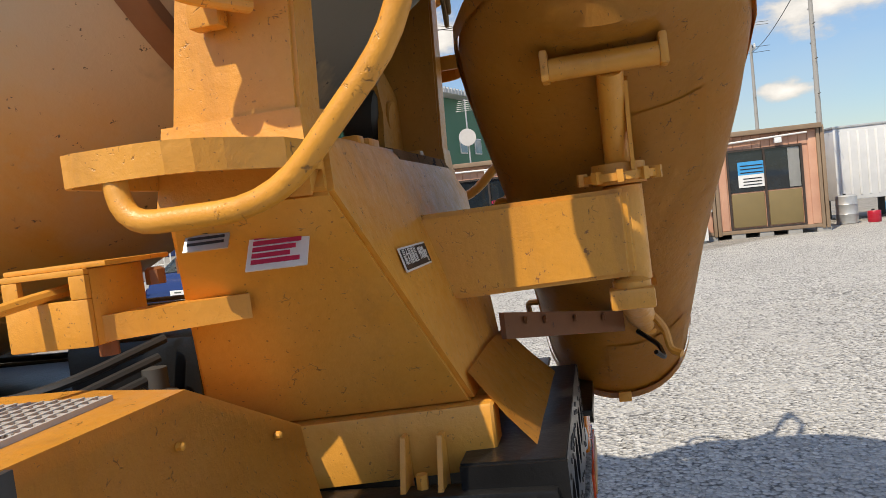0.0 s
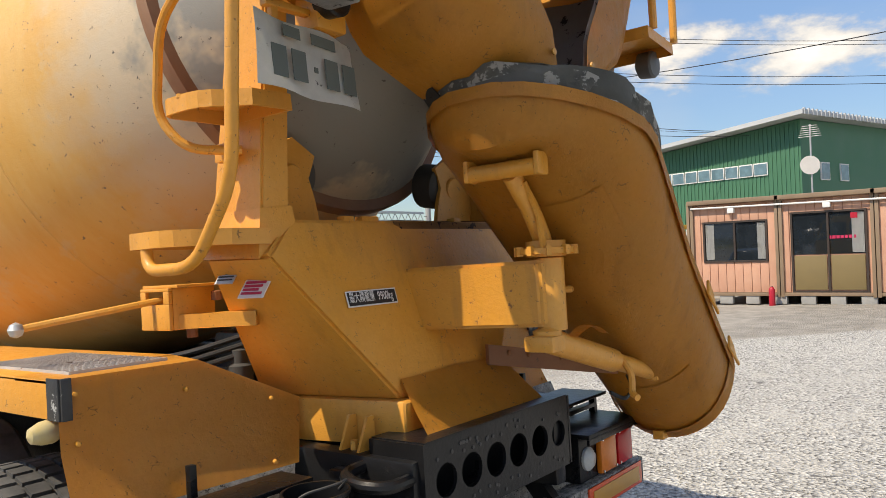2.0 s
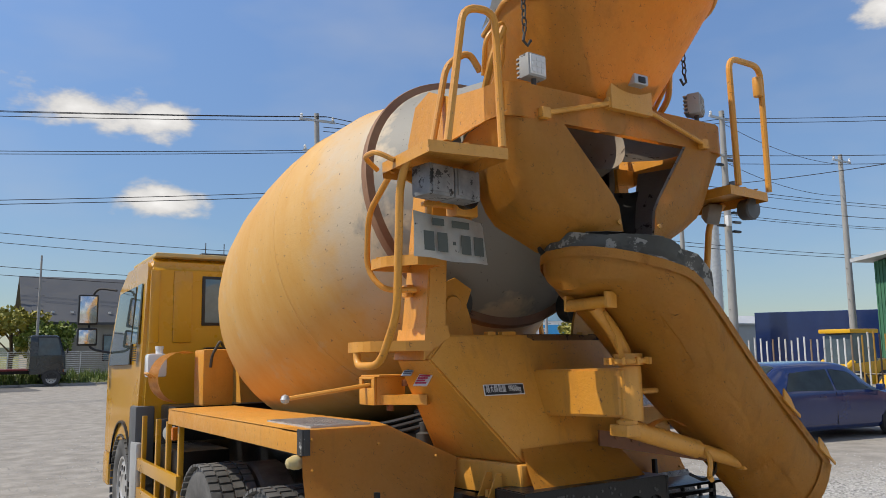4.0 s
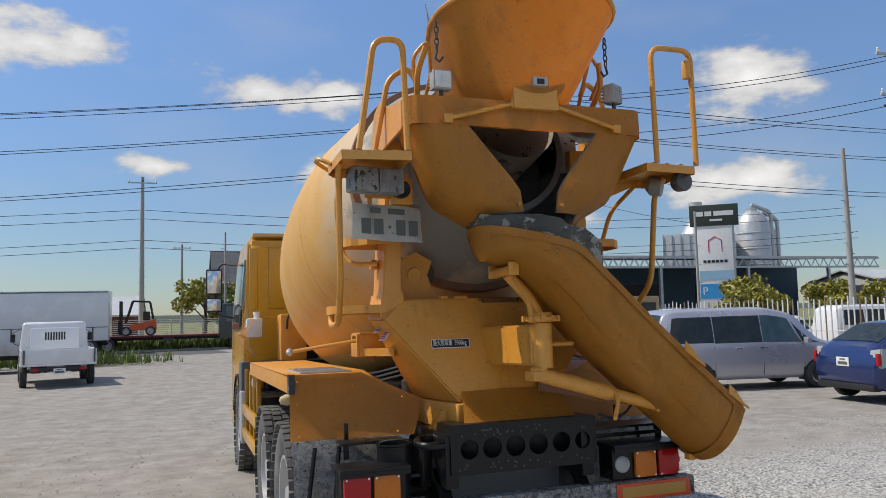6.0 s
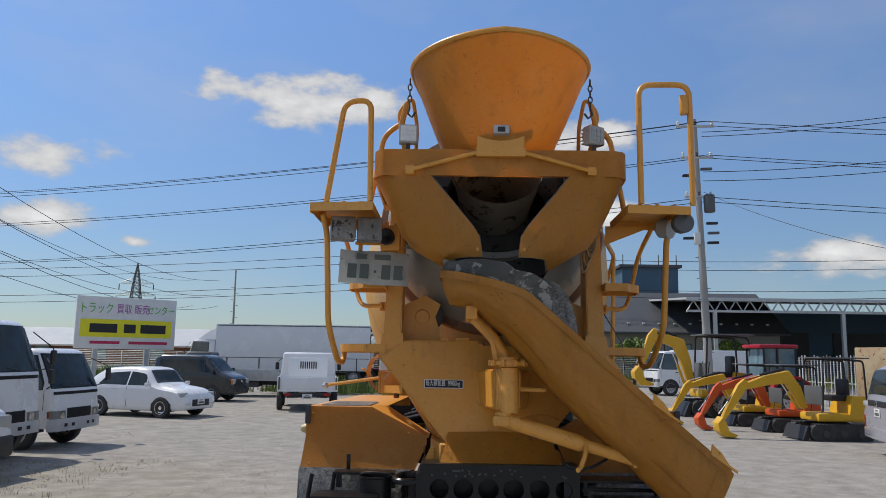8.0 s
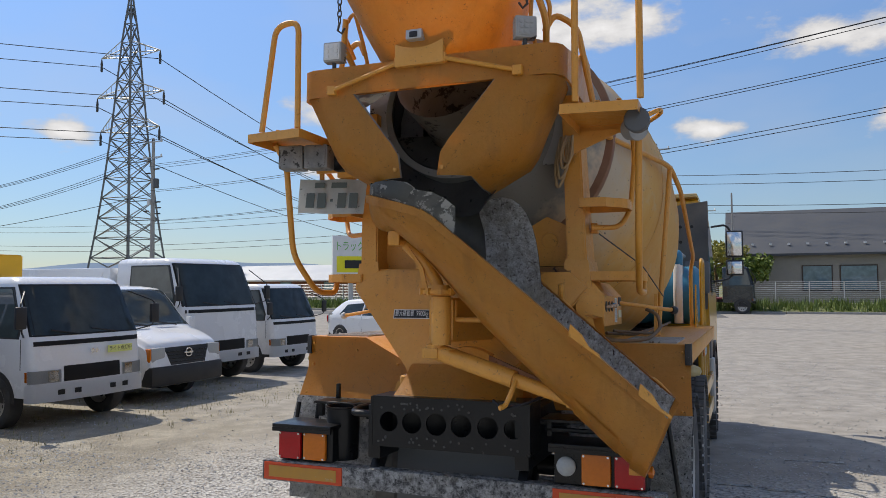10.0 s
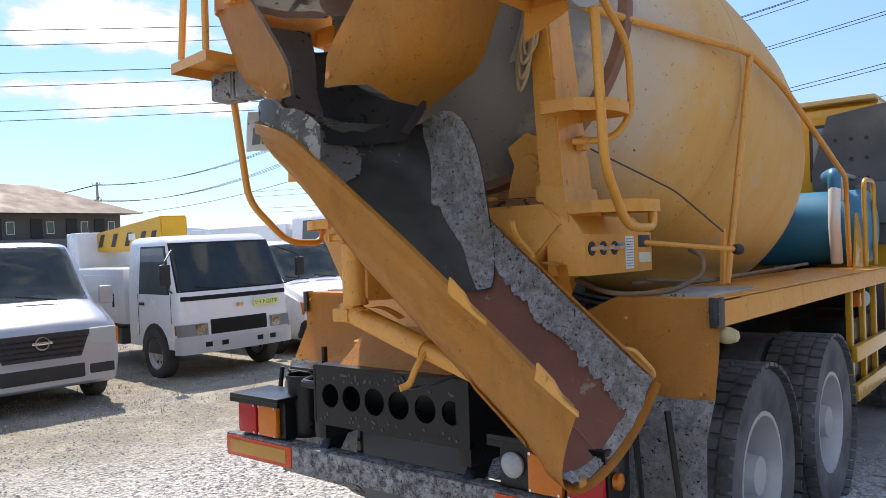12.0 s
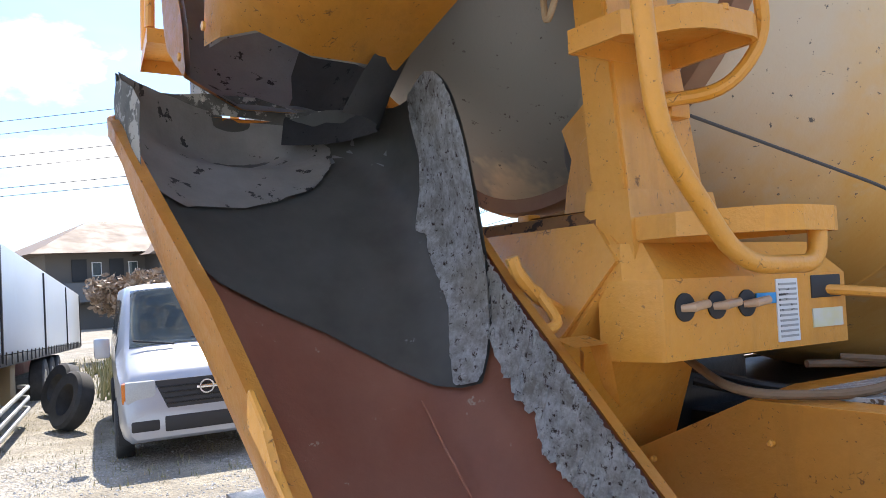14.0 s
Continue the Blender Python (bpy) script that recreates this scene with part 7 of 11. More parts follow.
def caravan(name, label, m, mat, L=4.7, W=1.7, H=1.91, group="", plate=True, dark_bumper=False):
    v = thing(name, label, "van", m, group)
    h = W / 2
    T = [(-L / 2, 0.45, 1.2, h * 0.95, h * 0.9), (-L / 2 + 0.08, 0.32, H - 0.12, h, h * 0.84), (-L / 2 + 0.4, 0.28, H, h, h * 0.84), (0.3, 0.28, H, h, h * 0.84), (L / 2 - 1.35, 0.28, H - 0.03, h, h * 0.83), (L / 2 - 0.64, 0.28, 1.20, h, h * 0.90), (L / 2 - 0.34, 0.28, 1.08, h * 0.995, h * 0.92), (L / 2 - 0.13, 0.28, 0.98, h * 0.97, h * 0.90), (L / 2 - 0.04, 0.30, 0.84, h * 0.94, h * 0.88), (L / 2, 0.33, 0.60, h * 0.91, h * 0.86)]
    T = eased(T)
    belt = 1.12
    b = car_body(v, T, belt, mat)
    side_panel(b, T, belt, ([(-L / 2 + 0.25, 0.06), (-0.65, 0.06)], [(-L / 2 + 0.3, 0.86), (-0.65, 0.86)]), GLASS, "side_window")
    side_panel(b, T, belt, ([(-0.58, 0.06), (0.45, 0.06)], [(-0.58, 0.86), (0.45, 0.86)]), GLASS, "side_window")
    side_panel(b, T, belt, ([(0.52, 0.06), (L / 2 - 0.95, 0.06)], [(0.52, 0.86), (L / 2 - 1.42, 0.86)]), GLASS, "side_window")
    screen(b, T, L / 2 - 0.66, L / 2 - 1.26, 0.93, GLASS, "windscreen")
    for s in (-0.35, 0.25):
        part("wiper", tube(B(), [(s, L / 2 - 0.60, 1.225), (s + 0.42, L / 2 - 0.66, 1.29)], 0.012, 6), DARK, b)
    bm = B()
    hull(bm, [(-h * 0.46, L / 2 - 0.16, 0.62), (h * 0.46, L / 2 - 0.16, 0.62), (h * 0.46, L / 2 + 0.004, 0.62), (-h * 0.46, L / 2 + 0.004, 0.62)], [(-h * 0.60, L / 2 - 0.16, 0.90), (h * 0.60, L / 2 - 0.16, 0.90), (h * 0.60, L / 2 - 0.035, 0.90), (-h * 0.60, L / 2 - 0.035, 0.90)])
    g = part("grille", bm, DARK, b)
    for k in range(4):
        bm = B()
        box(bm, -h * (0.47 + 0.025 * k), h * (0.47 + 0.025 * k), L / 2 - 0.02 - 0.006 * k, L / 2 + 0.008 - 0.006 * k, 0.66 + 0.055 * k, 0.672 + 0.055 * k, 0.003)
        part("grille_bar", bm, BLACK, g)
    bm = B()
    lathe(bm, [(0.075, 0), (0.075, 0.012), (0.06, 0.012), (0.06, 0.004)], Matrix.Translation((0, L / 2 + 0.002, 0.80)) @ Matrix.Rotation(radians(-90), 4, "X"), 18, caps=False)
    box(bm, -0.1, 0.1, L / 2 + 0.002, L / 2 + 0.012, 0.785, 0.815, 0.003)
    part("badge", bm, CHROME, g)
    for s in (-1, 1):
        bm = B()
        a, c = sorted((s * h * 0.58, s * h * 0.93))
        box(bm, a, c, L / 2 - 0.32, L / 2 - 0.02, 0.68, 0.91, 0.03)
        hl = part("headlamp", bm, LAMP_WHITE, b)
        bm = B()
        a, c = sorted((s * h * 0.86, s * h * 0.965))
        box(bm, a, c, L / 2 - 0.31, L / 2 - 0.035, 0.685, 0.90, 0.03)
        part("indicator", bm, LAMP_AMBER, hl)
        bm = B()
        a, c = sorted((s * h * 0.55, s * h * 0.88))
        box(bm, a, c, L / 2 - 0.1, L / 2 + 0.004, 0.40, 0.52, 0.02)
        part("bumper_vent", bm, DARK, b)
    bm = B()
    box(bm, -h * 0.50, h * 0.50, L / 2 - 0.1, L / 2 + 0.012, 0.38, 0.54, 0.02)
    part("lower_grille", bm, DARK, b)
    if dark_bumper:
        bm = B()
        box(bm, -h * 0.97, h * 0.97, L / 2 - 0.25, L / 2 + 0.03, 0.30, 0.62, 0.06)
        part("bumper", bm, DARK, b)
    mirrors(b, h + 0.05, L / 2 - 0.85, 1.12, 0.08, 0.22, mat)
    four_wheels(v, h - 0.01, L / 2 - 0.92, -L / 2 + 1.05, 0.32, 0.19)
    arches(b, h, L / 2 - 0.92, -L / 2 + 1.05, 0.37, 0.5)
    return v


def minivan(name, label, m, mat):
    v = thing(name, label, "minivan", m)
    L, W, H = 4.72, 1.77, 1.84
    h = W / 2
    T = [(-L / 2, 0.45, 0.95, h * 0.92, h * 0.86), (-L / 2 + 0.06, 0.32, 1.15, h * 0.96, h * 0.86), (-L / 2 + 0.22, 0.26, H - 0.14, h, h * 0.80), (-L / 2 + 0.5, 0.25, H - 0.02, h, h * 0.80), (0.2, 0.25, H, h, h * 0.80), (0.9, 0.25, H - 0.12, h, h * 0.78), (L / 2 - 0.75, 0.25, 1.12, h, h * 0.82), (L / 2 - 0.2, 0.27, 0.95, h * 0.95, h * 0.80), (L / 2, 0.35, 0.6, h * 0.85, h * 0.75)]
    T = eased(T)
    belt = 1.02
    b = car_body(v, T, belt, mat)
    side_panel(b, T, belt, ([(-L / 2 + 0.28, 0.08), (-1.02, 0.08)], [(-L / 2 + 0.42, 0.86), (-1.02, 0.86)]), GLASS, "side_window")
    side_panel(b, T, belt, ([(-1.0, 0.06), (0.13, 0.06)], [(-1.0, 0.86), (0.13, 0.86)]), GLASS, "side_window")
    side_panel(b, T, belt, ([(0.15, 0.06), (1.07, 0.05)], [(0.15, 0.86), (0.82, 0.86)]), GLASS_BLUE, "side_window")
    side_panel(b, T, belt, ([(1.10, 0.08), (1.55, 0.06)], [(0.90, 0.80), (1.15, 0.45)]), GLASS, "quarter_window")
    screen(b, T, -L / 2 + 0.075, -L / 2 + 0.23, 0.92, GLASS, "rear_window", -0.012)
    screen(b, T, L / 2 - 0.82, 0.98, 0.92, GLASS, "windscreen")
    bm = B()
    box(bm, -h * 0.62, h * 0.62, -L / 2 - 0.005, -L / 2 + 0.05, 0.98, 1.10, 0.015)
    tb = part("tailgate_trim", bm, DARK, b)
    bm = B()
    lathe(bm, [(0.055, 0), (0.055, 0.012), (0.04, 0.012), (0.04, 0.0)], Matrix.Translation((0, -L / 2 - 0.012, 1.04)) @ Matrix.Rotation(radians(90), 4, "X"), 16, caps=False)
    part("badge", bm, CHROME, tb)
    for s in (-1, 1):
        bm = B()
        a, c = sorted((s * h * 0.60, s * h * 1.0))
        box(bm, a, c, -L / 2 - 0.006, -L / 2 + 0.26, 0.96, 1.07, 0.04)
        part("tail_lamp", bm, LAMP_WHITE, b)
        bm = B()
        a, c = sorted((s * h * 0.84, s * h * 0.90))
        box(bm, a, c, -L / 2 - 0.012, -L / 2 + 0.06, 0.45, 0.78, 0.01)
        part("reflector", bm, LAMP_RED, b)
    plate_on(b, -L / 2 - 0.01, 0.78, back=True)
    bm = B()
    box(bm, -h * 0.94, h * 0.94, -L / 2 - 0.03, -L / 2 + 0.2, 0.33, 0.56, 0.06)
    part("rear_bumper", bm, mat, b)
    for s in (-1, 1):
        for y in (0.05, -0.55):
            bm = B()
            box(bm, s * (h + 0.012) - 0.014, s * (h + 0.012) + 0.014, y, y + 0.2, 0.93, 0.965, 0.01)
            part("door_handle", bm, CHROME, b)
        for y in (0.13, -1.02, 1.12):
            bm = B()
            box(bm, s * (h + 0.002) - 0.004, s * (h + 0.002) + 0.003, y - 0.004, y + 0.004, 0.34, 1.02)
            part("door_gap", bm, DARK, b)
    mirrors(b, h + 0.02, 1.15, 1.02, 0.09, 0.14, mat)
    four_wheels(v, h - 0.01, L / 2 - 0.90, -L / 2 + 0.95, 0.33, 0.20, CHROME, 10)
    arches(b, h, L / 2 - 0.90, -L / 2 + 0.95, 0.37, 0.5)
    return v


def hatchback(name, label, m, mat, L, W, H, tail=0.35, category="car"):
    v = thing(name, label, category, m)
    h = W / 2
    T = [(-L / 2, 0.40, 0.80, h * 0.88, h * 0.80), (-L / 2 + 0.08, 0.30, 0.98, h * 0.95, h * 0.82), (-L / 2 + tail, 0.22, H - 0.30, h, h * 0.76), (-L / 2 + tail + 0.55, 0.20, H - 0.04, h, h * 0.70), (-0.1, 0.20, H, h, h * 0.70), (0.35, 0.20, H - 0.04, h, h * 0.70), (L / 2 - 1.05, 0.20, 0.98, h, h * 0.80), (L / 2 - 0.35, 0.22, 0.86, h * 0.97, h * 0.80), (L / 2 - 0.05, 0.26, 0.68, h * 0.86, h * 0.74), (L / 2, 0.30, 0.52, h * 0.80, h * 0.72)]
    T = eased(T)
    belt = 0.92
    b = car_body(v, T, belt, mat)
    side_panel(b, T, belt, ([(-L / 2 + tail + 0.35, 0.10), (-0.20, 0.06)], [(-L / 2 + tail + 0.62, 0.80), (-0.20, 0.86)]), GLASS, "side_window")
    side_panel(b, T, belt, ([(-0.14, 0.06), (L / 2 - 1.18, 0.08)], [(-0.14, 0.86), (0.42, 0.80)]), GLASS, "side_window")
    screen(b, T, L / 2 - 1.12, 0.46, 0.92, GLASS, "windscreen")
    screen(b, T, -L / 2 + tail * 0.62, -L / 2 + tail + 0.40, 0.90, GLASS, "rear_window", -0.008)
    for s in (-1, 1):
        bm = B()
        a, c = sorted((s * h * 0.56, s * h * 0.93))
        box(bm, a, c, L / 2 - 0.55, L / 2 - 0.10, 0.62, 0.76, 0.04)
        part("headlamp", bm, LAMP_WHITE, b)
        bm = B()
        a, c = sorted((s * h * 0.66, s * h * 0.98))
        hull(bm, [(s * h * 0.80, -L / 2 - 0.008, 0.62), (s * h * 0.99, -L / 2 + 0.07, 0.66), (s * h * 0.99, -L / 2 + 0.20, 0.66), (s * h * 0.80, -L / 2 + 0.20, 0.62)],
             [(s * h * 0.72, -L / 2 + 0.05, 0.97), (s * h * 0.97, -L / 2 + 0.10, 1.00), (s * h * 0.97, -L / 2 + 0.30, 1.00), (s * h * 0.72, -L / 2 + 0.30, 0.97)])
        bmesh.ops.bevel(bm, geom=bm.edges[:], offset=0.015, segments=2, affect="EDGES")
        tl = part("tail_lamp", bm, LAMP_WHITE, b)
        bm = B()
        a, c = sorted((s * h * 0.90, s * h * 0.985))
        box(bm, a, c, -L / 2 + 0.025, -L / 2 + 0.09, 0.70, 0.92, 0.02)
        part("red_lens", bm, LAMP_RED, tl)
        for y in (0.0, -0.62):
            bm = B()
            box(bm, s * (h + 0.01) - 0.012, s * (h + 0.01) + 0.012, y, y + 0.17, 0.83, 0.86, 0.008)
            part("door_handle", bm, mat, b)
        bm = B()
        box(bm, s * (h + 0.002) - 0.004, s * (h + 0.002) + 0.003, -0.17, -0.162, 0.30, 0.92)
        part("door_gap", bm, DARK, b)
    bm = B()
    box(bm, -h * 0.5, h * 0.5, L / 2 - 0.12, L / 2 + 0.004, 0.34, 0.56, 0.03)
    part("grille", bm, DARK, b)
    plate_on(b, L / 2 + 0.008, 0.40)
    plate_on(b, -L / 2 - 0.008, 0.66, back=True)
    bm = B()
    box(bm, -h * 0.85, h * 0.85, -L / 2 - 0.01, -L / 2 + 0.15, 0.24, 0.36, 0.03)
    part("diffuser", bm, DARK, b)
    mirrors(b, h + 0.01, L / 2 - 1.25, 0.93, 0.08, 0.12, mat)
    four_wheels(v, h - 0.01, L / 2 - 0.80, -L / 2 + 0.72, 0.305, 0.19, CHROME, 10)
    arches(b, h, L / 2 - 0.80, -L / 2 + 0.72, 0.345, 0.45)
    return v


def cabover(name, label, m, mat, W=1.7, cab_l=1.65, cab_h=1.98, floor=0.42, wheel_r=0.35, L=4.8, bed=None, band_mat=None, bed_mat=None, group="", lamp_z=0.62, bed_h=0.38, category="truck", belt=1.18):
    """A cab-over lorry, nose at +y: cab, frame, wheels and a bed, box or nothing."""
    v = thing(name, label, category, m, group)
    h, yf = W / 2, L / 2
    rear = yf - cab_l
    rc, bow = 0.15 * h, 0.045

    def wx(z):
        return h if z < belt else h * (1 - 0.085 * (z - belt) / (cab_h - belt))

    def nose(z):
        return float(np.interp(z, (floor, lamp_z + 0.1, belt, belt + 0.06, cab_h - 0.12, cab_h), (yf, yf, yf - 0.05, yf - 0.075, yf - 0.37, yf - 0.47)))

    def front(z, off=0.0, inset=0.0):
        """Across the cab's front at one height, from the left flank round both corners to the right flank."""
        w, y = wx(z) + off - inset, nose(z) + off - inset
        left = []
        for i in range(7):
            a = radians(90 * i / 6)
            left.append(Vector((-w + rc - rc * math.cos(a), y - bow - rc + rc * math.sin(a), z)))
        mid = [Vector(((w - rc) * q, y - bow * q * q, z)) for q in (-0.75, -0.5, -0.25, 0.0, 0.25, 0.5, 0.75)]
        return left + mid + [Vector((-p.x, p.y, p.z)) for p in left[::-1]]

    def skin(z0, z1, u0, u1, off, mat_, nm, owner, rows_=4, cols=12, thick=0.01):
        """A plate on the front, u from -1 at the left flank to 1 at the right."""
        grid_ = []
        for j in range(rows_):
            pts = front(z0 + (z1 - z0) * j / (rows_ - 1), off)
            run = [0.0]
            for p, q in zip(pts, pts[1:]):
                run.append(run[-1] + (q - p).length)
            line_ = []
            for i in range(cols + 1):
                d = (u0 + (u1 - u0) * i / cols + 1) / 2 * run[-1]
                line_.append(Vector([float(np.interp(d, run, [p[c] for p in pts])) for c in range(3)]))
            grid_.append(line_)
        return part(nm, sheet(grid_, thick), mat_, owner, angle=60)
    bm = B()
    rings = []
    for z, inset in [(floor, 0.0), (lamp_z, 0.0), (lamp_z + 0.1, 0.0), (belt - 0.08, 0.0), (belt, 0.0), (belt + 0.06, 0.0)] + [(belt + 0.06 + (cab_h - belt - 0.16) * t, 0.0) for t in (0.33, 0.67, 1.0)] + [(cab_h - 0.055, 0.015), (cab_h - 0.02, 0.045), (cab_h, 0.11)]:
        w = wx(z) - inset
        pts = [Vector((-w + 0.03, rear + inset, z)), Vector((-w, rear + inset + 0.03, z))] + front(z, 0.0, inset) + [Vector((w, rear + inset + 0.03, z)), Vector((w - 0.03, rear + inset, z))]
        rings.append([bm.verts.new(p) for p in pts])
    for a, b in zip(rings, rings[1:]):
        for i in range(len(a)):
            j = (i + 1) % len(a)
            bm.faces.new((a[i], a[j], b[j], b[i]))
    bm.faces.new(rings[0])
    bm.faces.new(rings[-1][::-1])
    cab_ = part("cab", bm, mat, v, angle=40)
    skin(belt + 0.03, cab_h - 0.10, -0.90, 0.90, 0.004, DARK, "screen_seal", cab_, 6, 24, 0.006)
    skin(belt + 0.05, cab_h - 0.125, -0.87, 0.87, 0.008, GLASS, "windscreen", cab_, 6, 20, 0.006)
    for s in (-1, 1):
        part("wiper", tube(B(), [(s * 0.3 - 0.1, nose(belt + 0.05) + 0.005, belt + 0.05), (s * 0.3 + 0.28, nose(belt + 0.1) + 0.008, belt + 0.11)], 0.010, 6), DARK, cab_)
        z0, z1 = belt + 0.02, cab_h - 0.16
        for q, mt_, nm, d in (([(rear + 0.38, z0 - 0.02), (yf - 0.30, z0 - 0.02), (yf - 0.28, z0 + 0.12), (yf - 0.50, z1 + 0.025), (rear + 0.38, z1 + 0.025)], DARK, "window_seal", 0.003), ([(rear + 0.41, z0), (yf - 0.34, z0), (yf - 0.32, z0 + 0.11), (yf - 0.53, z1), (rear + 0.41, z1)], GLASS, "side_window", 0.007)):
            bm = B()
            hull(bm, [(s * (wx(z) + d), y, z) for y, z in q], [(s * (wx(z) - 0.010), y, z) for y, z in q])
            part(nm, bm, mt_, cab_)
        bm = B()
        box(bm, s * (h + 0.001) - 0.004, s * (h + 0.001) + 0.003, rear + 0.34, rear + 0.348, floor + 0.15, belt)
        part("door_gap", bm, DARK, cab_)
        bm = B()
        box(bm, s * (h + 0.001) - 0.004, s * (h + 0.001) + 0.003, yf - 0.27, yf - 0.262, floor + 0.35, belt)
        part("door_gap", bm, DARK, cab_)
        bm = B()
        box(bm, s * (h + 0.008) - 0.012, s * (h + 0.008) + 0.012, rear + 0.40, rear + 0.54, belt - 0.16, belt - 0.12, 0.01)
        part("door_handle", bm, DARK, cab_)
        part("mirror_arm", pipe([(s * h * 0.97, yf - 0.25, belt + 0.02), (s * (h + 0.16), yf - 0.02, belt + 0.10), (s * (h + 0.18), yf - 0.02, belt + 0.45), (s * h * 0.93, yf - 0.30, cab_h - 0.2)], 0.011, 0.05, 6), DARK, cab_)
        bm = B()
        box(bm, s * (h + 0.18) - 0.075, s * (h + 0.18) + 0.075, yf - 0.05, yf + 0.01, belt + 0.14, belt + 0.42, 0.028)
        part("wing_mirror", bm, DARK, cab_)
        lamp_ = skin(lamp_z, lamp_z + 0.16, s * 0.50, s * 0.955, 0.012, LAMP_WHITE, "headlamp", cab_, 4, 10, 0.02)
        skin(lamp_z + 0.012, lamp_z + 0.148, s * 0.54, s * 0.68, 0.016, CHROME, "reflector_bowl", lamp_, 3, 4, 0.006)
        skin(lamp_z + 0.02, lamp_z + 0.15, s * 0.96, s * 1.0, 0.012, LAMP_AMBER, "indicator", cab_, 3, 4, 0.015)
    if band_mat:
        skin(belt - 0.09, belt - 0.03, -0.86, 0.86, 0.006, band_mat, "grille_band", cab_, 3, 16)
        g_ = skin(lamp_z + 0.0, lamp_z + 0.20, -0.46, 0.46, 0.006, band_mat, "grille", cab_, 4, 10)
        for k in range(3):
            skin(lamp_z + 0.05 + 0.045 * k, lamp_z + 0.062 + 0.045 * k, -0.44, 0.44, 0.016, DARK, "grille_bar", g_, 2, 8, 0.006)
    bp = skin(floor - 0.06, lamp_z - 0.02, -1.0, 1.0, 0.03, mat, "front_bumper", cab_, 5, 26, 0.05)
    for u in (-0.52, -0.30, 0.26, 0.50):
        skin(floor + 0.02, floor + 0.085, u - 0.05, u + 0.05, 0.034, DARK, "bumper_slot", bp, 2, 3, 0.006)
    bm = B()
    for s in (-1, 1):
        box(bm, s * 0.36 - 0.03, s * 0.36 + 0.03, -yf + 0.1, yf - 0.4, floor + 0.02, floor + 0.18)
    part("frame_rail", bm, DARK, v)
    four_wheels(v, h - 0.03, yf - 0.78, -yf + 1.05, wheel_r, 0.2)
    for s in (-1, 1):
        bm = B()
        r = wheel_r + 0.06
        pts = [(yf - 0.78 + r * math.cos(a_), wheel_r + r * math.sin(a_)) for a_ in (math.pi * i / 12 for i in range(13))]
        prism(bm, pts, min(s * (h - 0.25), s * (h + 0.006)), max(s * (h - 0.25), s * (h + 0.006)), "x")
        part("wheel_arch", bm, DARK, cab_)
        bm = B()
        box(bm, s * 0.58 - 0.14, s * 0.58 + 0.14, -0.5, 0.1, floor - 0.08, floor + 0.18, 0.03)
        part("tank", bm, GREYPL, v)
    y1 = yf - cab_l - 0.06
    bmat = bed_mat or mat
    if bed == "dropside":
        z = floor + 0.28
        bm = B()
        box(bm, -h, h, -yf, y1, z - 0.06, z, 0.01)
        fl = part("bed_floor", bm, bmat, v)
        for x0, x1, y0_, y1_ in ((-h, -h + 0.04, -yf, y1), (h - 0.04, h, -yf, y1), (-h + 0.045, h - 0.045, -yf, -yf + 0.04), (-h + 0.045, h - 0.045, y1 - 0.04, y1)):
            bm = B()
            box(bm, x0, x1, y0_, y1_, z, z + bed_h, 0.008)
            n = 3
            part("drop_side", bm, bmat, fl)
        bm = B()
        box(bm, -h * 0.75, h * 0.75, -yf - 0.02, -yf + 0.05, z - 0.22, z - 0.10, 0.01)
        lb = part("lamp_bar", bm, DARK, v)
        for s in (-1, 1):
            bm = B()
            a_, c_ = sorted((s * h * 0.55, s * h * 0.74))
            box(bm, a_, c_, -yf - 0.03, -yf + 0.0, z - 0.205, z - 0.115, 0.01)
            part("tail_lens", bm, LAMP_RED, lb)
        plate_on(lb, -yf - 0.035, z - 0.30, back=True)
    elif bed == "box":
        z = floor + 0.28
        bm = B()
        box(bm, -h - 0.03, h + 0.03, -yf, y1, z, z + bed_h, 0.03)
        bx = part("box_body", bm, bmat, v)
        for s in (-1, 1):
            bm = B()
            box(bm, s * (h + 0.032) - 0.006, s * (h + 0.032) + 0.006, -yf + 0.2, y1 - 0.2, z + 0.08, z + bed_h - 0.1, 0.003)
            pn = part("locker_door", bm, bmat, bx)
            bm = B()
            box(bm, s * (h + 0.045) - 0.01, s * (h + 0.045) + 0.01, y1 - 0.38, y1 - 0.34, z + 0.25, z + 0.45, 0.004)
            part("locker_handle", bm, DARK, pn)
    elif bed == "flat":
        z = floor + 0.30
        bm = B()
        box(bm, -h, h, -yf, y1, z - 0.1, z, 0.01)
        part("flat_bed", bm, bmat, v)
    return v


# parked row: noses towards the mixer
ROW = "vehicles parked in a row"
caravan("passenger_van", "silver high-roof van, parked on gravel and dry grass", put(-8.53, 1.5, -97), SILVER, group=ROW)
dutro = cabover("aerial_work_truck", "white small lorry with a folded yellow aerial boom", put(-9.0, 4.25, -95), WHITE, 1.74, 1.62, 1.98, 0.44, 0.36, 4.75, "box", DARK, None, ROW, 0.62, 0.82)
caravan("white_van", "small white van with a black bumper", put(-9.1, 6.45, -93), WHITE, 4.25, 1.66, 1.88, ROW, dark_bumper=True)
ranger = cabover("cargo_truck", "large white lorry with an amber corner lamp", put(-11.6, 8.75, -93), WHITE, 2.2, 1.85, 2.45, 0.50, 0.42, 7.4, "box", DARK, None, ROW, 0.66, 1.5, belt=1.50)
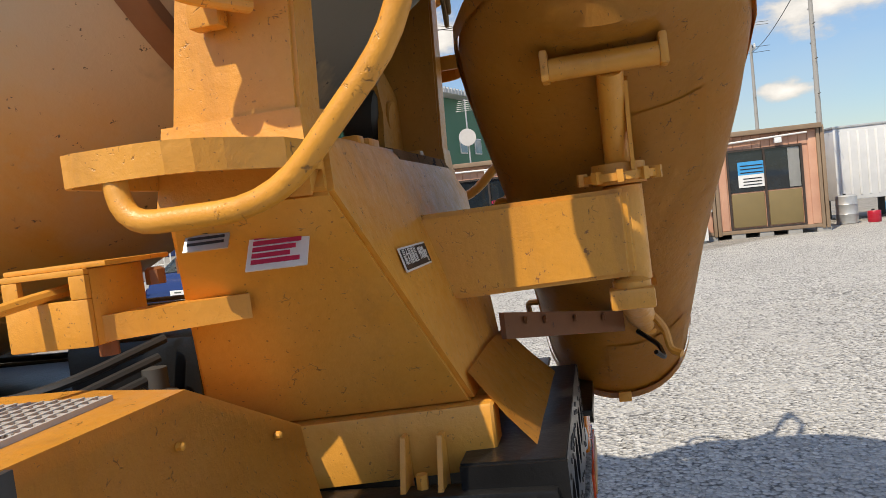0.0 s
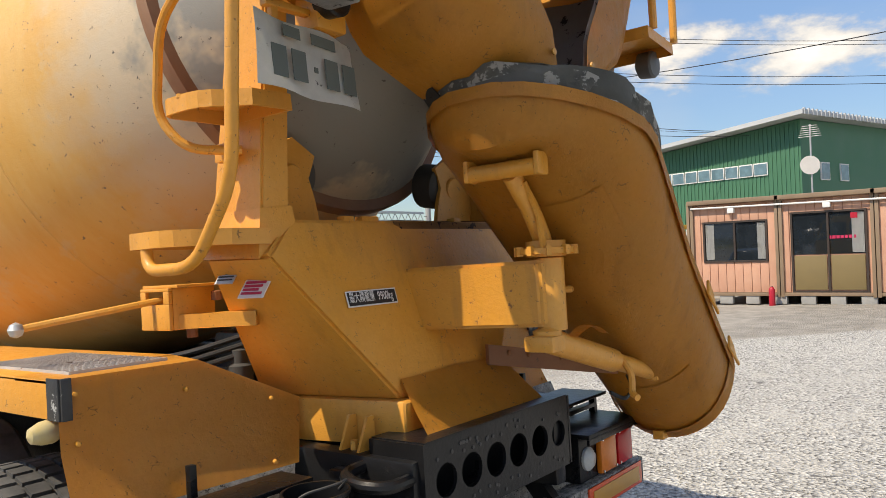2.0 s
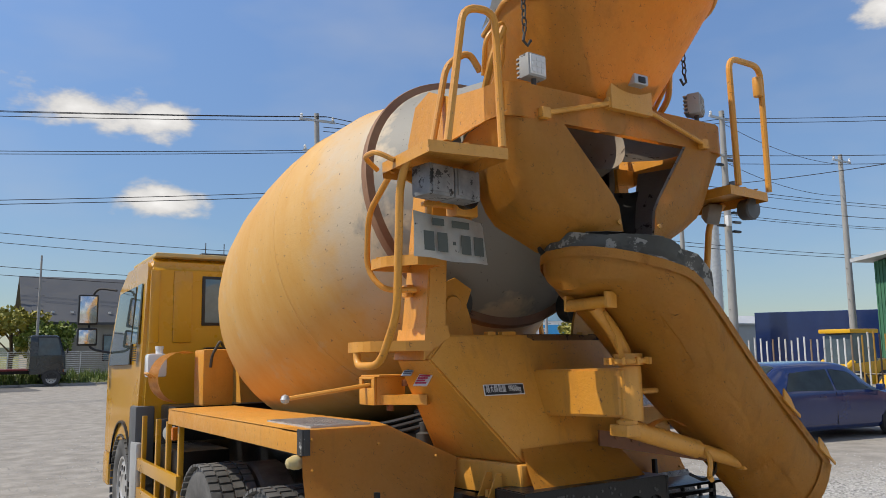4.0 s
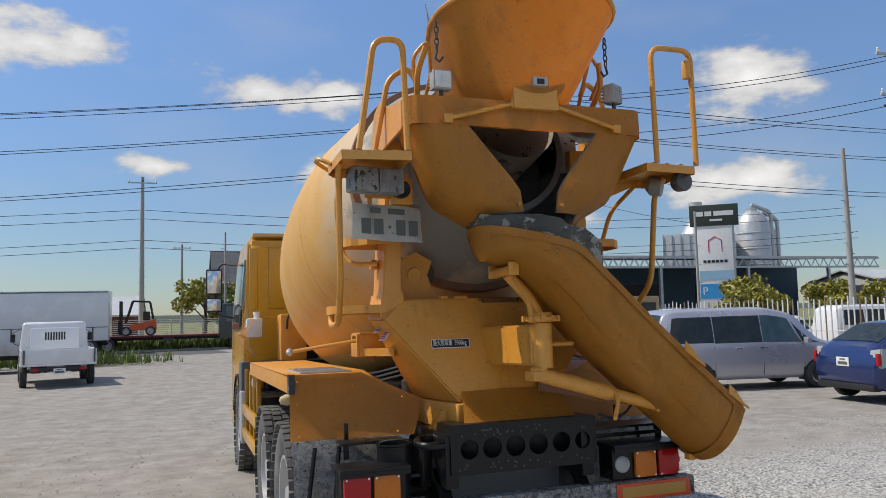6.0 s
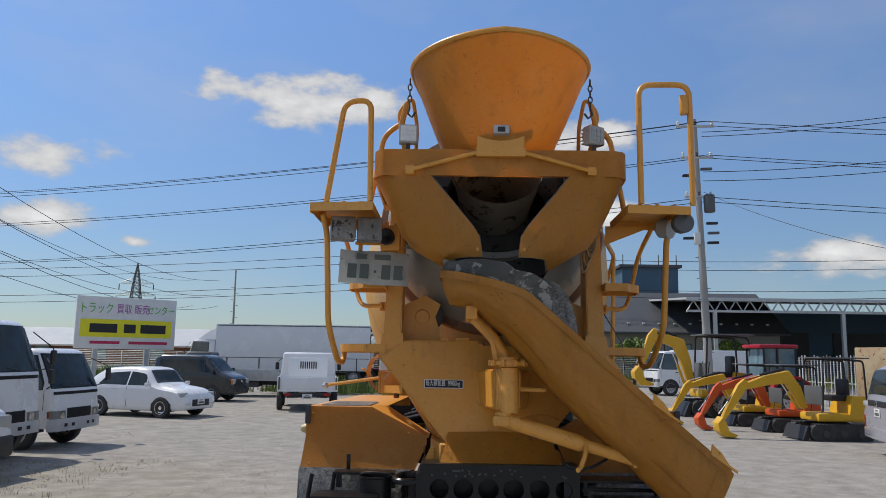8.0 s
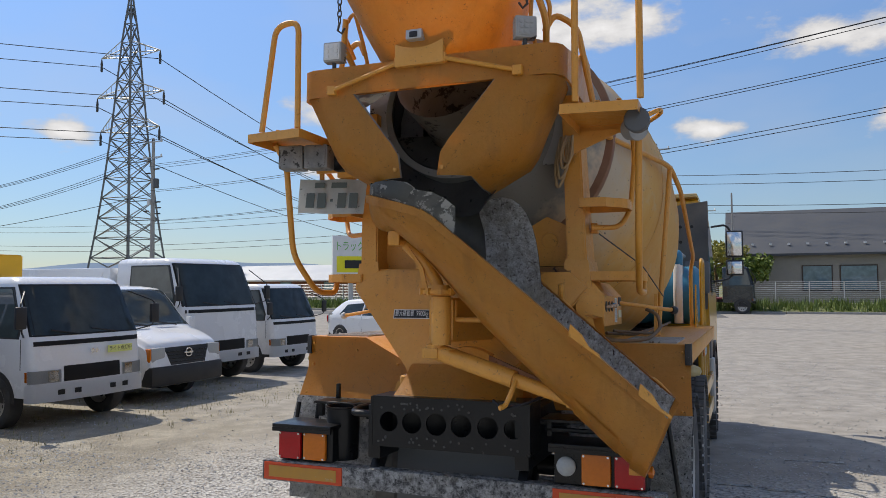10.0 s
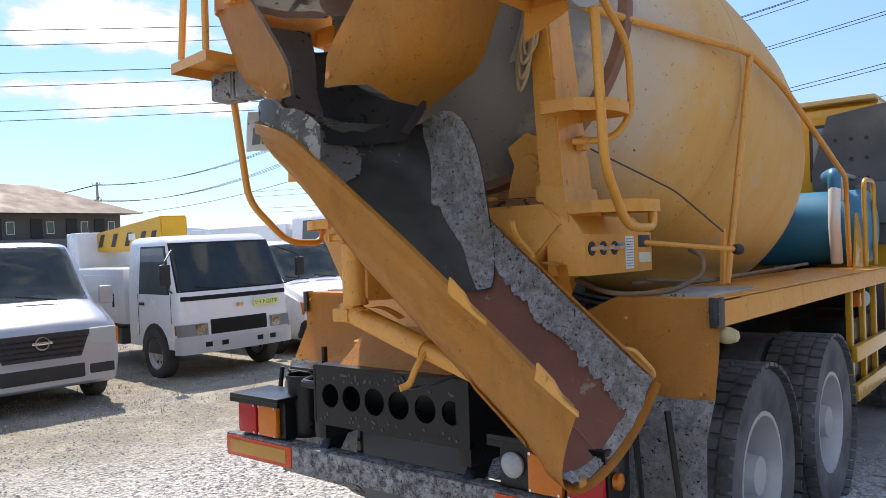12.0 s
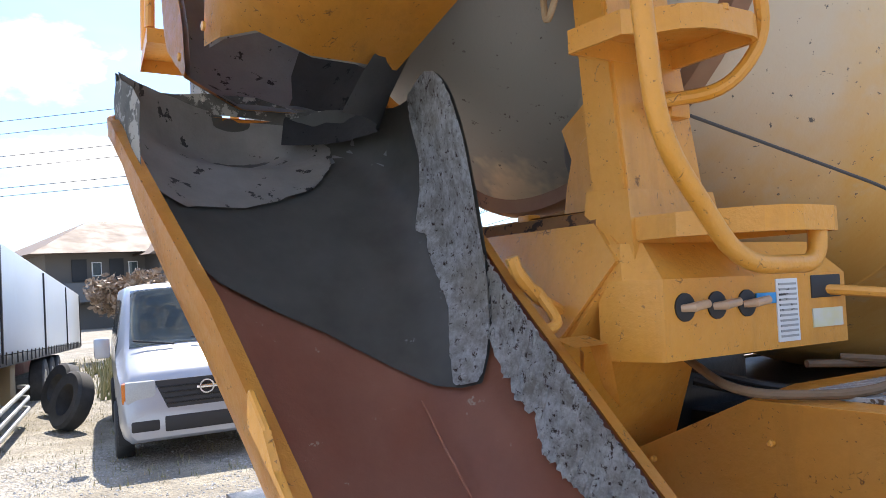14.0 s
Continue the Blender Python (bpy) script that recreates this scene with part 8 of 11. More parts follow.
cabover("cab_truck", "white lorry with a plain white cab", put(-10.5, 11.5, -94), WHITE, 1.72, 1.62, 2.0, 0.44, 0.36, 5.0, "dropside", DARK, None, ROW, 0.62, 0.4)
# boom on the aerial truck
bm = B()
hull(bm, [(-0.22, -2.2, 1.80), (0.22, -2.2, 1.80), (0.22, 0.55, 1.78), (-0.22, 0.55, 1.78)], [(-0.22, -2.2, 2.12), (0.22, -2.2, 2.12), (0.22, 0.55, 2.32), (-0.22, 0.55, 2.32)])
bmesh.ops.bevel(bm, geom=bm.edges[:], offset=0.02, segments=2, affect="EDGES")
boom = part("boom", bm, MACHINE_YELLOW, dutro, "yellow folding boom with black hazard stripes")
for s in (-1, 1):
    for y in (-1.9, -1.35, -0.8, -0.25, 0.12):
        bm = B()
        x = s * 0.224
        hull(bm, [(x - 0.003, y, 1.88), (x - 0.003, y + 0.16, 1.88), (x - 0.003, y + 0.30, 2.1), (x - 0.003, y + 0.14, 2.1)], [(x + 0.003, y, 1.88), (x + 0.003, y + 0.16, 1.88), (x + 0.003, y + 0.30, 2.1), (x + 0.003, y + 0.14, 2.1)])
        part("hazard_stripe", bm, DARK, boom)
    bm = B()
    box(bm, s * 0.225 - 0.003, s * 0.225 + 0.003, -0.62, -0.36, 1.97, 2.08)
    part("maker_mark", bm, PAPER, boom)
bm = B()
box(bm, -0.55, 0.55, -2.5, -1.95, 1.2, 2.15, 0.03)
part("work_basket", bm, WHITE, dutro)
bm = B()
lathe(bm, [(0.3, 1.45), (0.3, 1.60), (0.2, 1.62), (0.2, 1.75)], Matrix.Translation((0, 0.2, 0)), 20)
part("turntable", bm, MACHINE_YELLOW, dutro)
# sign on its nose
bm = B()
box(bm, -0.62, -0.22, 2.375, 2.39, 0.94, 1.04, 0.002)
tag = part("notice_strip", bm, plain("pale_yellow_strip", (0.72, 0.75, 0.25), 0.5), dutro)
text_part("notice_text", "ライト点灯中", 0.075, pose(-0.42, 2.3915, 0.99, 90, 0, 180), INK, tag, stretch=0.85, extrude=0.0006)
bm = B()
for s in (-1, 1):
    lathe(bm, [(0.03, 0), (0.03, 0.01)], Matrix.Translation((s * 0.03, 2.385, 0.99)) @ Matrix.Rotation(radians(-90), 4, "X"), 14)
part("badge", bm, CHROME, dutro)

# yard traffic ahead of the mixer
hatchback("hatchback", "white compact hatchback parked on the tarmac", put(-9.9, 19.6, -90 - 18), WHITE, 3.84, 1.70, 1.50, 0.30)
caravan("dark_van", "dark grey small van, parked behind the white hatchback", put(-10.9, 27.4, -90 - 10), DARKCAR, 3.6, 1.55, 1.85)
kei = cabover("small_tipper_truck", "white small tipper lorry with its tail towards the yard", put(-5.75, 23.8, 11), WHITE, 2.05, 1.4, 2.0, 0.45, 0.34, 4.3, "dropside", None, None, "", 0.6, 0.42)
bm = B()
box(bm, -0.72, 0.72, 0.36, 0.44, 1.1, 1.80, 0.03)
guard_ = part("cab_guard", bm, WHITE, kei)
for k in range(8):
    part("guard_slot", box(B(), -0.30 + 0.08 * k, -0.255 + 0.08 * k, 0.345, 0.36, 1.40, 1.66, 0.004), DARK, guard_)
for x in (-0.98, 0.94):
    part("tailgate_hinge", box(B(), x, x + 0.05, -2.185, -2.15, 0.74, 1.16, 0.004), GREYPL, kei)
cabover("flat_truck", "pale flat-bed lorry by the verge", put(-9.9, 31.2, 96), GREYPL, 2.0, 1.6, 2.0, 0.5, 0.4, 6.5, "dropside", None, GALV, "", 0.62, 0.45)
wing = cabover("wing_van_truck", "big white wing-body lorry on the road verge", put(-11.9, 46.0, 90), WHITE, 2.4, 1.9, 2.75, 0.55, 0.48, 12.0, "box", DARK, WHITE, "", 0.66, 2.95, belt=1.65)
bm = B()
hull(bm, [(-1.15, 3.9, 2.75), (1.15, 3.9, 2.75), (0.95, 5.3, 2.75), (-0.95, 5.3, 2.75)], [(-1.15, 3.9, 3.55), (1.15, 3.9, 3.55), (0.8, 4.6, 3.3), (-0.8, 4.6, 3.3)])
part("wind_deflector", bm, WHITE, wing)
for z0_, z1_, mt_ in ((1.62, 1.66, GREYPL), (0.80, 0.86, DARK), (3.66, 3.72, GREYPL)):
    part("side_rail", box(B(), -1.262, -1.228, -5.95, 3.9, z0_, z1_), mt_, wing)
for k in range(5):
    part("side_latch", box(B(), -1.27, -1.235, -5.2 + 2.1 * k, -5.12 + 2.1 * k, 0.86, 1.62), GREYPL, wing)
carrier = cabover("forklift_carrier_truck", "dark flat-bed lorry carrying a forklift", put(-2.4, 47.0, -90), DARKCAR, 2.3, 1.9, 2.9, 0.7, 0.45, 9.4, "flat", DARK, RED_STEEL, "", 0.8, 0.3, belt=1.75)
cabover("white_delivery_truck", "white lorry parked by the far fence", put(12.6, 37.0, 100), WHITE, 1.9, 1.6, 2.3, 0.5, 0.4, 5.5, "box", DARK, WHITE, "", 0.7, 1.6, belt=1.35)

# forklift
fk = thing("forklift", "red and black forklift on a flat-bed lorry", "forklift", pose(-4.3, 47.0, ground_z(-4.3, 47) + 1.0, 0, 0, 90))
bm = B()
hull(bm, [(-0.55, -1.0, 0.35), (0.55, -1.0, 0.35), (0.55, 0.9, 0.35), (-0.55, 0.9, 0.35)], [(-0.5, -0.95, 1.0), (0.5, -0.95, 1.0), (0.5, 0.45, 0.7), (-0.5, 0.45, 0.7)])
part("body", bm, MACHINE_ORANGE, fk)
part("overhead_guard", pipe([(-0.5, -0.8, 1.0), (-0.5, -0.6, 2.1), (-0.5, 0.4, 2.15), (-0.5, 0.8, 0.8)], 0.05, 0.1, 8), DARK, fk)
part("overhead_guard", pipe([(0.5, -0.8, 1.0), (0.5, -0.6, 2.1), (0.5, 0.4, 2.15), (0.5, 0.8, 0.8)], 0.05, 0.1, 8), DARK, fk)
bm = B()
for x in (-0.4, -0.2, 0, 0.2, 0.4):
    box(bm, x - 0.02, x + 0.02, -0.6, 0.45, 2.1, 2.16)
part("roof_bars", bm, DARK, fk)
bm = B()
for x in (-0.35, 0.35):
    box(bm, x - 0.06, x + 0.06, 1.0, 1.15, 0.1, 2.15)
box(bm, -0.5, 0.5, 1.15, 1.22, 0.2, 0.9)
part("mast", bm, DARK, fk)
bm = B()
box(bm, -0.25, 0.25, -0.6, -0.2, 0.95, 1.5, 0.06)
part("seat", bm, DARK, fk)
four_wheels(fk, 0.58, 0.75, -0.65, 0.30, 0.2)

# right side of the yard
minivan("lilac_minivan", "silver-lilac minivan with dark rear glass", put(10.5, 10.75, -101), LILAC)
hatchback("blue_hybrid_car", "dark blue hatchback saloon, tail towards the mixer", put(12.0, 6.75, -98), NAVY, 4.46, 1.74, 1.49, 0.42)


def mini_excavator(name, label, m, mat, arm_out, scale=1.0, canopy=True):
    v = thing(name, label, "excavator", m @ Matrix.Scale(scale, 4))
    for s in (-1, 1):
        bm = B()
        pts = []
        for i in range(9):
            a = math.pi / 2 + math.pi * i / 8
            pts.append((-0.62 + 0.20 * math.cos(a), 0.20 + 0.20 * math.sin(a)))
        for i in range(9):
            a = -math.pi / 2 + math.pi * i / 8
            pts.append((0.62 + 0.20 * math.cos(a), 0.20 + 0.20 * math.sin(a)))
        prism(bm, pts, s * 0.45 - 0.12, s * 0.45 + 0.12, "x")
        tr = part("crawler_track", bm, RUBBER, v)
        for k in range(14):
            bm = B()
            y = -0.65 + 0.1 * k
            box(bm, s * 0.45 - 0.125, s * 0.45 + 0.125, y, y + 0.05, 0.395, 0.415)
            part("track_pad", bm, RUBBER, tr)
        for y in (-0.45, 0.0, 0.45):
            bm = B()
            lathe(bm, [(0.09, 0), (0.09, 0.02)], along((s * 0.57, y, 0.17), (s * 0.7, y, 0.17)), 12)
            part("track_roller", bm, STEEL_DARK, tr)
    bm = B()
    hull(bm, [(-0.5, 0.85, 0.03), (0.5, 0.85, 0.03), (0.5, 1.0, 0.03), (-0.5, 1.0, 0.03)], [(-0.5, 0.80, 0.36), (0.5, 0.80, 0.36), (0.5, 0.86, 0.36), (-0.5, 0.86, 0.36)])
    part("dozer_blade", bm, DARK, v)
    bm = B()
    box(bm, -0.45, 0.45, -0.75, 0.55, 0.46, 0.66, 0.06)
    bd = part("upper_body", bm, mat, v)
    bm = B()
    hull(bm, [(-0.45, -0.80, 0.64), (0.45, -0.80, 0.64), (0.45, -0.25, 0.64), (-0.45, -0.25, 0.64)], [(-0.42, -0.76, 1.05), (0.42, -0.76, 1.05), (0.42, -0.35, 1.10), (-0.42, -0.35, 1.10)])
    part("engine_cover", bm, mat, bd)
    bm = B()
    box(bm, -0.22, 0.22, -0.35, 0.05, 0.95, 1.10, 0.05)
    box(bm, -0.22, 0.22, -0.42, -0.30, 1.05, 1.5, 0.05)
    part("seat", bm, DARK, bd)
    for x in (-0.25, 0.25):
        bm = B()
        rod(bm, (x, 0.35, 0.66), (x, 0.25, 1.35), 0.012, 6)
        part("control_lever", bm, DARK, bd)
    if canopy:
        for x in (-0.42, 0.42):
            part("canopy_post", pipe([(x, -0.72, 1.0), (x, -0.68, 1.95), (x, 0.35, 2.0), (x, 0.42, 0.7)], 0.025, 0.1, 6), DARK, bd)
        bm = B()
        box(bm, -0.5, 0.5, -0.80, 0.46, 2.0, 2.035, 0.015)
        part("canopy_roof", bm, GREYPL, bd)
        bm = B()
        box(bm, -0.40, 0.40, 0.395, 0.415, 0.85, 1.32, 0.008)
        part("front_shield", bm, GREYPL, bd)
    x, y, z = 0.12, 0.6, 0.75
    joints = [(0.0, 0.0), (0.42, 0.78), (1.62, 0.50), (2.12, -0.28)] if arm_out else [(0.0, 0.0), (0.30, 1.05), (0.98, 1.20), (1.30, 0.42)]
    P = [Vector((x, y + a, z + b)) for a, b in joints]

    def limb(pts, widths, half):
        """A welded box limb: a flat outline round a bent line."""
        up, dn = [], []
        for i, p in enumerate(pts):
            d = (pts[min(i + 1, len(pts) - 1)] - pts[max(i - 1, 0)]).normalized()
            q = Vector((0, -d.z, d.y)) * widths[i]
            up.append(p + q)
            dn.append(p - q)
        return prism(B(), [(p.y, p.z) for p in up + dn[::-1]], x - half, x + half, "x")
    bm = limb([P[0], P[0].lerp(P[1], 0.55) + Vector((0, -0.02, 0.05)), P[1], P[1].lerp(P[2], 0.45) + Vector((0, 0, 0.03)), P[2]], (0.07, 0.13, 0.16, 0.12, 0.07), 0.085)
    bmesh.ops.bevel(bm, geom=bm.edges[:], offset=0.012, segments=1, affect="EDGES")
    part("boom", bm, mat, v, angle=30)
    e = P[2] + (P[2] - P[3]).normalized() * 0.22
    bm = limb([e, P[2], P[2].lerp(P[3], 0.5), P[3]], (0.05, 0.12, 0.09, 0.05), 0.065)
    bmesh.ops.bevel(bm, geom=bm.edges[:], offset=0.01, segments=1, affect="EDGES")
    part("dipper_arm", bm, mat, v, angle=30)
    c = P[3]
    bm = prism(B(), [(c.y + 0.06, c.z + 0.06), (c.y + 0.20, c.z - 0.10), (c.y + 0.16, c.z - 0.30), (c.y + 0.0, c.z - 0.44), (c.y - 0.26, c.z - 0.44), (c.y - 0.30, c.z - 0.38), (c.y - 0.08, c.z - 0.30), (c.y - 0.02, c.z - 0.08)], x - 0.18, x + 0.18, "x")
    bmesh.ops.bevel(bm, geom=bm.edges[:], offset=0.008, segments=1, affect="EDGES")
    part("bucket", bm, mat, v)
    for a, b, r0 in ((P[0] + Vector((0, 0.16, 0.0)), P[0].lerp(P[1], 0.8) + Vector((0, 0.22, -0.02)), 0.035), (P[1] + Vector((0, 0.05, 0.20)), e + Vector((0, 0.02, 0.03)), 0.032), (e + Vector((0, 0.05, -0.02)), P[3] + Vector((0, 0.10, 0.12)), 0.028)):
        ram = part("hydraulic_ram", rod(B(), a, a.lerp(b, 0.62), r0, 10), mat if r0 > 0.033 else DARK, v)
        part("ram_rod", rod(B(), a.lerp(b, 0.60), b, r0 * 0.55, 8), CHROME, ram)
    return v


EX = "row of small diggers"
for nm, lab, x, y, hd, mat, out, sc in (("mini_excavator", "small yellow excavator with a canopy and lowered boom", 8.95, 14.8, 95, MACHINE_YELLOW, True, 0.98),
                                        ("orange_mini_excavator", "small orange excavator with its blade down", 8.8, 16.8, 95, MACHINE_ORANGE, True, 0.88),
                                        ("yellow_mini_excavator", "small yellow excavator with a high folded boom", 8.5, 18.5, 95, MACHINE_YELLOW, True, 0.88),
                                        ("folded_mini_excavator", "yellow excavator with a tall folded boom", 8.6, 22.0, 92, MACHINE_YELLOW, False, 1.35)):
    tagged(mini_excavator(nm, lab, put(x, y, hd), mat, out, sc), group=EX)

# farm tractor
tr = thing("farm_tractor", "red farm tractor with a glazed cab", "tractor", put(9.6, 20.6, 96))
bm = B()
hull(bm, [(-0.32, 0.2, 0.8), (0.32, 0.2, 0.8), (0.30, 1.7, 0.75), (-0.30, 1.7, 0.75)], [(-0.32, 0.2, 1.42), (0.32, 0.2, 1.42), (0.24, 1.65, 1.25), (-0.24, 1.65, 1.25)])
bmesh.ops.bevel(bm, geom=bm.edges[:], offset=0.05, segments=2, affect="EDGES")
part("bonnet", bm, MACHINE_RED, tr)
bm = B()
box(bm, -0.22, 0.22, 1.62, 1.72, 0.8, 1.15, 0.02)
part("front_grille", bm, DARK, tr)
bm = B()
box(bm, -0.6, 0.6, -0.95, 0.35, 2.28, 2.40, 0.05)
part("cab_roof", bm, MACHINE_RED, tr)
bm = B()
hull(bm, [(-0.55, -0.85, 1.2), (0.55, -0.85, 1.2), (0.5, 0.25, 1.1), (-0.5, 0.25, 1.1)], [(-0.55, -0.85, 2.27), (0.55, -0.85, 2.27), (0.52, 0.15, 2.27), (-0.52, 0.15, 2.27)])
part("cab_glass", bm, GLASS_BLUE, tr)
for x in (-0.56, 0.56):
    for y in (-0.86, -0.25, 0.2):
        bm = B()
        box(bm, x - 0.025, x + 0.025, y - 0.025, y + 0.025, 0.9, 2.28)
        part("cab_pillar", bm, DARK, tr)
    bm = B()
    pts = [(-0.55 + 0.78 * math.cos(a), 0.65 + 0.78 * math.sin(a)) for a in (math.pi * i / 10 for i in range(11))]
    pts += [(-0.55 + 0.70 * math.cos(a), 0.65 + 0.70 * math.sin(a)) for a in (math.pi * (10 - i) / 10 for i in range(11))]
    prism(bm, pts, x * 1.05 - 0.02 if x > 0 else x * 1.05 - 0.3, x * 1.05 + 0.3 if x > 0 else x * 1.05 + 0.02, "x")
    part("mudguard", bm, MACHINE_RED, tr)
for s in (-1, 1):
    wheel(tr, s * 0.72, -0.55, 0.65, 0.65, 0.35, s, 0.34, "wheel", 8, 0.06, PAPER, 28, 18)
    wheel(tr, s * 0.55, 1.25, 0.42, 0.42, 0.25, s, 0.22, "wheel", 8, 0.04, PAPER, 24, 16)
bm = B()
box(bm, -0.25, 0.25, -0.9, 1.5, 0.5, 0.8, 0.05)
part("chassis", bm, DARK, tr)

# semi-trailer behind the silver van, with tyres leaning against it
tl = thing("box_trailer", "white curtain-side trailer with dark running gear", "trailer", pose(-8.9, -0.55, 0.07, -2.5, 0, 80.9) @ pose(-1.2, 0, 0))
bm = B()
box(bm, -1.2, 1.2, -1.5, 14.0, 1.15, 2.55, 0.02)
bx = part("box_body", bm, plain("trailer_white", (0.55, 0.60, 0.64), 0.35), tl)
for y in (-0.2, 4.6, 9.3, 13.9):
    bm = B()
    box(bm, 1.2, 1.225, y - 0.03, y + 0.03, 1.05, 2.5, 0.005)
    part("lock_post", bm, DARK, bx)
for k in range(30):
    bm = B()
    y = -1.4 + 0.5 * k
    box(bm, 1.2, 1.215, y, y + 0.03, 1.02, 1.18, 0.003)
    part("rave_hook", bm, STEEL_DARK, bx)
bm = B()
box(bm, -1.2, 1.2, -1.5, 14.0, 1.0, 1.14, 0.01)
part("floor_frame", bm, STEEL_DARK, tl)
bm = B()
for s in (-1, 1):
    box(bm, s * 0.4 - 0.05, s * 0.4 + 0.05, -1.4, 13.8, 0.62, 1.0)
part("chassis_beam", bm, RED_STEEL, tl)
for z in (0.35, 0.5, 0.65):
    part("side_guard", pipe([(1.1, -1.2, z - 0.15), (1.25, -1.0, z - 0.15), (1.25, 1.7, z), (1.1, 1.9, z)], 0.03, 0.1, 8), GALV, tl)
for y in (5.2, 6.5, 7.8):
    wheel(tl, 1.02, y, 0.48, 0.48, 0.26, 1, 0.28, "wheel", 8, 0.1, RIM, 28)
    wheel(tl, -1.02, y, 0.48, 0.48, 0.26, -1, 0.28, "wheel", 8, 0.1, RIM, 24)
for y in (-0.6, 0.5, 1.9):
    bm = B()
    box(bm, 0.7, 1.0, y, y + 0.5, 0.4, 1.0, 0.03)
    part("tool_box", bm, paint("bare_plywood", (0.30, 0.22, 0.12), (0.36, 0.28, 0.17), 0.7), tl)
for k, (x, y) in enumerate(((-9.68, 0.24), (-11.4, 0.25))):
    ty = thing("spare_tyre", "black worn lorry tyre leaning against the trailer", "tyre", pose(x, y, ground_z(x, y), 0, 0, 20), "leaning tyres")
    bm = B()
    m_ = Matrix.Translation((0, 0, 0.39)) @ Matrix.Rotation(radians(70), 4, "X")
    lathe(bm, [(0.22, -0.1), (0.36, -0.12), (0.40, -0.08), (0.40, 0.08), (0.36, 0.12), (0.22, 0.1), (0.21, 0)], m_, 30, caps=False)
    lathe(bm, [(0.21, 0), (0.22, -0.1)], m_, 30, caps=False)
    part("tyre", bm, RUBBER, ty)

# ---- buildings and surroundings ----
TIMBER = paint("pink_cedar_boards", (0.52, 0.27, 0.18), (0.60, 0.35, 0.24), 0.8, (0.36, 0.16, 0.10), 0.70, 18, 2.2, 0.3)
TRIM_BROWN = paint("brown_steel_trim", (0.22, 0.15, 0.095), (0.28, 0.20, 0.13), 0.6, None, 0.7, 30, 2, 0.1)
FRAME_BROWN = plain("dark_bronze_frame", (0.045, 0.03, 0.022), 0.45)
DOOR_PANEL = plain("ochre_door_panel", (0.20, 0.145, 0.06), 0.6)
GREEN_WALL = paint("green_corrugated_wall", (0.045, 0.155, 0.085), (0.055, 0.175, 0.10), 0.6, None, 0.7, 20, 0.5, 0.1)
ROOF_GREY = paint("charcoal_roof", (0.055, 0.06, 0.068), (0.075, 0.08, 0.088), 0.6, None, 0.7, 20, 0.6, 0.1)
WALL_BEIGE = plain("beige_house_wall", (0.32, 0.30, 0.26), 0.85)
ROOF_BROWN = paint("brown_tile_roof", (0.135, 0.098, 0.072), (0.18, 0.135, 0.10), 0.7, None, 0.7, 14, 0.8, 0.2)
ROOF_PALE = paint("pale_metal_roof", (0.42, 0.44, 0.45), (0.52, 0.54, 0.55), 0.5, None, 0.7, 20, 0.5, 0.1)
BRICK_FAR = plain("brown_barn_wall", (0.14, 0.065, 0.045), 0.9)
BLUE_WALL = plain("blue_sheet_wall", (0.045, 0.10, 0.15), 0.6)
CURTAIN = plain("pale_curtain", (0.5, 0.5, 0.48), 0.9)
BLOCK = paint("concrete_block", (0.28, 0.275, 0.26), (0.36, 0.35, 0.33), 0.95, None, 0.7, 40, 4, 0.4)
STRAW = paint("dry_grass", (0.40, 0.30, 0.13), (0.50, 0.40, 0.20), 0.9, None, 0.7, 30, 1.0, 0.2)
ASPHALT = paint("road_asphalt", (0.085, 0.083, 0.08), (0.12, 0.117, 0.112), 0.9, (0.17, 0.165, 0.16), 0.66, 60, 0.4, 0.3)


def leaf_material(name, dark, light):
    m, n, l, b = material(name)
    geo = n.new("ShaderNodeNewGeometry")
    l.new(mixc(n, l, geo.outputs["Random Per Island"], dark, light), b.inputs["Base Color"])
    b.inputs["Roughness"].default_value = 0.6
    b.inputs["Subsurface Weight"].default_value = 0.0
    return m


LEAF = leaf_material("spring_leaves", (0.05, 0.10, 0.012), (0.20, 0.25, 0.03))
LEAF_YEL = leaf_material("yellow_green_leaves", (0.13, 0.14, 0.012), (0.34, 0.29, 0.04))
LEAF_DRY = leaf_material("dry_twigs", (0.20, 0.13, 0.08), (0.38, 0.28, 0.19))
GRASS = leaf_material("verge_grass", (0.06, 0.11, 0.015), (0.20, 0.25, 0.05))
WEED = leaf_material("lot_weeds", (0.11, 0.125, 0.035), (0.40, 0.35, 0.20))
BARK = paint("bark", (0.10, 0.075, 0.05), (0.16, 0.12, 0.085), 0.9, None, 0.7, 30, 4, 0.5)


def leaves(bm, centre, spread, count, size, rng):
    for _ in range(count):
        d = Vector((rng.gauss(0, 1), rng.gauss(0, 1), rng.gauss(0, 0.8)))
        d = d.normalized() * (rng.random() ** 0.45)
        p = centre + Vector((d.x * spread[0], d.y * spread[1], d.z * spread[2]))
        q = Euler((rng.uniform(0, 6.3), rng.uniform(0, 6.3), rng.uniform(0, 6.3))).to_matrix()
        s = size * rng.uniform(0.6, 1.3)
        vs = [bm.verts.new(p + q @ Vector(c)) for c in ((0, -s, 0), (s * 0.55, 0, s * 0.1), (0, s, 0), (-s * 0.55, 0, s * 0.1))]
        bm.faces.new(vs)


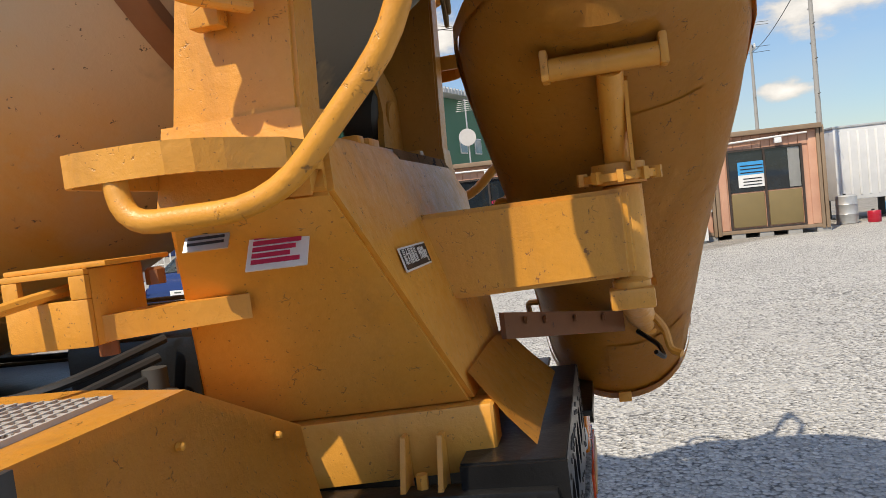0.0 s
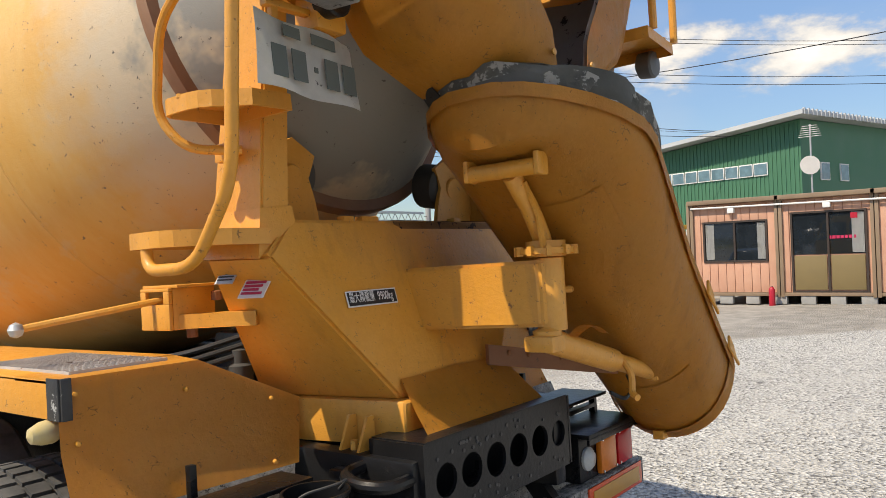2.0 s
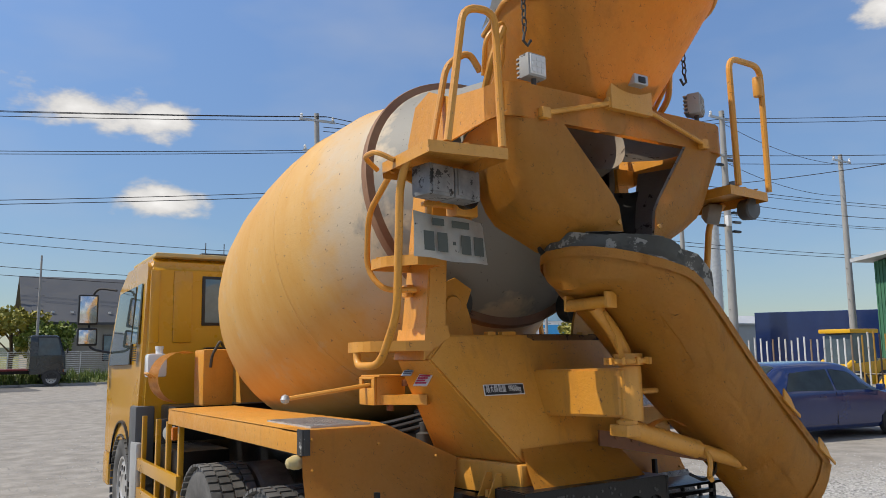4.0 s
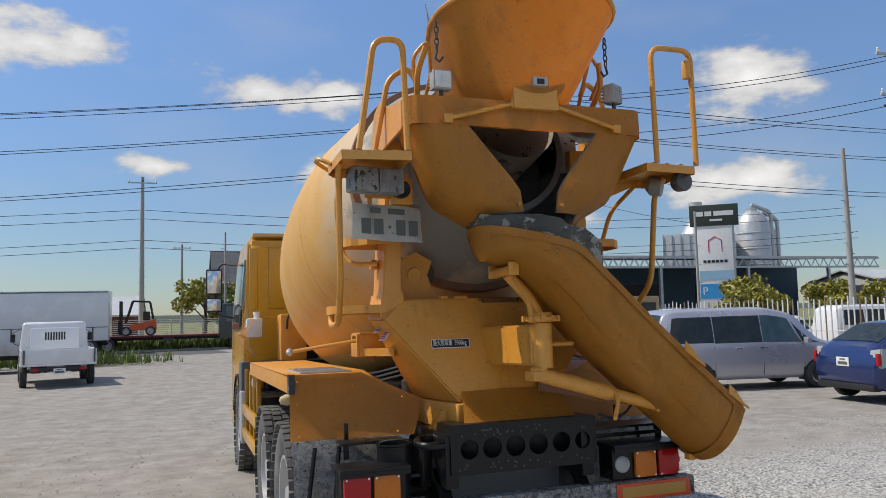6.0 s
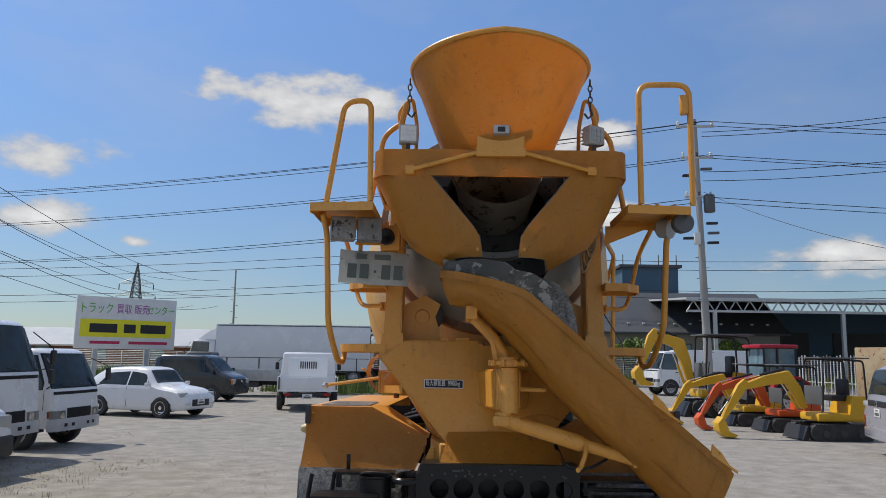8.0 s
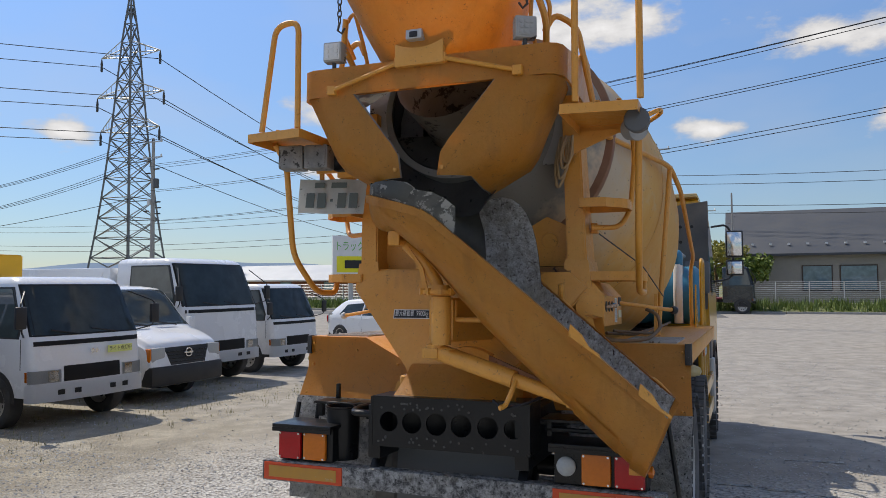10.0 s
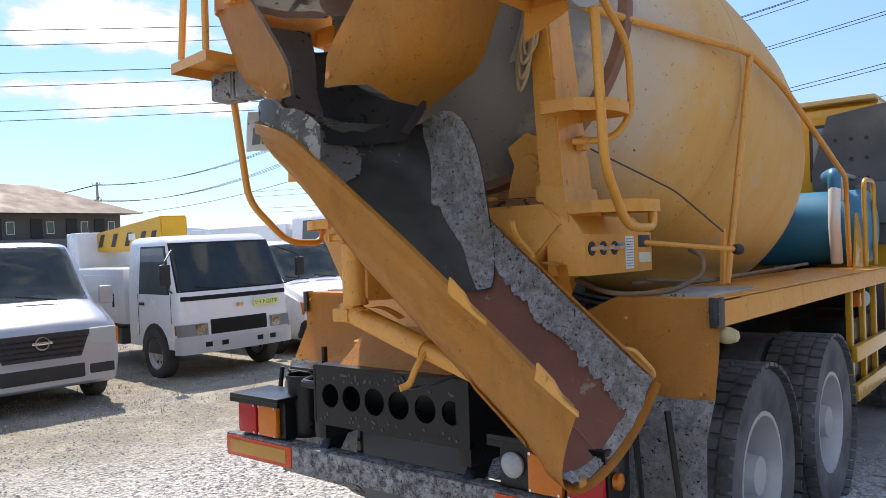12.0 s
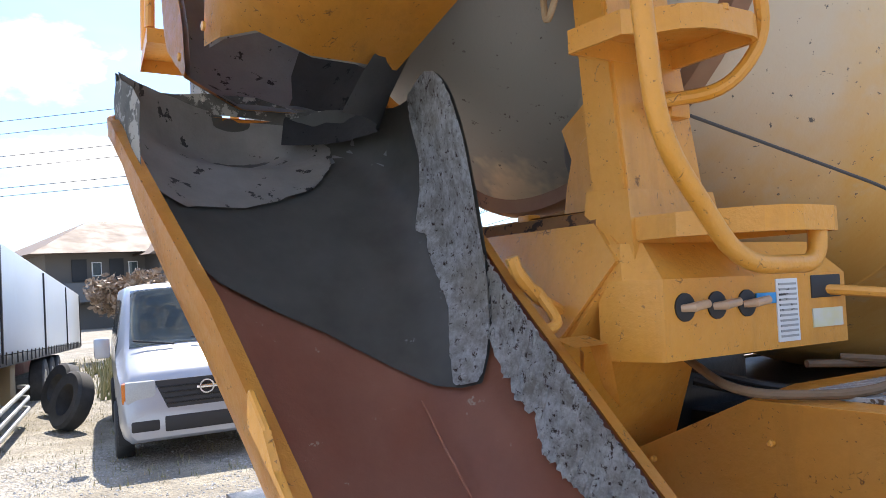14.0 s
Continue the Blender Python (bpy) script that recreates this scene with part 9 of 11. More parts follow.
def tree(name, label, x, y, h, r, mat, seed, z=None, density=1.0, size=0.13):
    rng = random.Random(seed)
    v = thing(name, label, "tree", pose(x, y, ground_z(x, y) if z is None else z, 0, 0, 0))
    bm = B()
    tube(bm, [(0, 0, -0.1), (0.05, 0, h * 0.3), (0.0, 0.05, h * 0.62)], [h * 0.035, h * 0.026, h * 0.012], 8)
    tips = []
    for k in range(9):
        a = k * 2.4 + rng.uniform(-0.3, 0.3)
        z0 = h * rng.uniform(0.22, 0.55)
        tip = Vector((r * 0.75 * math.cos(a), r * 0.75 * math.sin(a), z0 + h * rng.uniform(0.12, 0.36)))
        mid = Vector((tip.x * 0.45, tip.y * 0.45, z0 + (tip.z - z0) * 0.6))
        tube(bm, [(0, 0, z0), mid, tip], [h * 0.014, h * 0.009, h * 0.004], 6)
        tips.append(tip)
    part("trunk", bm, BARK, v)
    bm = B()
    for t in tips + [Vector((0, 0, h * 0.82))]:
        s = r * rng.uniform(0.38, 0.58)
        leaves(bm, t, (s, s, s * 0.75), int(150 * density), size, rng)
    part("crown", bm, mat, v, smooth=False)
    return v


# office made of joined prefabricated units
OX = 19.1
office = thing("site_office", "row of pink timber-clad prefabricated office units", "office building", pose(0, 0, ground_z(19, 0), 0, 0, 0))
zo = 0.12
UNITS = ((6.3, 4.05, "window"), (3.95, 1.80, "door"), (1.70, -0.68, "window"), (-0.88, -3.06, "window"), (-3.26, -5.75, "door"))
for y1, y0, kind in UNITS:
    bm = B()
    box(bm, OX + 0.08, OX + 5.2, y0, y1, zo + 0.12, zo + 2.60)
    body = part("unit_wall", bm, TIMBER, office)
    bm = B()
    box(bm, OX - 0.12, OX + 5.3, y0 - 0.1, y1 + 0.1, zo + 2.60, zo + 2.72, 0.01)
    part("unit_roof", bm, TRIM_BROWN, office)
    bm = B()
    box(bm, OX + 0.0, OX + 0.2, y0, y1, zo + 0.05, zo + 0.14, 0.005)
    part("sill_beam", bm, TRIM_BROWN, office)
    if kind == "window":
        wy0, wy1, wz0, wz1 = y0 + 0.30, y1 - 0.32, zo + 1.02, zo + 2.06
        if y1 > 5:
            wy0, wy1 = 4.33, 5.96
    else:
        wy0, wy1, wz0, wz1 = y0 + (0.16 if y1 > 0 else 0.42), y1 - 0.30, zo + 0.18, zo + 2.20
    # vertical boards round the opening
    n = int((y1 - y0) / 0.215)
    w = (y1 - y0) / n
    for k in range(n):
        a, b = y0 + k * w + 0.006, y0 + (k + 1) * w - 0.006
        spans = [(zo + 0.15, zo + 2.58)]
        if b > wy0 and a < wy1:
            spans = [(wz1 + 0.03, zo + 2.58)] + ([(zo + 0.15, wz0 - 0.03)] if kind == "window" else [])
        for z0, z1 in spans:
            bm = B()
            box(bm, OX + 0.05, OX + 0.08, a, b, z0, z1, 0.006)
            part("board", bm, TIMBER, body)
    bm = B()
    for y_, z_, yy, zz in ((wy0 - 0.05, wz0 - 0.05, wy0, wz1 + 0.05), (wy1, wz0 - 0.05, wy1 + 0.05, wz1 + 0.05), (wy0, wz1, wy1, wz1 + 0.05), (wy0, wz0 - 0.05, wy1, wz0), ((wy0 + wy1) / 2 - 0.025, wz0, (wy0 + wy1) / 2 + 0.025, wz1)):
        box(bm, OX + 0.02, OX + 0.10, y_, yy, z_, zz)
    fr = part("window_frame" if kind == "window" else "door_frame", bm, FRAME_BROWN, body)
    zg = wz0 if kind == "window" else wz0 + 0.95
    for a, b in ((wy0, (wy0 + wy1) / 2 - 0.03), ((wy0 + wy1) / 2 + 0.03, wy1)):
        bm = B()
        box(bm, OX + 0.065, OX + 0.075, a, b, zg, wz1)
        part("pane", bm, glassy("office_glass", (0.012, 0.016, 0.02)) if "office_glass" not in bpy.data.materials else bpy.data.materials["office_glass"], fr)
        if kind == "door":
            bm = B()
            box(bm, OX + 0.05, OX + 0.085, a + 0.02, b - 0.02, wz0 + 0.03, zg - 0.03, 0.006)
            part("door_panel", bm, DOOR_PANEL, fr)
    for a in ((wy0 + 0.02, wy0 + 0.22), (wy1 - 0.25, wy1 - 0.02)) if kind == "window" else ((wy0 + 0.02, wy0 + 0.30),):
        rows = [[Vector((OX + 0.058 + 0.004 * math.sin(i * 1.9), a[0] + (a[1] - a[0]) * i / 10, z)) for i in range(11)] for z in (zg + 0.03, wz1 - 0.02)]
        part("curtain", sheet(rows, 0.002), CURTAIN, fr)
for y in (6.36, 3.99, 1.74, -0.78, -3.16, -5.82):
    bm = B()
    box(bm, OX - 0.02, OX + 0.12, y - 0.10, y - 0.01, zo + 0.02, zo + 2.66, 0.01)
    box(bm, OX - 0.02, OX + 0.12, y + 0.01, y + 0.09, zo + 0.02, zo + 2.66, 0.01)
    part("corner_post", bm, TRIM_BROWN, office)
for k in range(18):
    bm = B()
    y = 6.2 - k * 0.70
    box(bm, OX + 0.02, OX + 0.2, y - 0.25, y + 0.1, -0.05, zo + 0.05, 0.01)
    part("foundation_block", bm, BLOCK, office)
part("gutter_pipe", pipe([(OX - 0.06, 6.3, zo + 2.50), (OX - 0.06, -3.2, zo + 2.42), (OX - 0.06, -5.5, zo + 2.52)], 0.025, 0.1, 8), PAPER, office)
part("air_duct", pipe([(OX - 0.03, -1.0, zo + 2.25), (OX - 0.03, -3.0, zo + 2.25), (OX - 0.03, -3.02, zo + 0.7)], 0.04, 0.06, 8), PAPER, office)
for y in (5.2, 2.8, 0.2, -1.5, -4.8):
    bm = B()
    box(bm, OX - 0.08, OX + 0.05, y - 0.09, y + 0.09, zo + 2.32, zo + 2.46, 0.02)
    part("junction_box", bm, PAPER, office)
# notice in the far door and red lettering in the other
bm = B()
box(bm, OX + 0.045, OX + 0.05, -4.45, -3.78, zo + 1.25, zo + 1.92)
nt = part("notice_board", bm, PAPER, office)
bm = B()
box(bm, OX + 0.041, OX + 0.045, -4.45, -3.78, zo + 1.58, zo + 1.92)
part("notice_field", bm, SKYBLUE, nt)
bm = B()
for k in range(3):
    box(bm, OX + 0.037, OX + 0.041, -4.40, -3.84, zo + 1.62 + 0.09 * k, zo + 1.65 + 0.09 * k)
for k in range(3):
    box(bm, OX + 0.041, OX + 0.045, -4.36, -3.90, zo + 1.30 + 0.08 * k, zo + 1.33 + 0.08 * k)
part("notice_marks", bm, INK, nt)
bm = B()
for k in range(7):
    box(bm, OX + 0.058, OX + 0.062, 2.16 + 0.095 * k, 2.235 + 0.095 * k, zo + 1.52, zo + 1.60)
part("door_lettering", bm, INK_RED, office)
bm = B()
box(bm, OX + 0.045, OX + 0.05, 2.12, 2.28, zo + 2.02, zo + 2.16)
part("red_sticker", bm, MACHINE_RED, office)
# air conditioner, extinguisher
ac = thing("air_conditioner", "white outdoor air-conditioning unit beside the office", "air conditioner", put(OX - 0.35, -2.43, 90))
bm = B()
box(bm, -0.42, 0.42, -0.16, 0.16, 0.06, 0.68, 0.02)
part("casing", bm, PAPER, ac)
bm = B()
for k in range(6):
    r = 0.05 + 0.036 * k
    ring = [(0.08 + r * math.cos(a), 0.166, 0.37 + r * math.sin(a)) for a in (2 * math.pi * i / 18 for i in range(19))]
    tube(bm, ring, 0.005, 5)
part("fan_grille", bm, GREYPL, ac)
for x in (-0.3, 0.3):
    bm = B()
    box(bm, x - 0.06, x + 0.06, -0.18, 0.18, 0.0, 0.06)
    part("foot", bm, GREYPL, ac)
ext = thing("fire_extinguisher", "red fire extinguisher standing by the office", "extinguisher", put(OX - 0.25, 4.15, 0))
bm = B()
lathe(bm, [(0.075, 0), (0.08, 0.02), (0.08, 0.42), (0.05, 0.48), (0.02, 0.5)], None, 16)
part("cylinder", bm, MACHINE_RED, ext)
part("hose", pipe([(0, 0, 0.5), (0.1, 0, 0.5), (0.11, 0, 0.2)], 0.012, 0.04, 6), DARK, ext)
# beyond the office's end: a box body on legs, cans and weeds
store = thing("storage_box", "white ribbed lorry box body set down as a store", "storage container", put(23.4, -8.9, 3))
bm = box(B(), -1.0, 1.0, -1.9, 1.9, 0.62, 2.75, 0.03)
sb = part("box_shell", bm, plain("weathered_white_sheet", (0.60, 0.61, 0.61), 0.5), store)
for k in range(15):
    part("shell_rib", box(B(), -1.022, -1.0, -1.8 + 0.25 * k, -1.74 + 0.25 * k, 0.75, 2.62, 0.004), PAPER, sb)
part("shell_edge", box(B(), -1.03, 1.03, -1.93, 1.93, 2.74, 2.80, 0.01), GALV, sb)
for x in (-0.8, 0.8):
    for y in (-1.6, 0.0, 1.6):
        part("leg", box(B(), x - 0.08, x + 0.08, y - 0.08, y + 0.08, 0.0, 0.62, 0.01), STEEL_DARK, store)
for nm, lab, x, y, r, h, mt in (("plastic_drum", "blue plastic drum standing in weeds", 21.0, -8.15, 0.26, 0.55, SKYBLUE), ("fuel_can", "red round fuel can standing in weeds", 20.9, -7.55, 0.17, 0.32, MACHINE_RED), ("steel_drum", "grey steel drum beside the office end", 21.2, -6.95, 0.28, 0.80, GALV)):
    can_ = thing(nm, lab, "drum", put(x, y, 0))
    part("shell", lathe(B(), [(r * 0.92, 0.0), (r, 0.02), (r, h * 0.32), (r * 1.03, h * 0.34), (r, h * 0.36), (r, h * 0.66), (r * 1.03, h * 0.68), (r, h * 0.70), (r, h - 0.03), (r * 0.9, h), (0.0001, h)], None, 20), mt, can_)
    part("cap", lathe(B(), [(0.04, h), (0.04, h + 0.04), (0.0001, h + 0.045)], Matrix.Translation((r * 0.5, 0, 0)), 10), DARK, can_)
# dish and aerial on the roof
dish = thing("satellite_dish", "white satellite dish on a mast over the office roof", "satellite dish", pose(OX + 2.0, 3.55, ground_z(19, 3) + zo + 2.72, 0, 0, 0))
bm = B()
lathe(bm, [(0.0001, 0.0), (0.15, 0.015), (0.26, 0.05), (0.265, 0.055)], Matrix.Translation((-0.1, 0, 0.95)) @ Matrix.Rotation(radians(-105), 4, "Y"), 24)
part("reflector", bm, PAPER, dish)
part("mast", pipe([(0, 0, 0), (0, 0, 2.1)], 0.025, 0.1, 8), GALV, dish)
bm = B()
for k in range(6):
    rod(bm, (-0.05, -0.3 + 0.02 * k, 1.75 + 0.06 * k), (-0.05, 0.3 - 0.02 * k, 1.75 + 0.06 * k), 0.008, 5)
part("aerial", bm, GALV, dish)

# green hall
GM = pose(33, 6.5, 0, 0, 0, -14.5)
hall = thing("green_hall", "green corrugated steel hall with a white roof edge", "industrial building", GM)
bm = B()
hull(bm, [(0, 0, -0.2), (13, 0, -0.2), (13, 12, -0.2), (0, 12, -0.2)], [(0, 0, 7.0), (13, 0, 7.2), (13, 12, 6.2), (0, 12, 6.0)])
wall_g = part("wall", bm, GREEN_WALL, hall, smooth=False)
for k in range(60):
    bm = B()
    y = 0.1 + 0.2 * k
    z1 = 7.0 - y / 12.0
    box(bm, -0.03, 0.0, y, y + 0.06, 0, z1 - 0.02)
    part("rib", bm, GREEN_WALL, wall_g)
bm = B()
hull(bm, [(-0.9, -0.6, 7.06), (13.6, -0.6, 7.26), (13.6, 12.6, 6.2), (-0.9, 12.6, 6.0)], [(-0.9, -0.6, 7.25), (13.6, -0.6, 7.45), (13.6, 12.6, 6.39), (-0.9, 12.6, 6.19)])
rf = part("roof", bm, ROOF_PALE, hall, smooth=False)
for k in range(40):
    bm = B()
    x = -0.8 + 0.36 * k
    box(bm, x, x + 0.08, -0.64, -0.55, 7.05 + 0.014 * x, 7.32 + 0.014 * x)
    part("roof_rib", bm, ROOF_PALE, rf)
for k in range(8):
    y = 1.5 + 0.72 * k
    bm = B()
    box(bm, -0.07, -0.02, y, y + 0.68, 4.72, 5.30, 0.01)
    wf = part("window", bm, PAPER, hall)
    bm = B()
    box(bm, -0.08, -0.07, y + 0.04, y + 0.64, 4.77, 5.25)
    part("pane", bm, GLASS_BLUE, wf)
for x in (1.6, 3.4):
    bm = B()
    box(bm, x, x + 0.8, -0.06, 0.0, 4.4, 5.2, 0.01)
    wf = part("window", bm, PAPER, hall)
    bm = B()
    box(bm, x + 0.05, x + 0.75, -0.07, -0.06, 4.45, 5.15)
    part("pane", bm, GLASS_BLUE, wf)


def picket_fence(name, label, a, b, h, step, mats, rail_z=(0.4, 1.0), pr=0.025):
    """Posts or pickets in a straight line from a to b."""
    v = thing(name, label, "fence", None, kind="structure")
    a, b = Vector((*a, 0)), Vector((*b, 0))
    L = (b - a).length
    n = int(L / step)
    shared = []
    for mt in mats:
        bm = B()
        rod(bm, (0, 0, -0.1), (0, 0, h), pr, 6)
        ob = part("picket", bm, mt, v)
        shared.append(ob.data)
        bpy.data.objects.remove(ob)
    for k in range(n + 1):
        p = a + (b - a) * (k / n)
        ob = new("picket", shared[(k * 7 + k // 3) % len(shared)])
        ob.parent = v
        ob.location = (p.x, p.y, ground_z(p.x, p.y) + 0.06 * math.sin(k * 1.7))
    for z in rail_z:
        bm = B()
        tube(bm, [(a.x, a.y, ground_z(a.x, a.y) + z), (b.x, b.y, ground_z(b.x, b.y) + z)], 0.02, 6)
        part("rail", bm, mats[0], v)
    return v


RUSTY_WHITE = paint("rusting_white_paint", (0.55, 0.55, 0.53), (0.62, 0.61, 0.58), 0.7, (0.22, 0.10, 0.05), 0.6, 30, 3, 0.2)
OCHRE_PIPE = plain("ochre_pipe", (0.36, 0.20, 0.03), 0.6)
picket_fence("picket_fence", "white picket fence of thin rusting pipes", (19.8, 10.0), (14.5, 31.0), 2.1, 0.19, (RUSTY_WHITE, RUSTY_WHITE, PAPER, TRIM_BROWN))
picket_fence("pipe_fence", "fence of dark and ochre pipes beside the office", (20.4, 6.6), (20.0, 10.0), 2.2, 0.16, (FRAME_BROWN, OCHRE_PIPE, RUSTY_WHITE))
# machines and vans behind the fence
for nm, lab, x, y, hd, mt in (("yellow_loader", "yellow loader behind the fence", 23.5, 9.0, 60, MACHINE_YELLOW), ("yellow_loader", "yellow loader behind the fence", 24.5, 13.0, 80, MACHINE_YELLOW)):
    ld = thing(nm, lab, "loader", put(x, y, hd), "loaders behind the fence")
    bm = B()
    hull(bm, [(-0.7, -1.4, 0.5), (0.7, -1.4, 0.5), (0.7, 1.0, 0.5), (-0.7, 1.0, 0.5)], [(-0.65, -1.35, 1.4), (0.65, -1.35, 1.4), (0.65, 0.9, 1.2), (-0.65, 0.9, 1.2)])
    part("body", bm, mt, ld)
    bm = B()
    hull(bm, [(-0.6, -0.6, 1.3), (0.6, -0.6, 1.3), (0.6, 0.7, 1.2), (-0.6, 0.7, 1.2)], [(-0.55, -0.5, 2.3), (0.55, -0.5, 2.3), (0.55, 0.55, 2.3), (-0.55, 0.55, 2.3)])
    part("cab_glass", bm, GLASS, ld)
    bm = B()
    box(bm, -0.68, 0.68, -0.65, 0.75, 2.3, 2.45, 0.04)
    part("cab_roof", bm, mt, ld)
    bm = B()
    hull(bm, [(-0.9, 1.7, 0.1), (0.9, 1.7, 0.1), (0.9, 2.4, 0.1), (-0.9, 2.4, 0.1)], [(-0.9, 1.7, 0.9), (0.9, 1.7, 0.9), (0.9, 1.85, 0.9), (-0.9, 1.85, 0.9)])
    part("bucket", bm, mt, ld)
    bm = B()
    for s in (-1, 1):
        tube(bm, [(s * 0.6, 0.6, 1.3), (s * 0.6, 1.8, 0.6)], 0.1, 6)
    part("lift_arm", bm, mt, ld)
    four_wheels(ld, 0.95, 0.8, -0.8, 0.5, 0.35)
PK = "vehicles behind the fence"
for x, y, hd, mt, kind in ((21.5, 17.0, -100, WHITE, 0), (21.0, 20.5, -95, WHITE, 1), (20.5, 24.0, -98, SILVER, 0), (19.5, 27.5, -95, MACHINE_RED, 1), (22.5, 30.0, -95, WHITE, 0)):
    if kind:
        tagged(hatchback("parked_hatchback", "small car parked behind the picket fence", put(x, y, hd), mt, 3.7, 1.6, 1.5), group=PK)
    else:
        caravan("parked_van", "small pale van parked behind the picket fence", put(x, y, hd), mt, 3.4, 1.48, 1.85, PK)
junk = thing("scrap_cabin", "rusted cream machine cabin standing in the yard", "machine cabin", put(12.1, 17.6, 20))
bm = B()
box(bm, -0.7, 0.7, -0.6, 0.6, 0.9, 2.3, 0.03)
part("cabin", bm, paint("rusted_cream", (0.45, 0.36, 0.22), (0.36, 0.22, 0.12), 0.8, (0.15, 0.07, 0.04), 0.6, 20, 3, 0.3), junk)
bm = B()
box(bm, -0.8, 0.8, -0.8, 0.8, 0.0, 0.9, 0.06)
part("base", bm, STEEL_DARK, junk)
for s in (-0.61, 0.605):
    bm = B()
    box(bm, -0.5, 0.5, s, s + 0.01, 1.3, 2.1)
    part("opening", bm, DARK, junk)

# road ahead with kerb, verge and fence
bm = B()
grid = [[Vector((x, y, ground_z(x, 40) + 0.004 + 0.0 * y)) for x in (-2000, -300, -80, -30, 0, 30, 80, 300, 2000)] for y in (40.5, 46.4)]
road = tagged(part("road", sheet(grid, 0), ASPHALT), "worn grey two-lane road along the lot", "road", kind="structure")
bm = B()
for k in range(60):
    x = -60 + 2.0 * k
    box(bm, x, x + 1.96, 46.4, 46.6, -0.2, ground_z(x, 46) + 0.13, 0.01)
tagged(part("kerb", bm, BLOCK), "grey concrete kerb stones along the road", "kerb", kind="structure")
bm = B()
sheet([[Vector((x, y, ground_z(x, 46) + h)) for x in (-80, -40, 0, 40, 80)] for y, h in ((46.6, 0.12), (48.0, 0.3), (50.0, 0.45), (51.5, 0.5))], 0, bm)
verge = tagged(part("verge", bm, paint("grassy_soil", (0.075, 0.10, 0.025), (0.14, 0.14, 0.05), 0.95, None, 0.7, 40, 0.7, 0.4)), "sloping green verge beyond the road", "verge", kind="structure")


def tufts(name, label, mat, places, size, seed):
    rng = random.Random(seed)
    verts, faces = [], []
    for x, y, z, s in places:
        for _ in range(5):
            a, lean = rng.uniform(0, 6.3), rng.uniform(0.1, 0.5)
            h = s * size * rng.uniform(0.5, 1.2)
            w = 0.06 * size * s
            bx, by = x + rng.uniform(-0.1, 0.1) * s, y + rng.uniform(-0.1, 0.1) * s
            i = len(verts)
            verts += [(bx - w * math.sin(a), by + w * math.cos(a), z), (bx + w * math.sin(a), by - w * math.cos(a), z), (bx + lean * h * math.cos(a), by + lean * h * math.sin(a), z + h)]
            faces.append((i, i + 1, i + 2))
    me = bpy.data.meshes.new(name)
    me.from_pydata(verts, [], faces)
    me.materials.append(mat)
    return tagged(new(name, me), label, "grass", kind="stuff")


rng = random.Random(21)
tufts("verge_grass", "uneven green grass along the road verge", GRASS, [((x := rng.uniform(-40, 45)), (y := rng.uniform(46.7, 50.5)), 0.08 + 0.09 * (y - 46.6), rng.uniform(0.6, 1.6)) for _ in range(5200)], 0.42, 3)
tufts("island_weeds", "green weeds on a small island by the lot's mouth", GRASS, [(-6.6 + rng.gauss(0, 1.6), 33.5 + rng.gauss(0, 0.7), 0.0, rng.uniform(0.6, 1.8)) for _ in range(500)], 0.4, 4)
tufts("lot_weeds", "dry and green weeds between the parked vehicles", WEED, [((x := rng.uniform(-14, -5.2)), (y := rng.uniform(-3.0, 9.0)), ground_z(x, y), rng.uniform(0.2, 0.9)) for _ in range(2300)], 0.085, 5)
tufts("trailer_weeds", "tall green weeds beside the trailer", WEED, [((x := rng.gauss(-15.0, 2.0)), (y := rng.gauss(2.0, 0.4)), ground_z(x, y), rng.uniform(0.8, 2.0)) for _ in range(380)], 0.28, 6)


def wire_fence(name, label, y, x0, x1, z0, h, step=2.0, wires=12):
    v = thing(name, label, "fence", None, kind="structure")
    bm = B()
    rod(bm, (0, 0, -0.3), (0, 0, h), 0.03, 6)
    ob = part("post", bm, PAPER, v)
    data = ob.data
    bpy.data.objects.remove(ob)
    n = int((x1 - x0) / step)
    for k in range(n + 1):
        o = new("post", data)
        o.parent = v
        o.location = (x0 + (x1 - x0) * k / n, y, z0)
    for k in range(wires):
        bm = B()
        z = z0 + 0.1 + (h - 0.12) * k / (wires - 1)
        tube(bm, [(x0, y, z), (x1, y, z)], 0.016, 4)
        part("wire", bm, GALV, v)
    return v


wire_fence("mesh_fence", "pale wire fence on the verge beyond the road", 51.0, -45, 40, 0.42, 1.5)

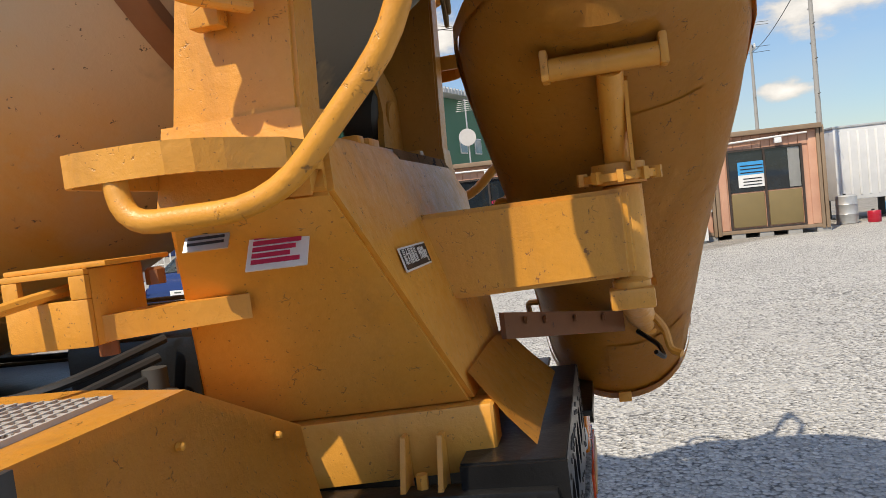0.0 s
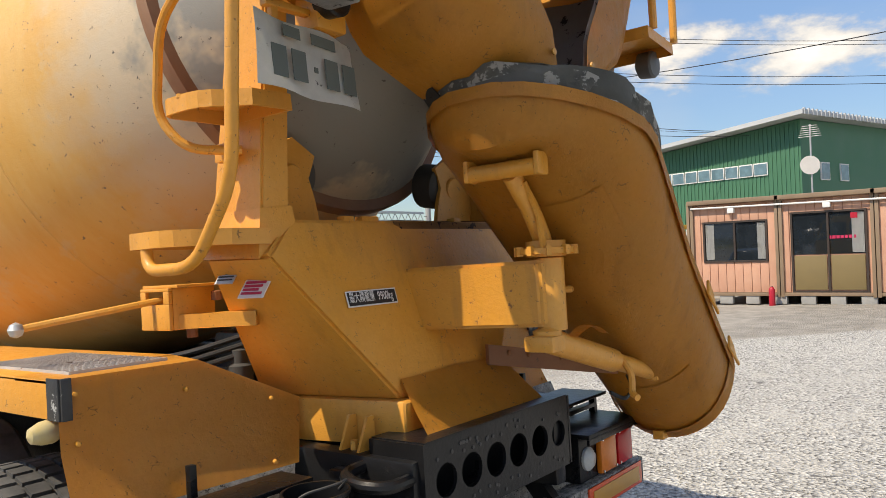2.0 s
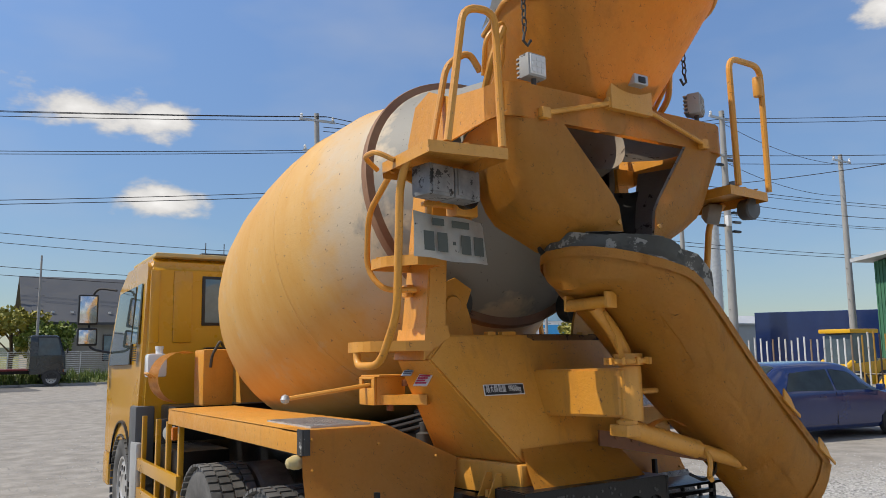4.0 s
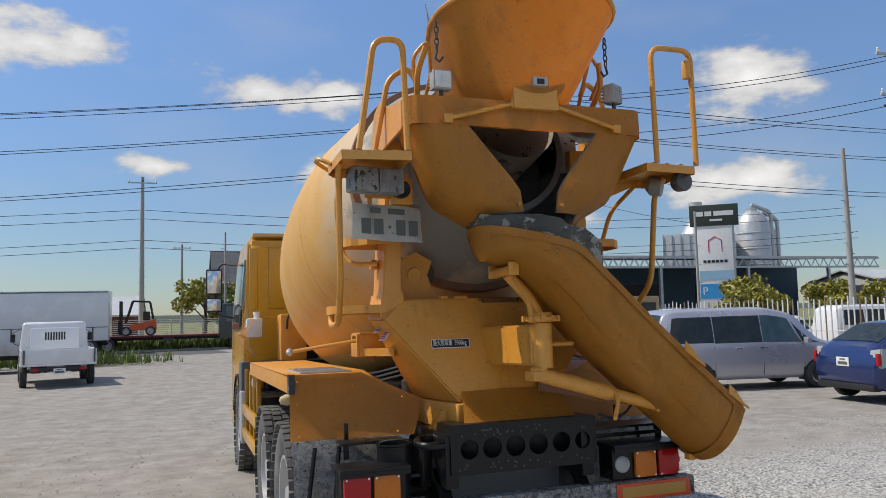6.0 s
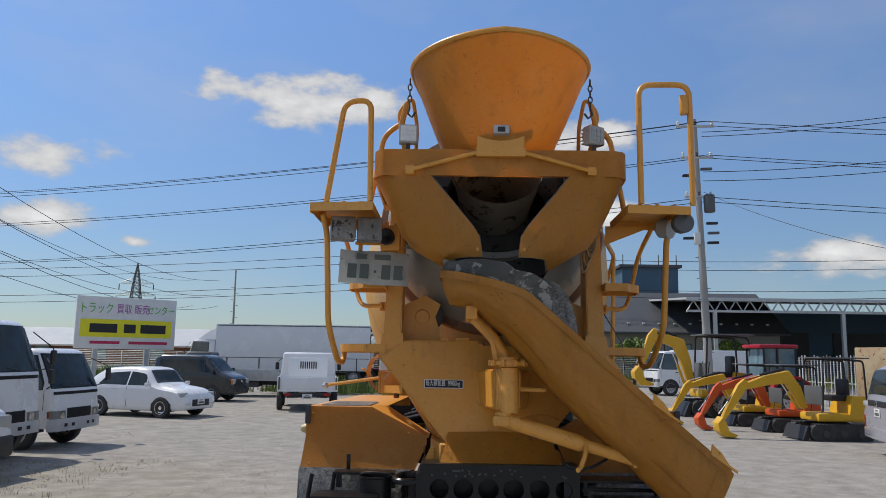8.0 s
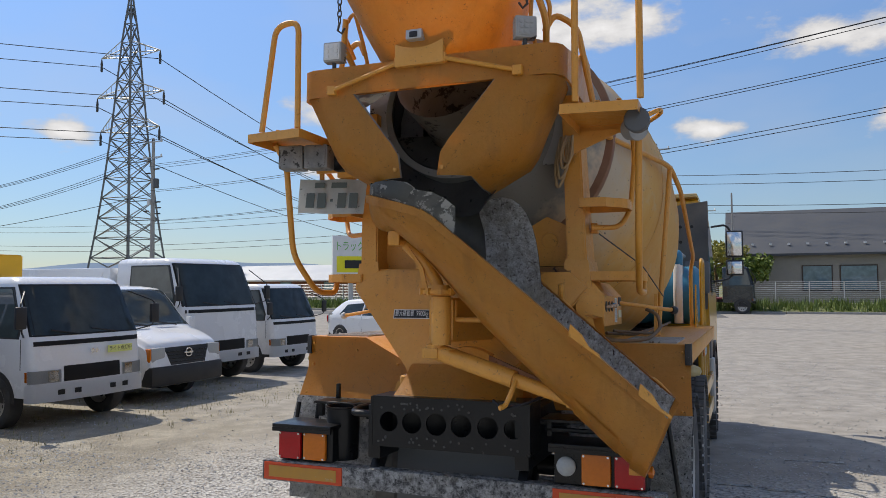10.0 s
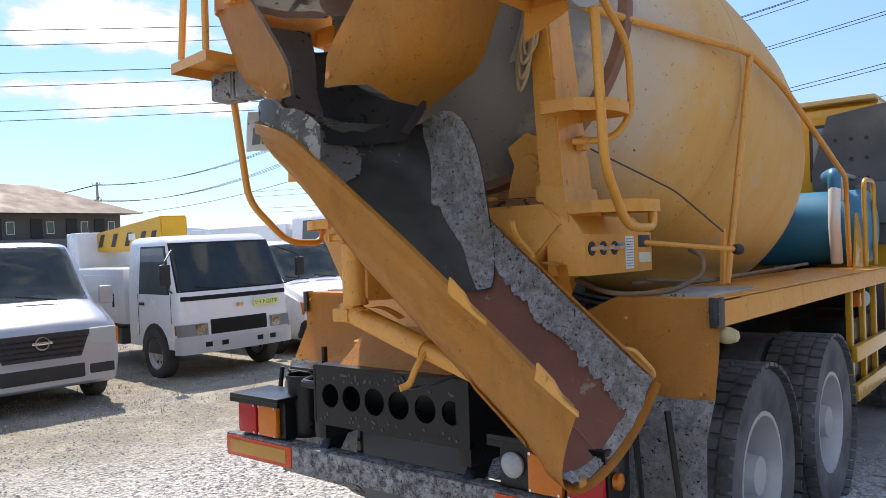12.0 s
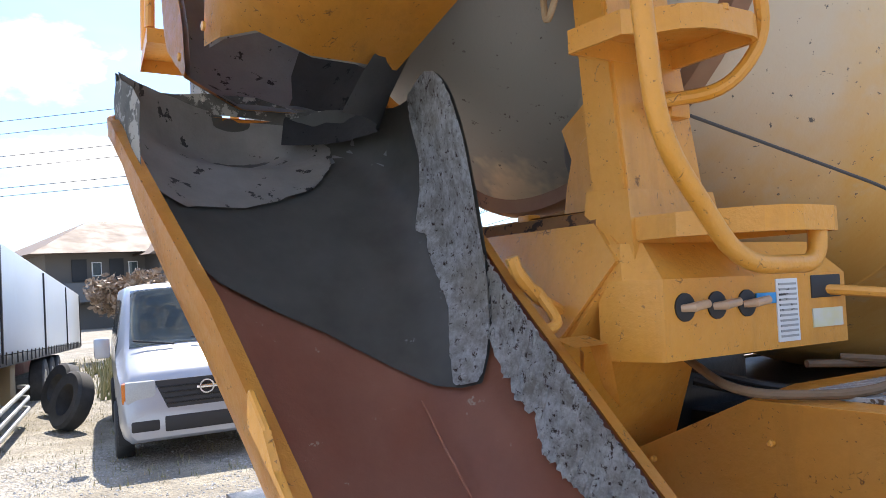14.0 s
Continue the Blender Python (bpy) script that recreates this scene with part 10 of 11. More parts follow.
# long dark house across the road, low barn to its left
def gable_house(name, label, x0, x1, y0, y1, eave, ridge, wall_mat, roof_mat, win, z=0.4, over=0.6, cat="house"):
    v = thing(name, label, cat, pose(0, 0, z, 0, 0, 0))
    bm = B()
    ym = (y0 + y1) / 2
    prism(bm, [(y0, 0), (y0, eave), (ym, ridge - 0.2), (y1, eave), (y1, 0)], x0, x1, "x")
    w = part("wall", bm, wall_mat, v, smooth=False)
    for sgn, ya in ((-1, y0), (1, y1)):
        bm = B()
        slope = (ridge - eave) / (ym - y0)
        ye = ya + sgn * over
        ze = eave - slope * over
        hull(bm, [(x0 - over, ye, ze), (x1 + over, ye, ze), (x1 + over, ym, ridge), (x0 - over, ym, ridge)], [(x0 - over, ye, ze + 0.16), (x1 + over, ye, ze + 0.16), (x1 + over, ym, ridge + 0.16), (x0 - over, ym, ridge + 0.16)])
        part("roof", bm, roof_mat, v, smooth=False)
    for a, b, z0, z1 in win:
        bm = B()
        box(bm, a - 0.08, b + 0.08, y0 - 0.08, y0 - 0.01, z0 - 0.08, z1 + 0.08)
        f_ = part("window", bm, FRAME_BROWN, v)
        bm = B()
        box(bm, a, b, y0 - 0.10, y0 - 0.08, z0, z1)
        part("pane", bm, GLASS_BLUE, f_)
    return v


house = gable_house("dark_house", "long dark house with a charcoal metal roof", 1.0, 25.0, 56, 68, 3.7, 7.0, WALL_BEIGE, ROOF_GREY, ((5.6, 7.4, 0.9, 2.6), (8.0, 10.2, 0.9, 2.6), (13, 15, 0.9, 2.6), (16, 18, 0.9, 2.6)))
for k in range(20):
    bm = B()
    x = 1.0 + 1.22 * k
    box(bm, x, x + 0.18, 56.4, 56.55, 4.2, 4.32)
    part("snow_guard", bm, PAPER, house)
tw = thing("blue_tower", "dark blue upper storey behind the house roof", "building", pose(0, 0, 0, 0, 0, 0))
bm = B()
box(bm, 14.5, 19.5, 64, 70, 0, 10.0)
part("wall", bm, BLUE_WALL, tw, smooth=False)
bm = B()
box(bm, 14.2, 19.8, 63.7, 70.3, 10.0, 10.25)
part("roof", bm, ROOF_GREY, tw, smooth=False)
for x in (14.6, 16.2, 17.8, 19.4):
    bm = B()
    rod(bm, (x, 64.1, 10.2), (x, 64.1, 11.2), 0.04, 6)
    part("rail_post", bm, STEEL_DARK, tw)
barn = gable_house("low_barn", "long low barn with a pale metal roof", -60.0, -6.0, 74, 84, 2.1, 3.8, BRICK_FAR, ROOF_PALE, tuple((-56 + 6 * k, -54.5 + 6 * k, 0.6, 1.8) for k in range(8)), cat="barn")
shed = gable_house("second_barn", "second low barn with a pale metal roof behind", -95.0, -20.0, 92, 104, 2.6, 4.3, BRICK_FAR, ROOF_PALE, (), cat="barn")
bm = B()
sheet([[Vector((x, y, 0.46)) for x in (-120, -60, 0)] for y in (52.0, 73.0)], 0, bm)
tagged(part("field", bm, STRAW), "dry straw-coloured field behind the fence", "field", kind="structure")
bm = B()
box(bm, -90, -8, 51.6, 51.8, 0.2, 0.85)
tagged(part("low_wall", bm, BLOCK), "low grey retaining wall under the fence", "wall", kind="structure")
tree("street_tree", "young yellow-green tree beside the dark house", -0.2, 54.5, 4.6, 1.9, LEAF_YEL, 5, 0.45, 1.5, 0.17)
tree("street_tree", "young yellow-green tree beside the dark house", 1.6, 54.0, 3.6, 1.6, LEAF, 6, 0.45, 1.4, 0.17)
tree("garden_tree", "low green shrub against the dark house", 13.0, 54.0, 3.0, 1.5, LEAF, 7, 0.45, 1.2, 0.15)
tree("garden_tree", "low green shrub against the dark house", 20.3, 53.5, 3.2, 1.4, LEAF, 8, 0.45, 1.2, 0.15)
tree("car_park_tree", "bushy yellow-green tree near the sign tower", 33.0, 36.0, 4.0, 2.0, LEAF_YEL, 9, -0.03, 1.4, 0.17)
tree("car_park_tree", "bushy yellow-green tree near the sign tower", 40.0, 36.0, 3.6, 1.8, LEAF_YEL, 10, -0.03, 1.3, 0.17)
tree("car_park_tree", "bushy yellow-green tree near the sign tower", 44.5, 35.5, 3.8, 1.8, LEAF_YEL, 11, -0.03, 1.3, 0.17)
tree("bare_bush", "bare brown tangled bush behind the silver van", -22.0, 3.3, 2.7, 1.3, LEAF_DRY, 12, None, 2.5, 0.10)

# steel canopy, works hall, silos, sign tower
can = thing("steel_canopy", "long open steel truss canopy of the works", "canopy", pose(0, 0, 0, 0, 0, 0))
bm = B()
for z in (5.2, 6.0):
    box(bm, 16, 60, 49.9, 50.1, z, z + 0.16)
part("truss_chord", bm, GALV, can)
bm = B()
for k in range(44):
    x = 16 + k
    a, b = ((x, 50, 5.25), (x + 0.5, 50, 6.05)), ((x + 0.5, 50, 6.05), (x + 1.0, 50, 5.25))
    for p, q in (a, b):
        tube(bm, [p, q], 0.05, 4)
part("truss_web", bm, GALV, can)
for x in (18, 27, 36, 45, 54):
    bm = B()
    box(bm, x - 0.12, x + 0.12, 49.9, 50.15, -0.1, 5.2)
    part("column", bm, GALV, can)
bm = B()
hull(bm, [(16, 50, 6.1), (60, 50, 6.1), (60, 64, 6.9), (16, 64, 6.9)], [(16, 50, 6.25), (60, 50, 6.25), (60, 64, 7.05), (16, 64, 7.05)])
part("roof_sheet", bm, ROOF_PALE, can, smooth=False)
wk = thing("works_hall", "dark blue works hall under the canopy", "industrial building", pose(0, 0, 0, 0, 0, 0))
bm = B()
box(bm, 20, 60, 60, 70, 0, 5.8)
part("wall", bm, BLUE_WALL, wk, smooth=False)
for x in (24, 31, 38, 47):
    bm = B()
    box(bm, x, x + 5, 59.9, 60.0, 0, 4.2)
    part("gateway", bm, DARK, wk)
bm = B()
box(bm, 19.6, 60.4, 59.6, 70.4, 5.8, 6.0)
part("roof", bm, ROOF_GREY, wk, smooth=False)
for x, y, r, h in ((63.9, 70.7, 2.05, 13.8), (67.5, 73.0, 1.5, 13.3)):
    si = thing("silo", "tall galvanised steel silo with a ribbed skin", "silo", pose(x, y, 0, 0, 0, 0), "works silos")
    bm = B()
    lathe(bm, [(r, 0), (r, h - 2.2), (r * 0.75, h - 1.0), (r * 0.3, h - 0.4), (r * 0.3, h)], None, 24)
    sk = part("shell", bm, GALV, si)
    for k in range(6):
        bm = B()
        lathe(bm, [(r + 0.0, 1.9 * k + 1.0), (r + 0.07, 1.9 * k + 1.05), (r + 0.07, 1.9 * k + 1.15), (r, 1.9 * k + 1.2)], None, 24, caps=False)
        part("hoop", bm, GALV, sk)
    part("feed_pipe", pipe([(r + 0.4, -0.5, 0), (r + 0.4, -0.5, h - 0.5), (0, 0, h + 0.4)], 0.25, 0.8, 8), GALV, si)
bld = thing("dust_filter_house", "pale panelled filter house beside the silos", "industrial building", pose(57, 72.3, 0, 0, 0, -35))
bm = B()
box(bm, -4, 4, -3, 3, 0, 10.5, 0.02)
fh = part("wall", bm, ROOF_PALE, bld)
for k in range(9):
    bm = B()
    box(bm, -4 + k, -3.92 + k, -3.06, -3.0, 0, 10.4)
    part("panel_rib", bm, GALV, fh)
bm = B()
lathe(bm, [(2.0, 10.5), (0.8, 12.6), (0.8, 14.5)], None, 16)
part("hopper", bm, GALV, bld)
low = gable_house("low_factory", "low cream factory with a grey roof", 62, 82, 52, 60, 4.2, 5.2, ROOF_PALE, ROOF_PALE, (), 0.0, 0.3, "industrial building")
bus = thing("blue_hall", "dark blue long hall beyond the fence", "industrial building", pose(72, 36, 0, 0, 0, -60))
bm = B()
box(bm, -12, 12, -4, 4, 0, 5.0, 0.05)
part("wall", bm, NAVY, bus, smooth=False)
st = thing("sign_tower", "tall white sign tower with dark green head and blue panel", "sign", pose(36.4, 43.5, 0, 0, 0, -38))
bm = B()
box(bm, -1.25, 1.25, -0.2, 0.2, 1.0, 8.0, 0.02)
part("panel", bm, PAPER, st)
bm = B()
box(bm, -1.75, 1.75, -0.25, 0.25, 8.0, 9.6, 0.02)
hd = part("head_panel", bm, plain("dark_green_sign", (0.03, 0.045, 0.03), 0.5), st)
bm = B()
for x0, x1, z0, z1 in ((-1.4, -0.75, 8.75, 9.1), (-0.65, -0.15, 8.75, 9.1), (0.0, 1.4, 8.75, 9.1), (-0.3, 0.6, 8.35, 8.5)):
    part("sign_bar", box(B(), x0, x1, -0.27, -0.25, z0, z1), PAPER, hd)
bm = B()
box(bm, -1.2, 1.2, -0.22, -0.2, 2.5, 3.6)
part("blue_panel", bm, SKYBLUE, st)
bm = B()
box(bm, -1.2, 1.2, -0.22, -0.2, 3.9, 4.6)
part("pale_panel", bm, plain("pale_blue_sign", (0.3, 0.5, 0.62), 0.5), st)
bm = B()
prism(bm, [(-0.5, 6.0), (-0.5, 6.9), (0.0, 7.2), (0.5, 6.9), (0.5, 6.0), (0.44, 6.0), (0.44, 6.86), (0.0, 7.13), (-0.44, 6.86), (-0.44, 6.0)], -0.22, -0.2, "y")
part("house_mark", bm, INK_RED, st)
bm = B()
for k in range(6):
    part("sign_bar", box(B(), -0.9 + 0.3 * k, -0.68 + 0.3 * k, -0.22, -0.2, 5.2, 5.4), INK, st)
text_part("sign_letter", "P", 0.8, pose(-0.85, -0.225, 3.05, 90, 0, 0), PAPER, st, extrude=0.004)
bm = B()
for x in (-1.3, 1.3):
    box(bm, x - 0.1, x + 0.1, -0.1, 0.1, -0.1, 8.0)
part("mast", bm, GALV, st)

# advertising hoarding at the lot's left side
SG = pose(-15.55, 30.5, 0, 0, 0, 42)
hoard = thing("roadside_hoarding", "white and yellow advertising hoarding on two posts", "sign board", SG)
bm = B()
box(bm, -2.25, 2.25, -0.05, 0.05, 1.95, 4.30, 0.01)
pn = part("panel", bm, PAPER, hoard)
bm = B()
box(bm, -2.05, 2.05, -0.062, -0.05, 2.48, 3.28)
part("yellow_field", bm, YELLOW_SIGN, pn)
INK_GRN = plain("sign_green", (0.10, 0.42, 0.05), 0.5)
INK_PUR = plain("sign_purple", (0.35, 0.08, 0.32), 0.5)
for body, x, mt, sz in (("トラック", -1.40, INK_GRN, 0.52), ("買取", -0.18, INK_PUR, 0.48), ("販売", 0.62, INK_PUR, 0.48), ("センター", 1.52, INK_GRN, 0.46)):
    text_part("sign_text", body, sz, pose(x, -0.056, 3.75, 90, 0, 0), mt, pn, stretch=0.72, extrude=0.004)
for x0_, x1_ in ((-1.65, -0.45), (-0.15, 0.38), (0.6, 1.78)):
    part("number_bar", box(B(), x0_, x1_, -0.07, -0.062, 2.68, 3.08), INK, pn)
for x0_, x1_ in ((-1.6, -0.3), (0.1, 1.9)):
    part("small_bar", box(B(), x0_, x1_, -0.058, -0.05, 2.17, 2.30), INK_RED, pn)
for x in (-1.3, 1.0):
    bm = B()
    box(bm, x - 0.1, x + 0.1, 0.05, 0.2, -0.3, 3.9)
    part("post", bm, GALV, hoard)

# two-storey flats behind the parked row
AP = pose(-57, 14.5, -1.0, 0, 0, 12)
flats = thing("apartment_house", "two-storey grey-brown flats with a brown hipped roof", "apartment house", AP)
bm = B()
box(bm, -5, 4, -13, 13, -0.1, 5.9)
part("wall", bm, plain("taupe_wall", (0.13, 0.115, 0.10), 0.85), flats, smooth=False)
bm = B()
hull(bm, [(-6, -14.2, 5.75), (5.4, -14.2, 5.75), (5.4, 14.2, 5.75), (-6, 14.2, 5.75)], [(-0.4, -9, 8.2), (-0.3, -9, 8.2), (-0.3, 9, 8.2), (-0.4, 9, 8.2)])
part("roof", bm, ROOF_BROWN, flats, smooth=False)
bm = B()
hull(bm, [(4.0, -7.8, 5.5), (7.0, -7.8, 5.5), (7.0, -0.4, 5.5), (4.0, -0.4, 5.5)], [(0.5, -4.15, 7.8), (7.0, -4.15, 7.6), (7.0, -4.05, 7.6), (0.5, -4.05, 7.8)])
part("gable_roof", bm, ROOF_BROWN, flats, smooth=False)
bm = B()
box(bm, 4.0, 6.4, -6.9, -1.3, -0.1, 5.5)
part("stair_bay", bm, plain("dark_taupe_wall", (0.09, 0.082, 0.075), 0.85), flats, smooth=False)
for y0, y1 in ((-12.5, -7.2), (-1.0, 12.5)):
    bm = B()
    box(bm, 4.0, 5.4, y0, y1, 2.7, 3.9)
    part("balcony", bm, GREYPL, flats, smooth=False)
for y in (-11.5, -9.2, -0.6, 2.4, 5.4, 8.2, 10.6):
    bm = B()
    box(bm, 4.0, 4.06, y, y + 0.9, 4.0, 5.4)
    part("doorway", bm, DARK, flats)
    bm = B()
    box(bm, 4.0, 4.08, y + 1.2, y + 1.8, 4.3, 5.2)
    wf = part("window", bm, PAPER, flats)
    bm = B()
    box(bm, 4.08, 4.1, y + 1.26, y + 1.74, 4.36, 5.14)
    part("pane", bm, GLASS, wf)
part("roof_aerial", pipe([(-0.3, 2.0, 8.1), (-0.3, 2.0, 10.6)], 0.04, 0.1, 6), STEEL_DARK, flats)
bm = B()
for k in range(5):
    rod(bm, (-0.3, 1.2, 9.5 + 0.25 * k), (-0.3, 2.8, 9.5 + 0.25 * k), 0.03, 5)
part("aerial_rod", bm, STEEL_DARK, flats)


# poles, pylons and lines
def utility_pole(x, y, h, arms=((0.3, 1.0),), r=0.17, z=None, trans=False, lean=0.0, arm_yaw=0.0):
    zz = ground_z(x, y) if z is None else z
    v = thing("utility_pole", "grey concrete utility pole with cross-arms and insulators", "utility pole", pose(x, y, zz, 0, lean, arm_yaw), "utility poles")
    bm = B()
    lathe(bm, [(r * 1.15, -0.4), (r * 0.62, h)], None, 12)
    part("shaft", bm, POLE_CONC, v)
    for d, w in arms:
        bm = B()
        box(bm, -w, w, -0.12, -0.04, h - d - 0.05, h - d + 0.05)
        ar = part("cross_arm", bm, GALV, v)
        for k in range(3):
            xx = -w + 0.1 + (2 * w - 0.2) * k / 2
            bm = B()
            lathe(bm, [(0.05, 0), (0.07, 0.06), (0.04, 0.1), (0.07, 0.14), (0.03, 0.2)], Matrix.Translation((xx, -0.08, h - d + 0.05)), 8)
            part("insulator", bm, PAPER if k != 1 else STEEL_DARK, ar)
    if trans:
        bm = B()
        lathe(bm, [(0.2, 0), (0.24, 0.05), (0.24, 0.75), (0.15, 0.8)], Matrix.Translation((0.42, -0.1, h - 4.2)), 12)
        part("transformer", bm, GREYPL, v)
        bm = B()
        box(bm, -0.35, -0.1, -0.3, -0.1, h - 5.6, h - 5.1, 0.02)
        part("switch_box", bm, PAPER, v)
        for k, (dx, dz) in enumerate(((0.55, 3.2), (-0.6, 3.6), (0.7, 6.6), (0.75, 7.2), (0.7, 7.8), (-0.75, 7.5))):
            bm = B()
            dx, dz = dx * h / 17.5, dz * h / 17.5
            box(bm, dx - 0.24, dx + 0.24, -0.16, 0.02, h - dz - 0.055, h - dz + 0.055, 0.03)
            part("cable_closure", bm, DARK if k % 3 else GREYPL, v)
    bm = B()
    for k in range(10):
        z_ = 2.2 + 0.45 * k
        if z_ < h - 1:
            rod(bm, (-0.28 if k % 2 else 0.1, 0, z_), (-0.1 if k % 2 else 0.28, 0, z_), 0.012, 5)
    part("step_bolt", bm, STEEL_DARK, v)
    return Vector((x, y, zz + h))


utility_pole(10.4, 28.2, 12.4, ((0.34, 0.85), (1.75, 0.7), (3.5, 0.62)), 0.17, trans=True, lean=-1.5)
utility_pole(-4.8, 60.0, 12.8, ((0.5, 1.1),), 0.2, 0.45)
utility_pole(27.3, 20.0, 13.0, ((0.4, 1.0), (2.2, 0.9)), 0.2, trans=True)
utility_pole(24.8, 20.6, 8.5, (), 0.14)
utility_pole(19.5, -5.95, 7.7, (), 0.075)
utility_pole(-17.0, 52.0, 7.6, (), 0.09, 0.45)
utility_pole(1.0, 50.2, 7.4, (), 0.09, 0.45)
utility_pole(-1.8, 82.0, 9.5, ((0.4, 0.9),), 0.16, 0.45)
utility_pole(-44.0, 46.0, 14.2, ((0.3, 1.0), (1.6, 1.0)), 0.2, trans=True)
utility_pole(22.0, 27.0, 6.6, (), 0.08)
utility_pole(40.5, 22.0, 13.0, ((0.4, 0.9),), 0.2)
utility_pole(45.0, -9.6, 9.3, ((0.3, 0.7),), 0.12)
utility_pole(-87.4, 41.9, 10.2, ((0.3, 1.0), (2.2, 1.1)), 0.2, 0.0, trans=True)
# ventilation chimney of the works
chim = thing("works_chimney", "slim grey steel chimney with a ladder", "chimney", pose(58, 45, 0, 0, 0, 0))
bm = B()
lathe(bm, [(0.55, 0), (0.45, 13.5), (0.40, 13.5)], None, 14)
part("flue", bm, GALV, chim)
bm = B()
for k in range(24):
    rod(bm, (0.55, -0.3, 1 + 0.5 * k), (0.55, 0.3, 1 + 0.5 * k), 0.02, 4)
part("ladder", bm, STEEL_DARK, chim)


def line(a, b, sag, r=0.014, n=18, group="overhead lines"):
    a, b = Vector(a), Vector(b)
    pts = [a.lerp(b, t) - Vector((0, 0, 4 * sag * t * (1 - t))) for t in (i / n for i in range(n + 1))]
    bm = B()
    tube(bm, pts, r, 5)
    return tagged(part("overhead_line", bm, WIRE), "black overhead power line between poles", "power line", group)


for dx, z, far in ((-0.75, 12.2, 11.75), (0.0, 12.3, 12.0), (0.75, 12.2, 11.75), (-0.6, 10.7, 9.75), (0.6, 10.7, 9.75), (-0.35, 8.85, 7.25), (0.35, 8.7, 7.25)):
    line((10.5, 28.2 + dx * 0.4, z), (-44, 46 + dx * 0.6, far), 0.75, 0.016)
    line((10.5, 28.2 + dx * 0.4, z), (74, 21.4 + dx * 0.6, z + 0.3), 1.5, 0.016)
for z in (9.6, 8.9, 7.2, 6.6):
    line((-4.8, 60, z + 1.0), (-90, 66, z), 1.2, 0.022)
    line((-4.8, 60, z + 1.0), (60, 52, z + 1.6), 1.2, 0.022)
for z in (12.6, 12.4, 10.8, 10.4):
    line((27.3, 20, z), (10.4, 28.2, z - 0.8), 0.6, 0.016)
    line((27.3, 20, z), (60, -14, z + 0.8), 1.2, 0.016)
for z in (12.4, 10.5):
    line((27.3, 20, z), (40.5, 22, z), 0.4, 0.014)
line((19.5, -5.95, 7.2), (27.3, 20, 9.4), 0.5, 0.016)
line((19.5, -5.95, 7.0), (45.0, -9.6, 8.9), 0.3, 0.014)
fl = thing("yard_floodlight", "round grey floodlight on top of the yard pole", "floodlight", pose(19.5, -5.95, ground_z(19.5, -5.95) + 7.72, 0, 0, 0))
part("lamp_head", lathe(B(), [(0.05, -0.16), (0.10, -0.12), (0.20, 0.06), (0.21, 0.09), (0.0001, 0.11)], along((-0.05, 0, 0.12), (-0.4, 0.05, -0.04)), 18), GALV, fl)
part("bracket", pipe([(0, 0, -0.04), (0.0, -0.16, 0.02), (-0.05, -0.2, 0.14)], 0.018, 0.04, 8), STEEL_DARK, fl)
line((34, 8, 6.6), (27.3, 20, 8.6), 0.5, 0.014)
for dx in (-0.9, 0.0, 0.9):
    line((-44 + dx, 46, 14.2), (-87.4 + dx, 41.9, 9.9), 2.0, 0.022)
    line((-44 + dx, 46, 12.6), (-87.4 + dx, 41.9, 8.0), 2.2, 0.022)
    line((-87.4 + dx, 41.9, 9.9), (-150 + dx, 20, 9.0), 2.0, 0.022)
line((-44, 46, 9.6), (-87.4, 41.9, 6.2), 1.2, 0.026)
# service drop sagging down from the tall pole
line((10.4, 28.2, 9.1), (15.4, 18.7, 4.9), 0.4, 0.010)


PYLON_GREY = plain("weathered_pylon_steel", (0.16, 0.17, 0.175), 0.6, 0.2)


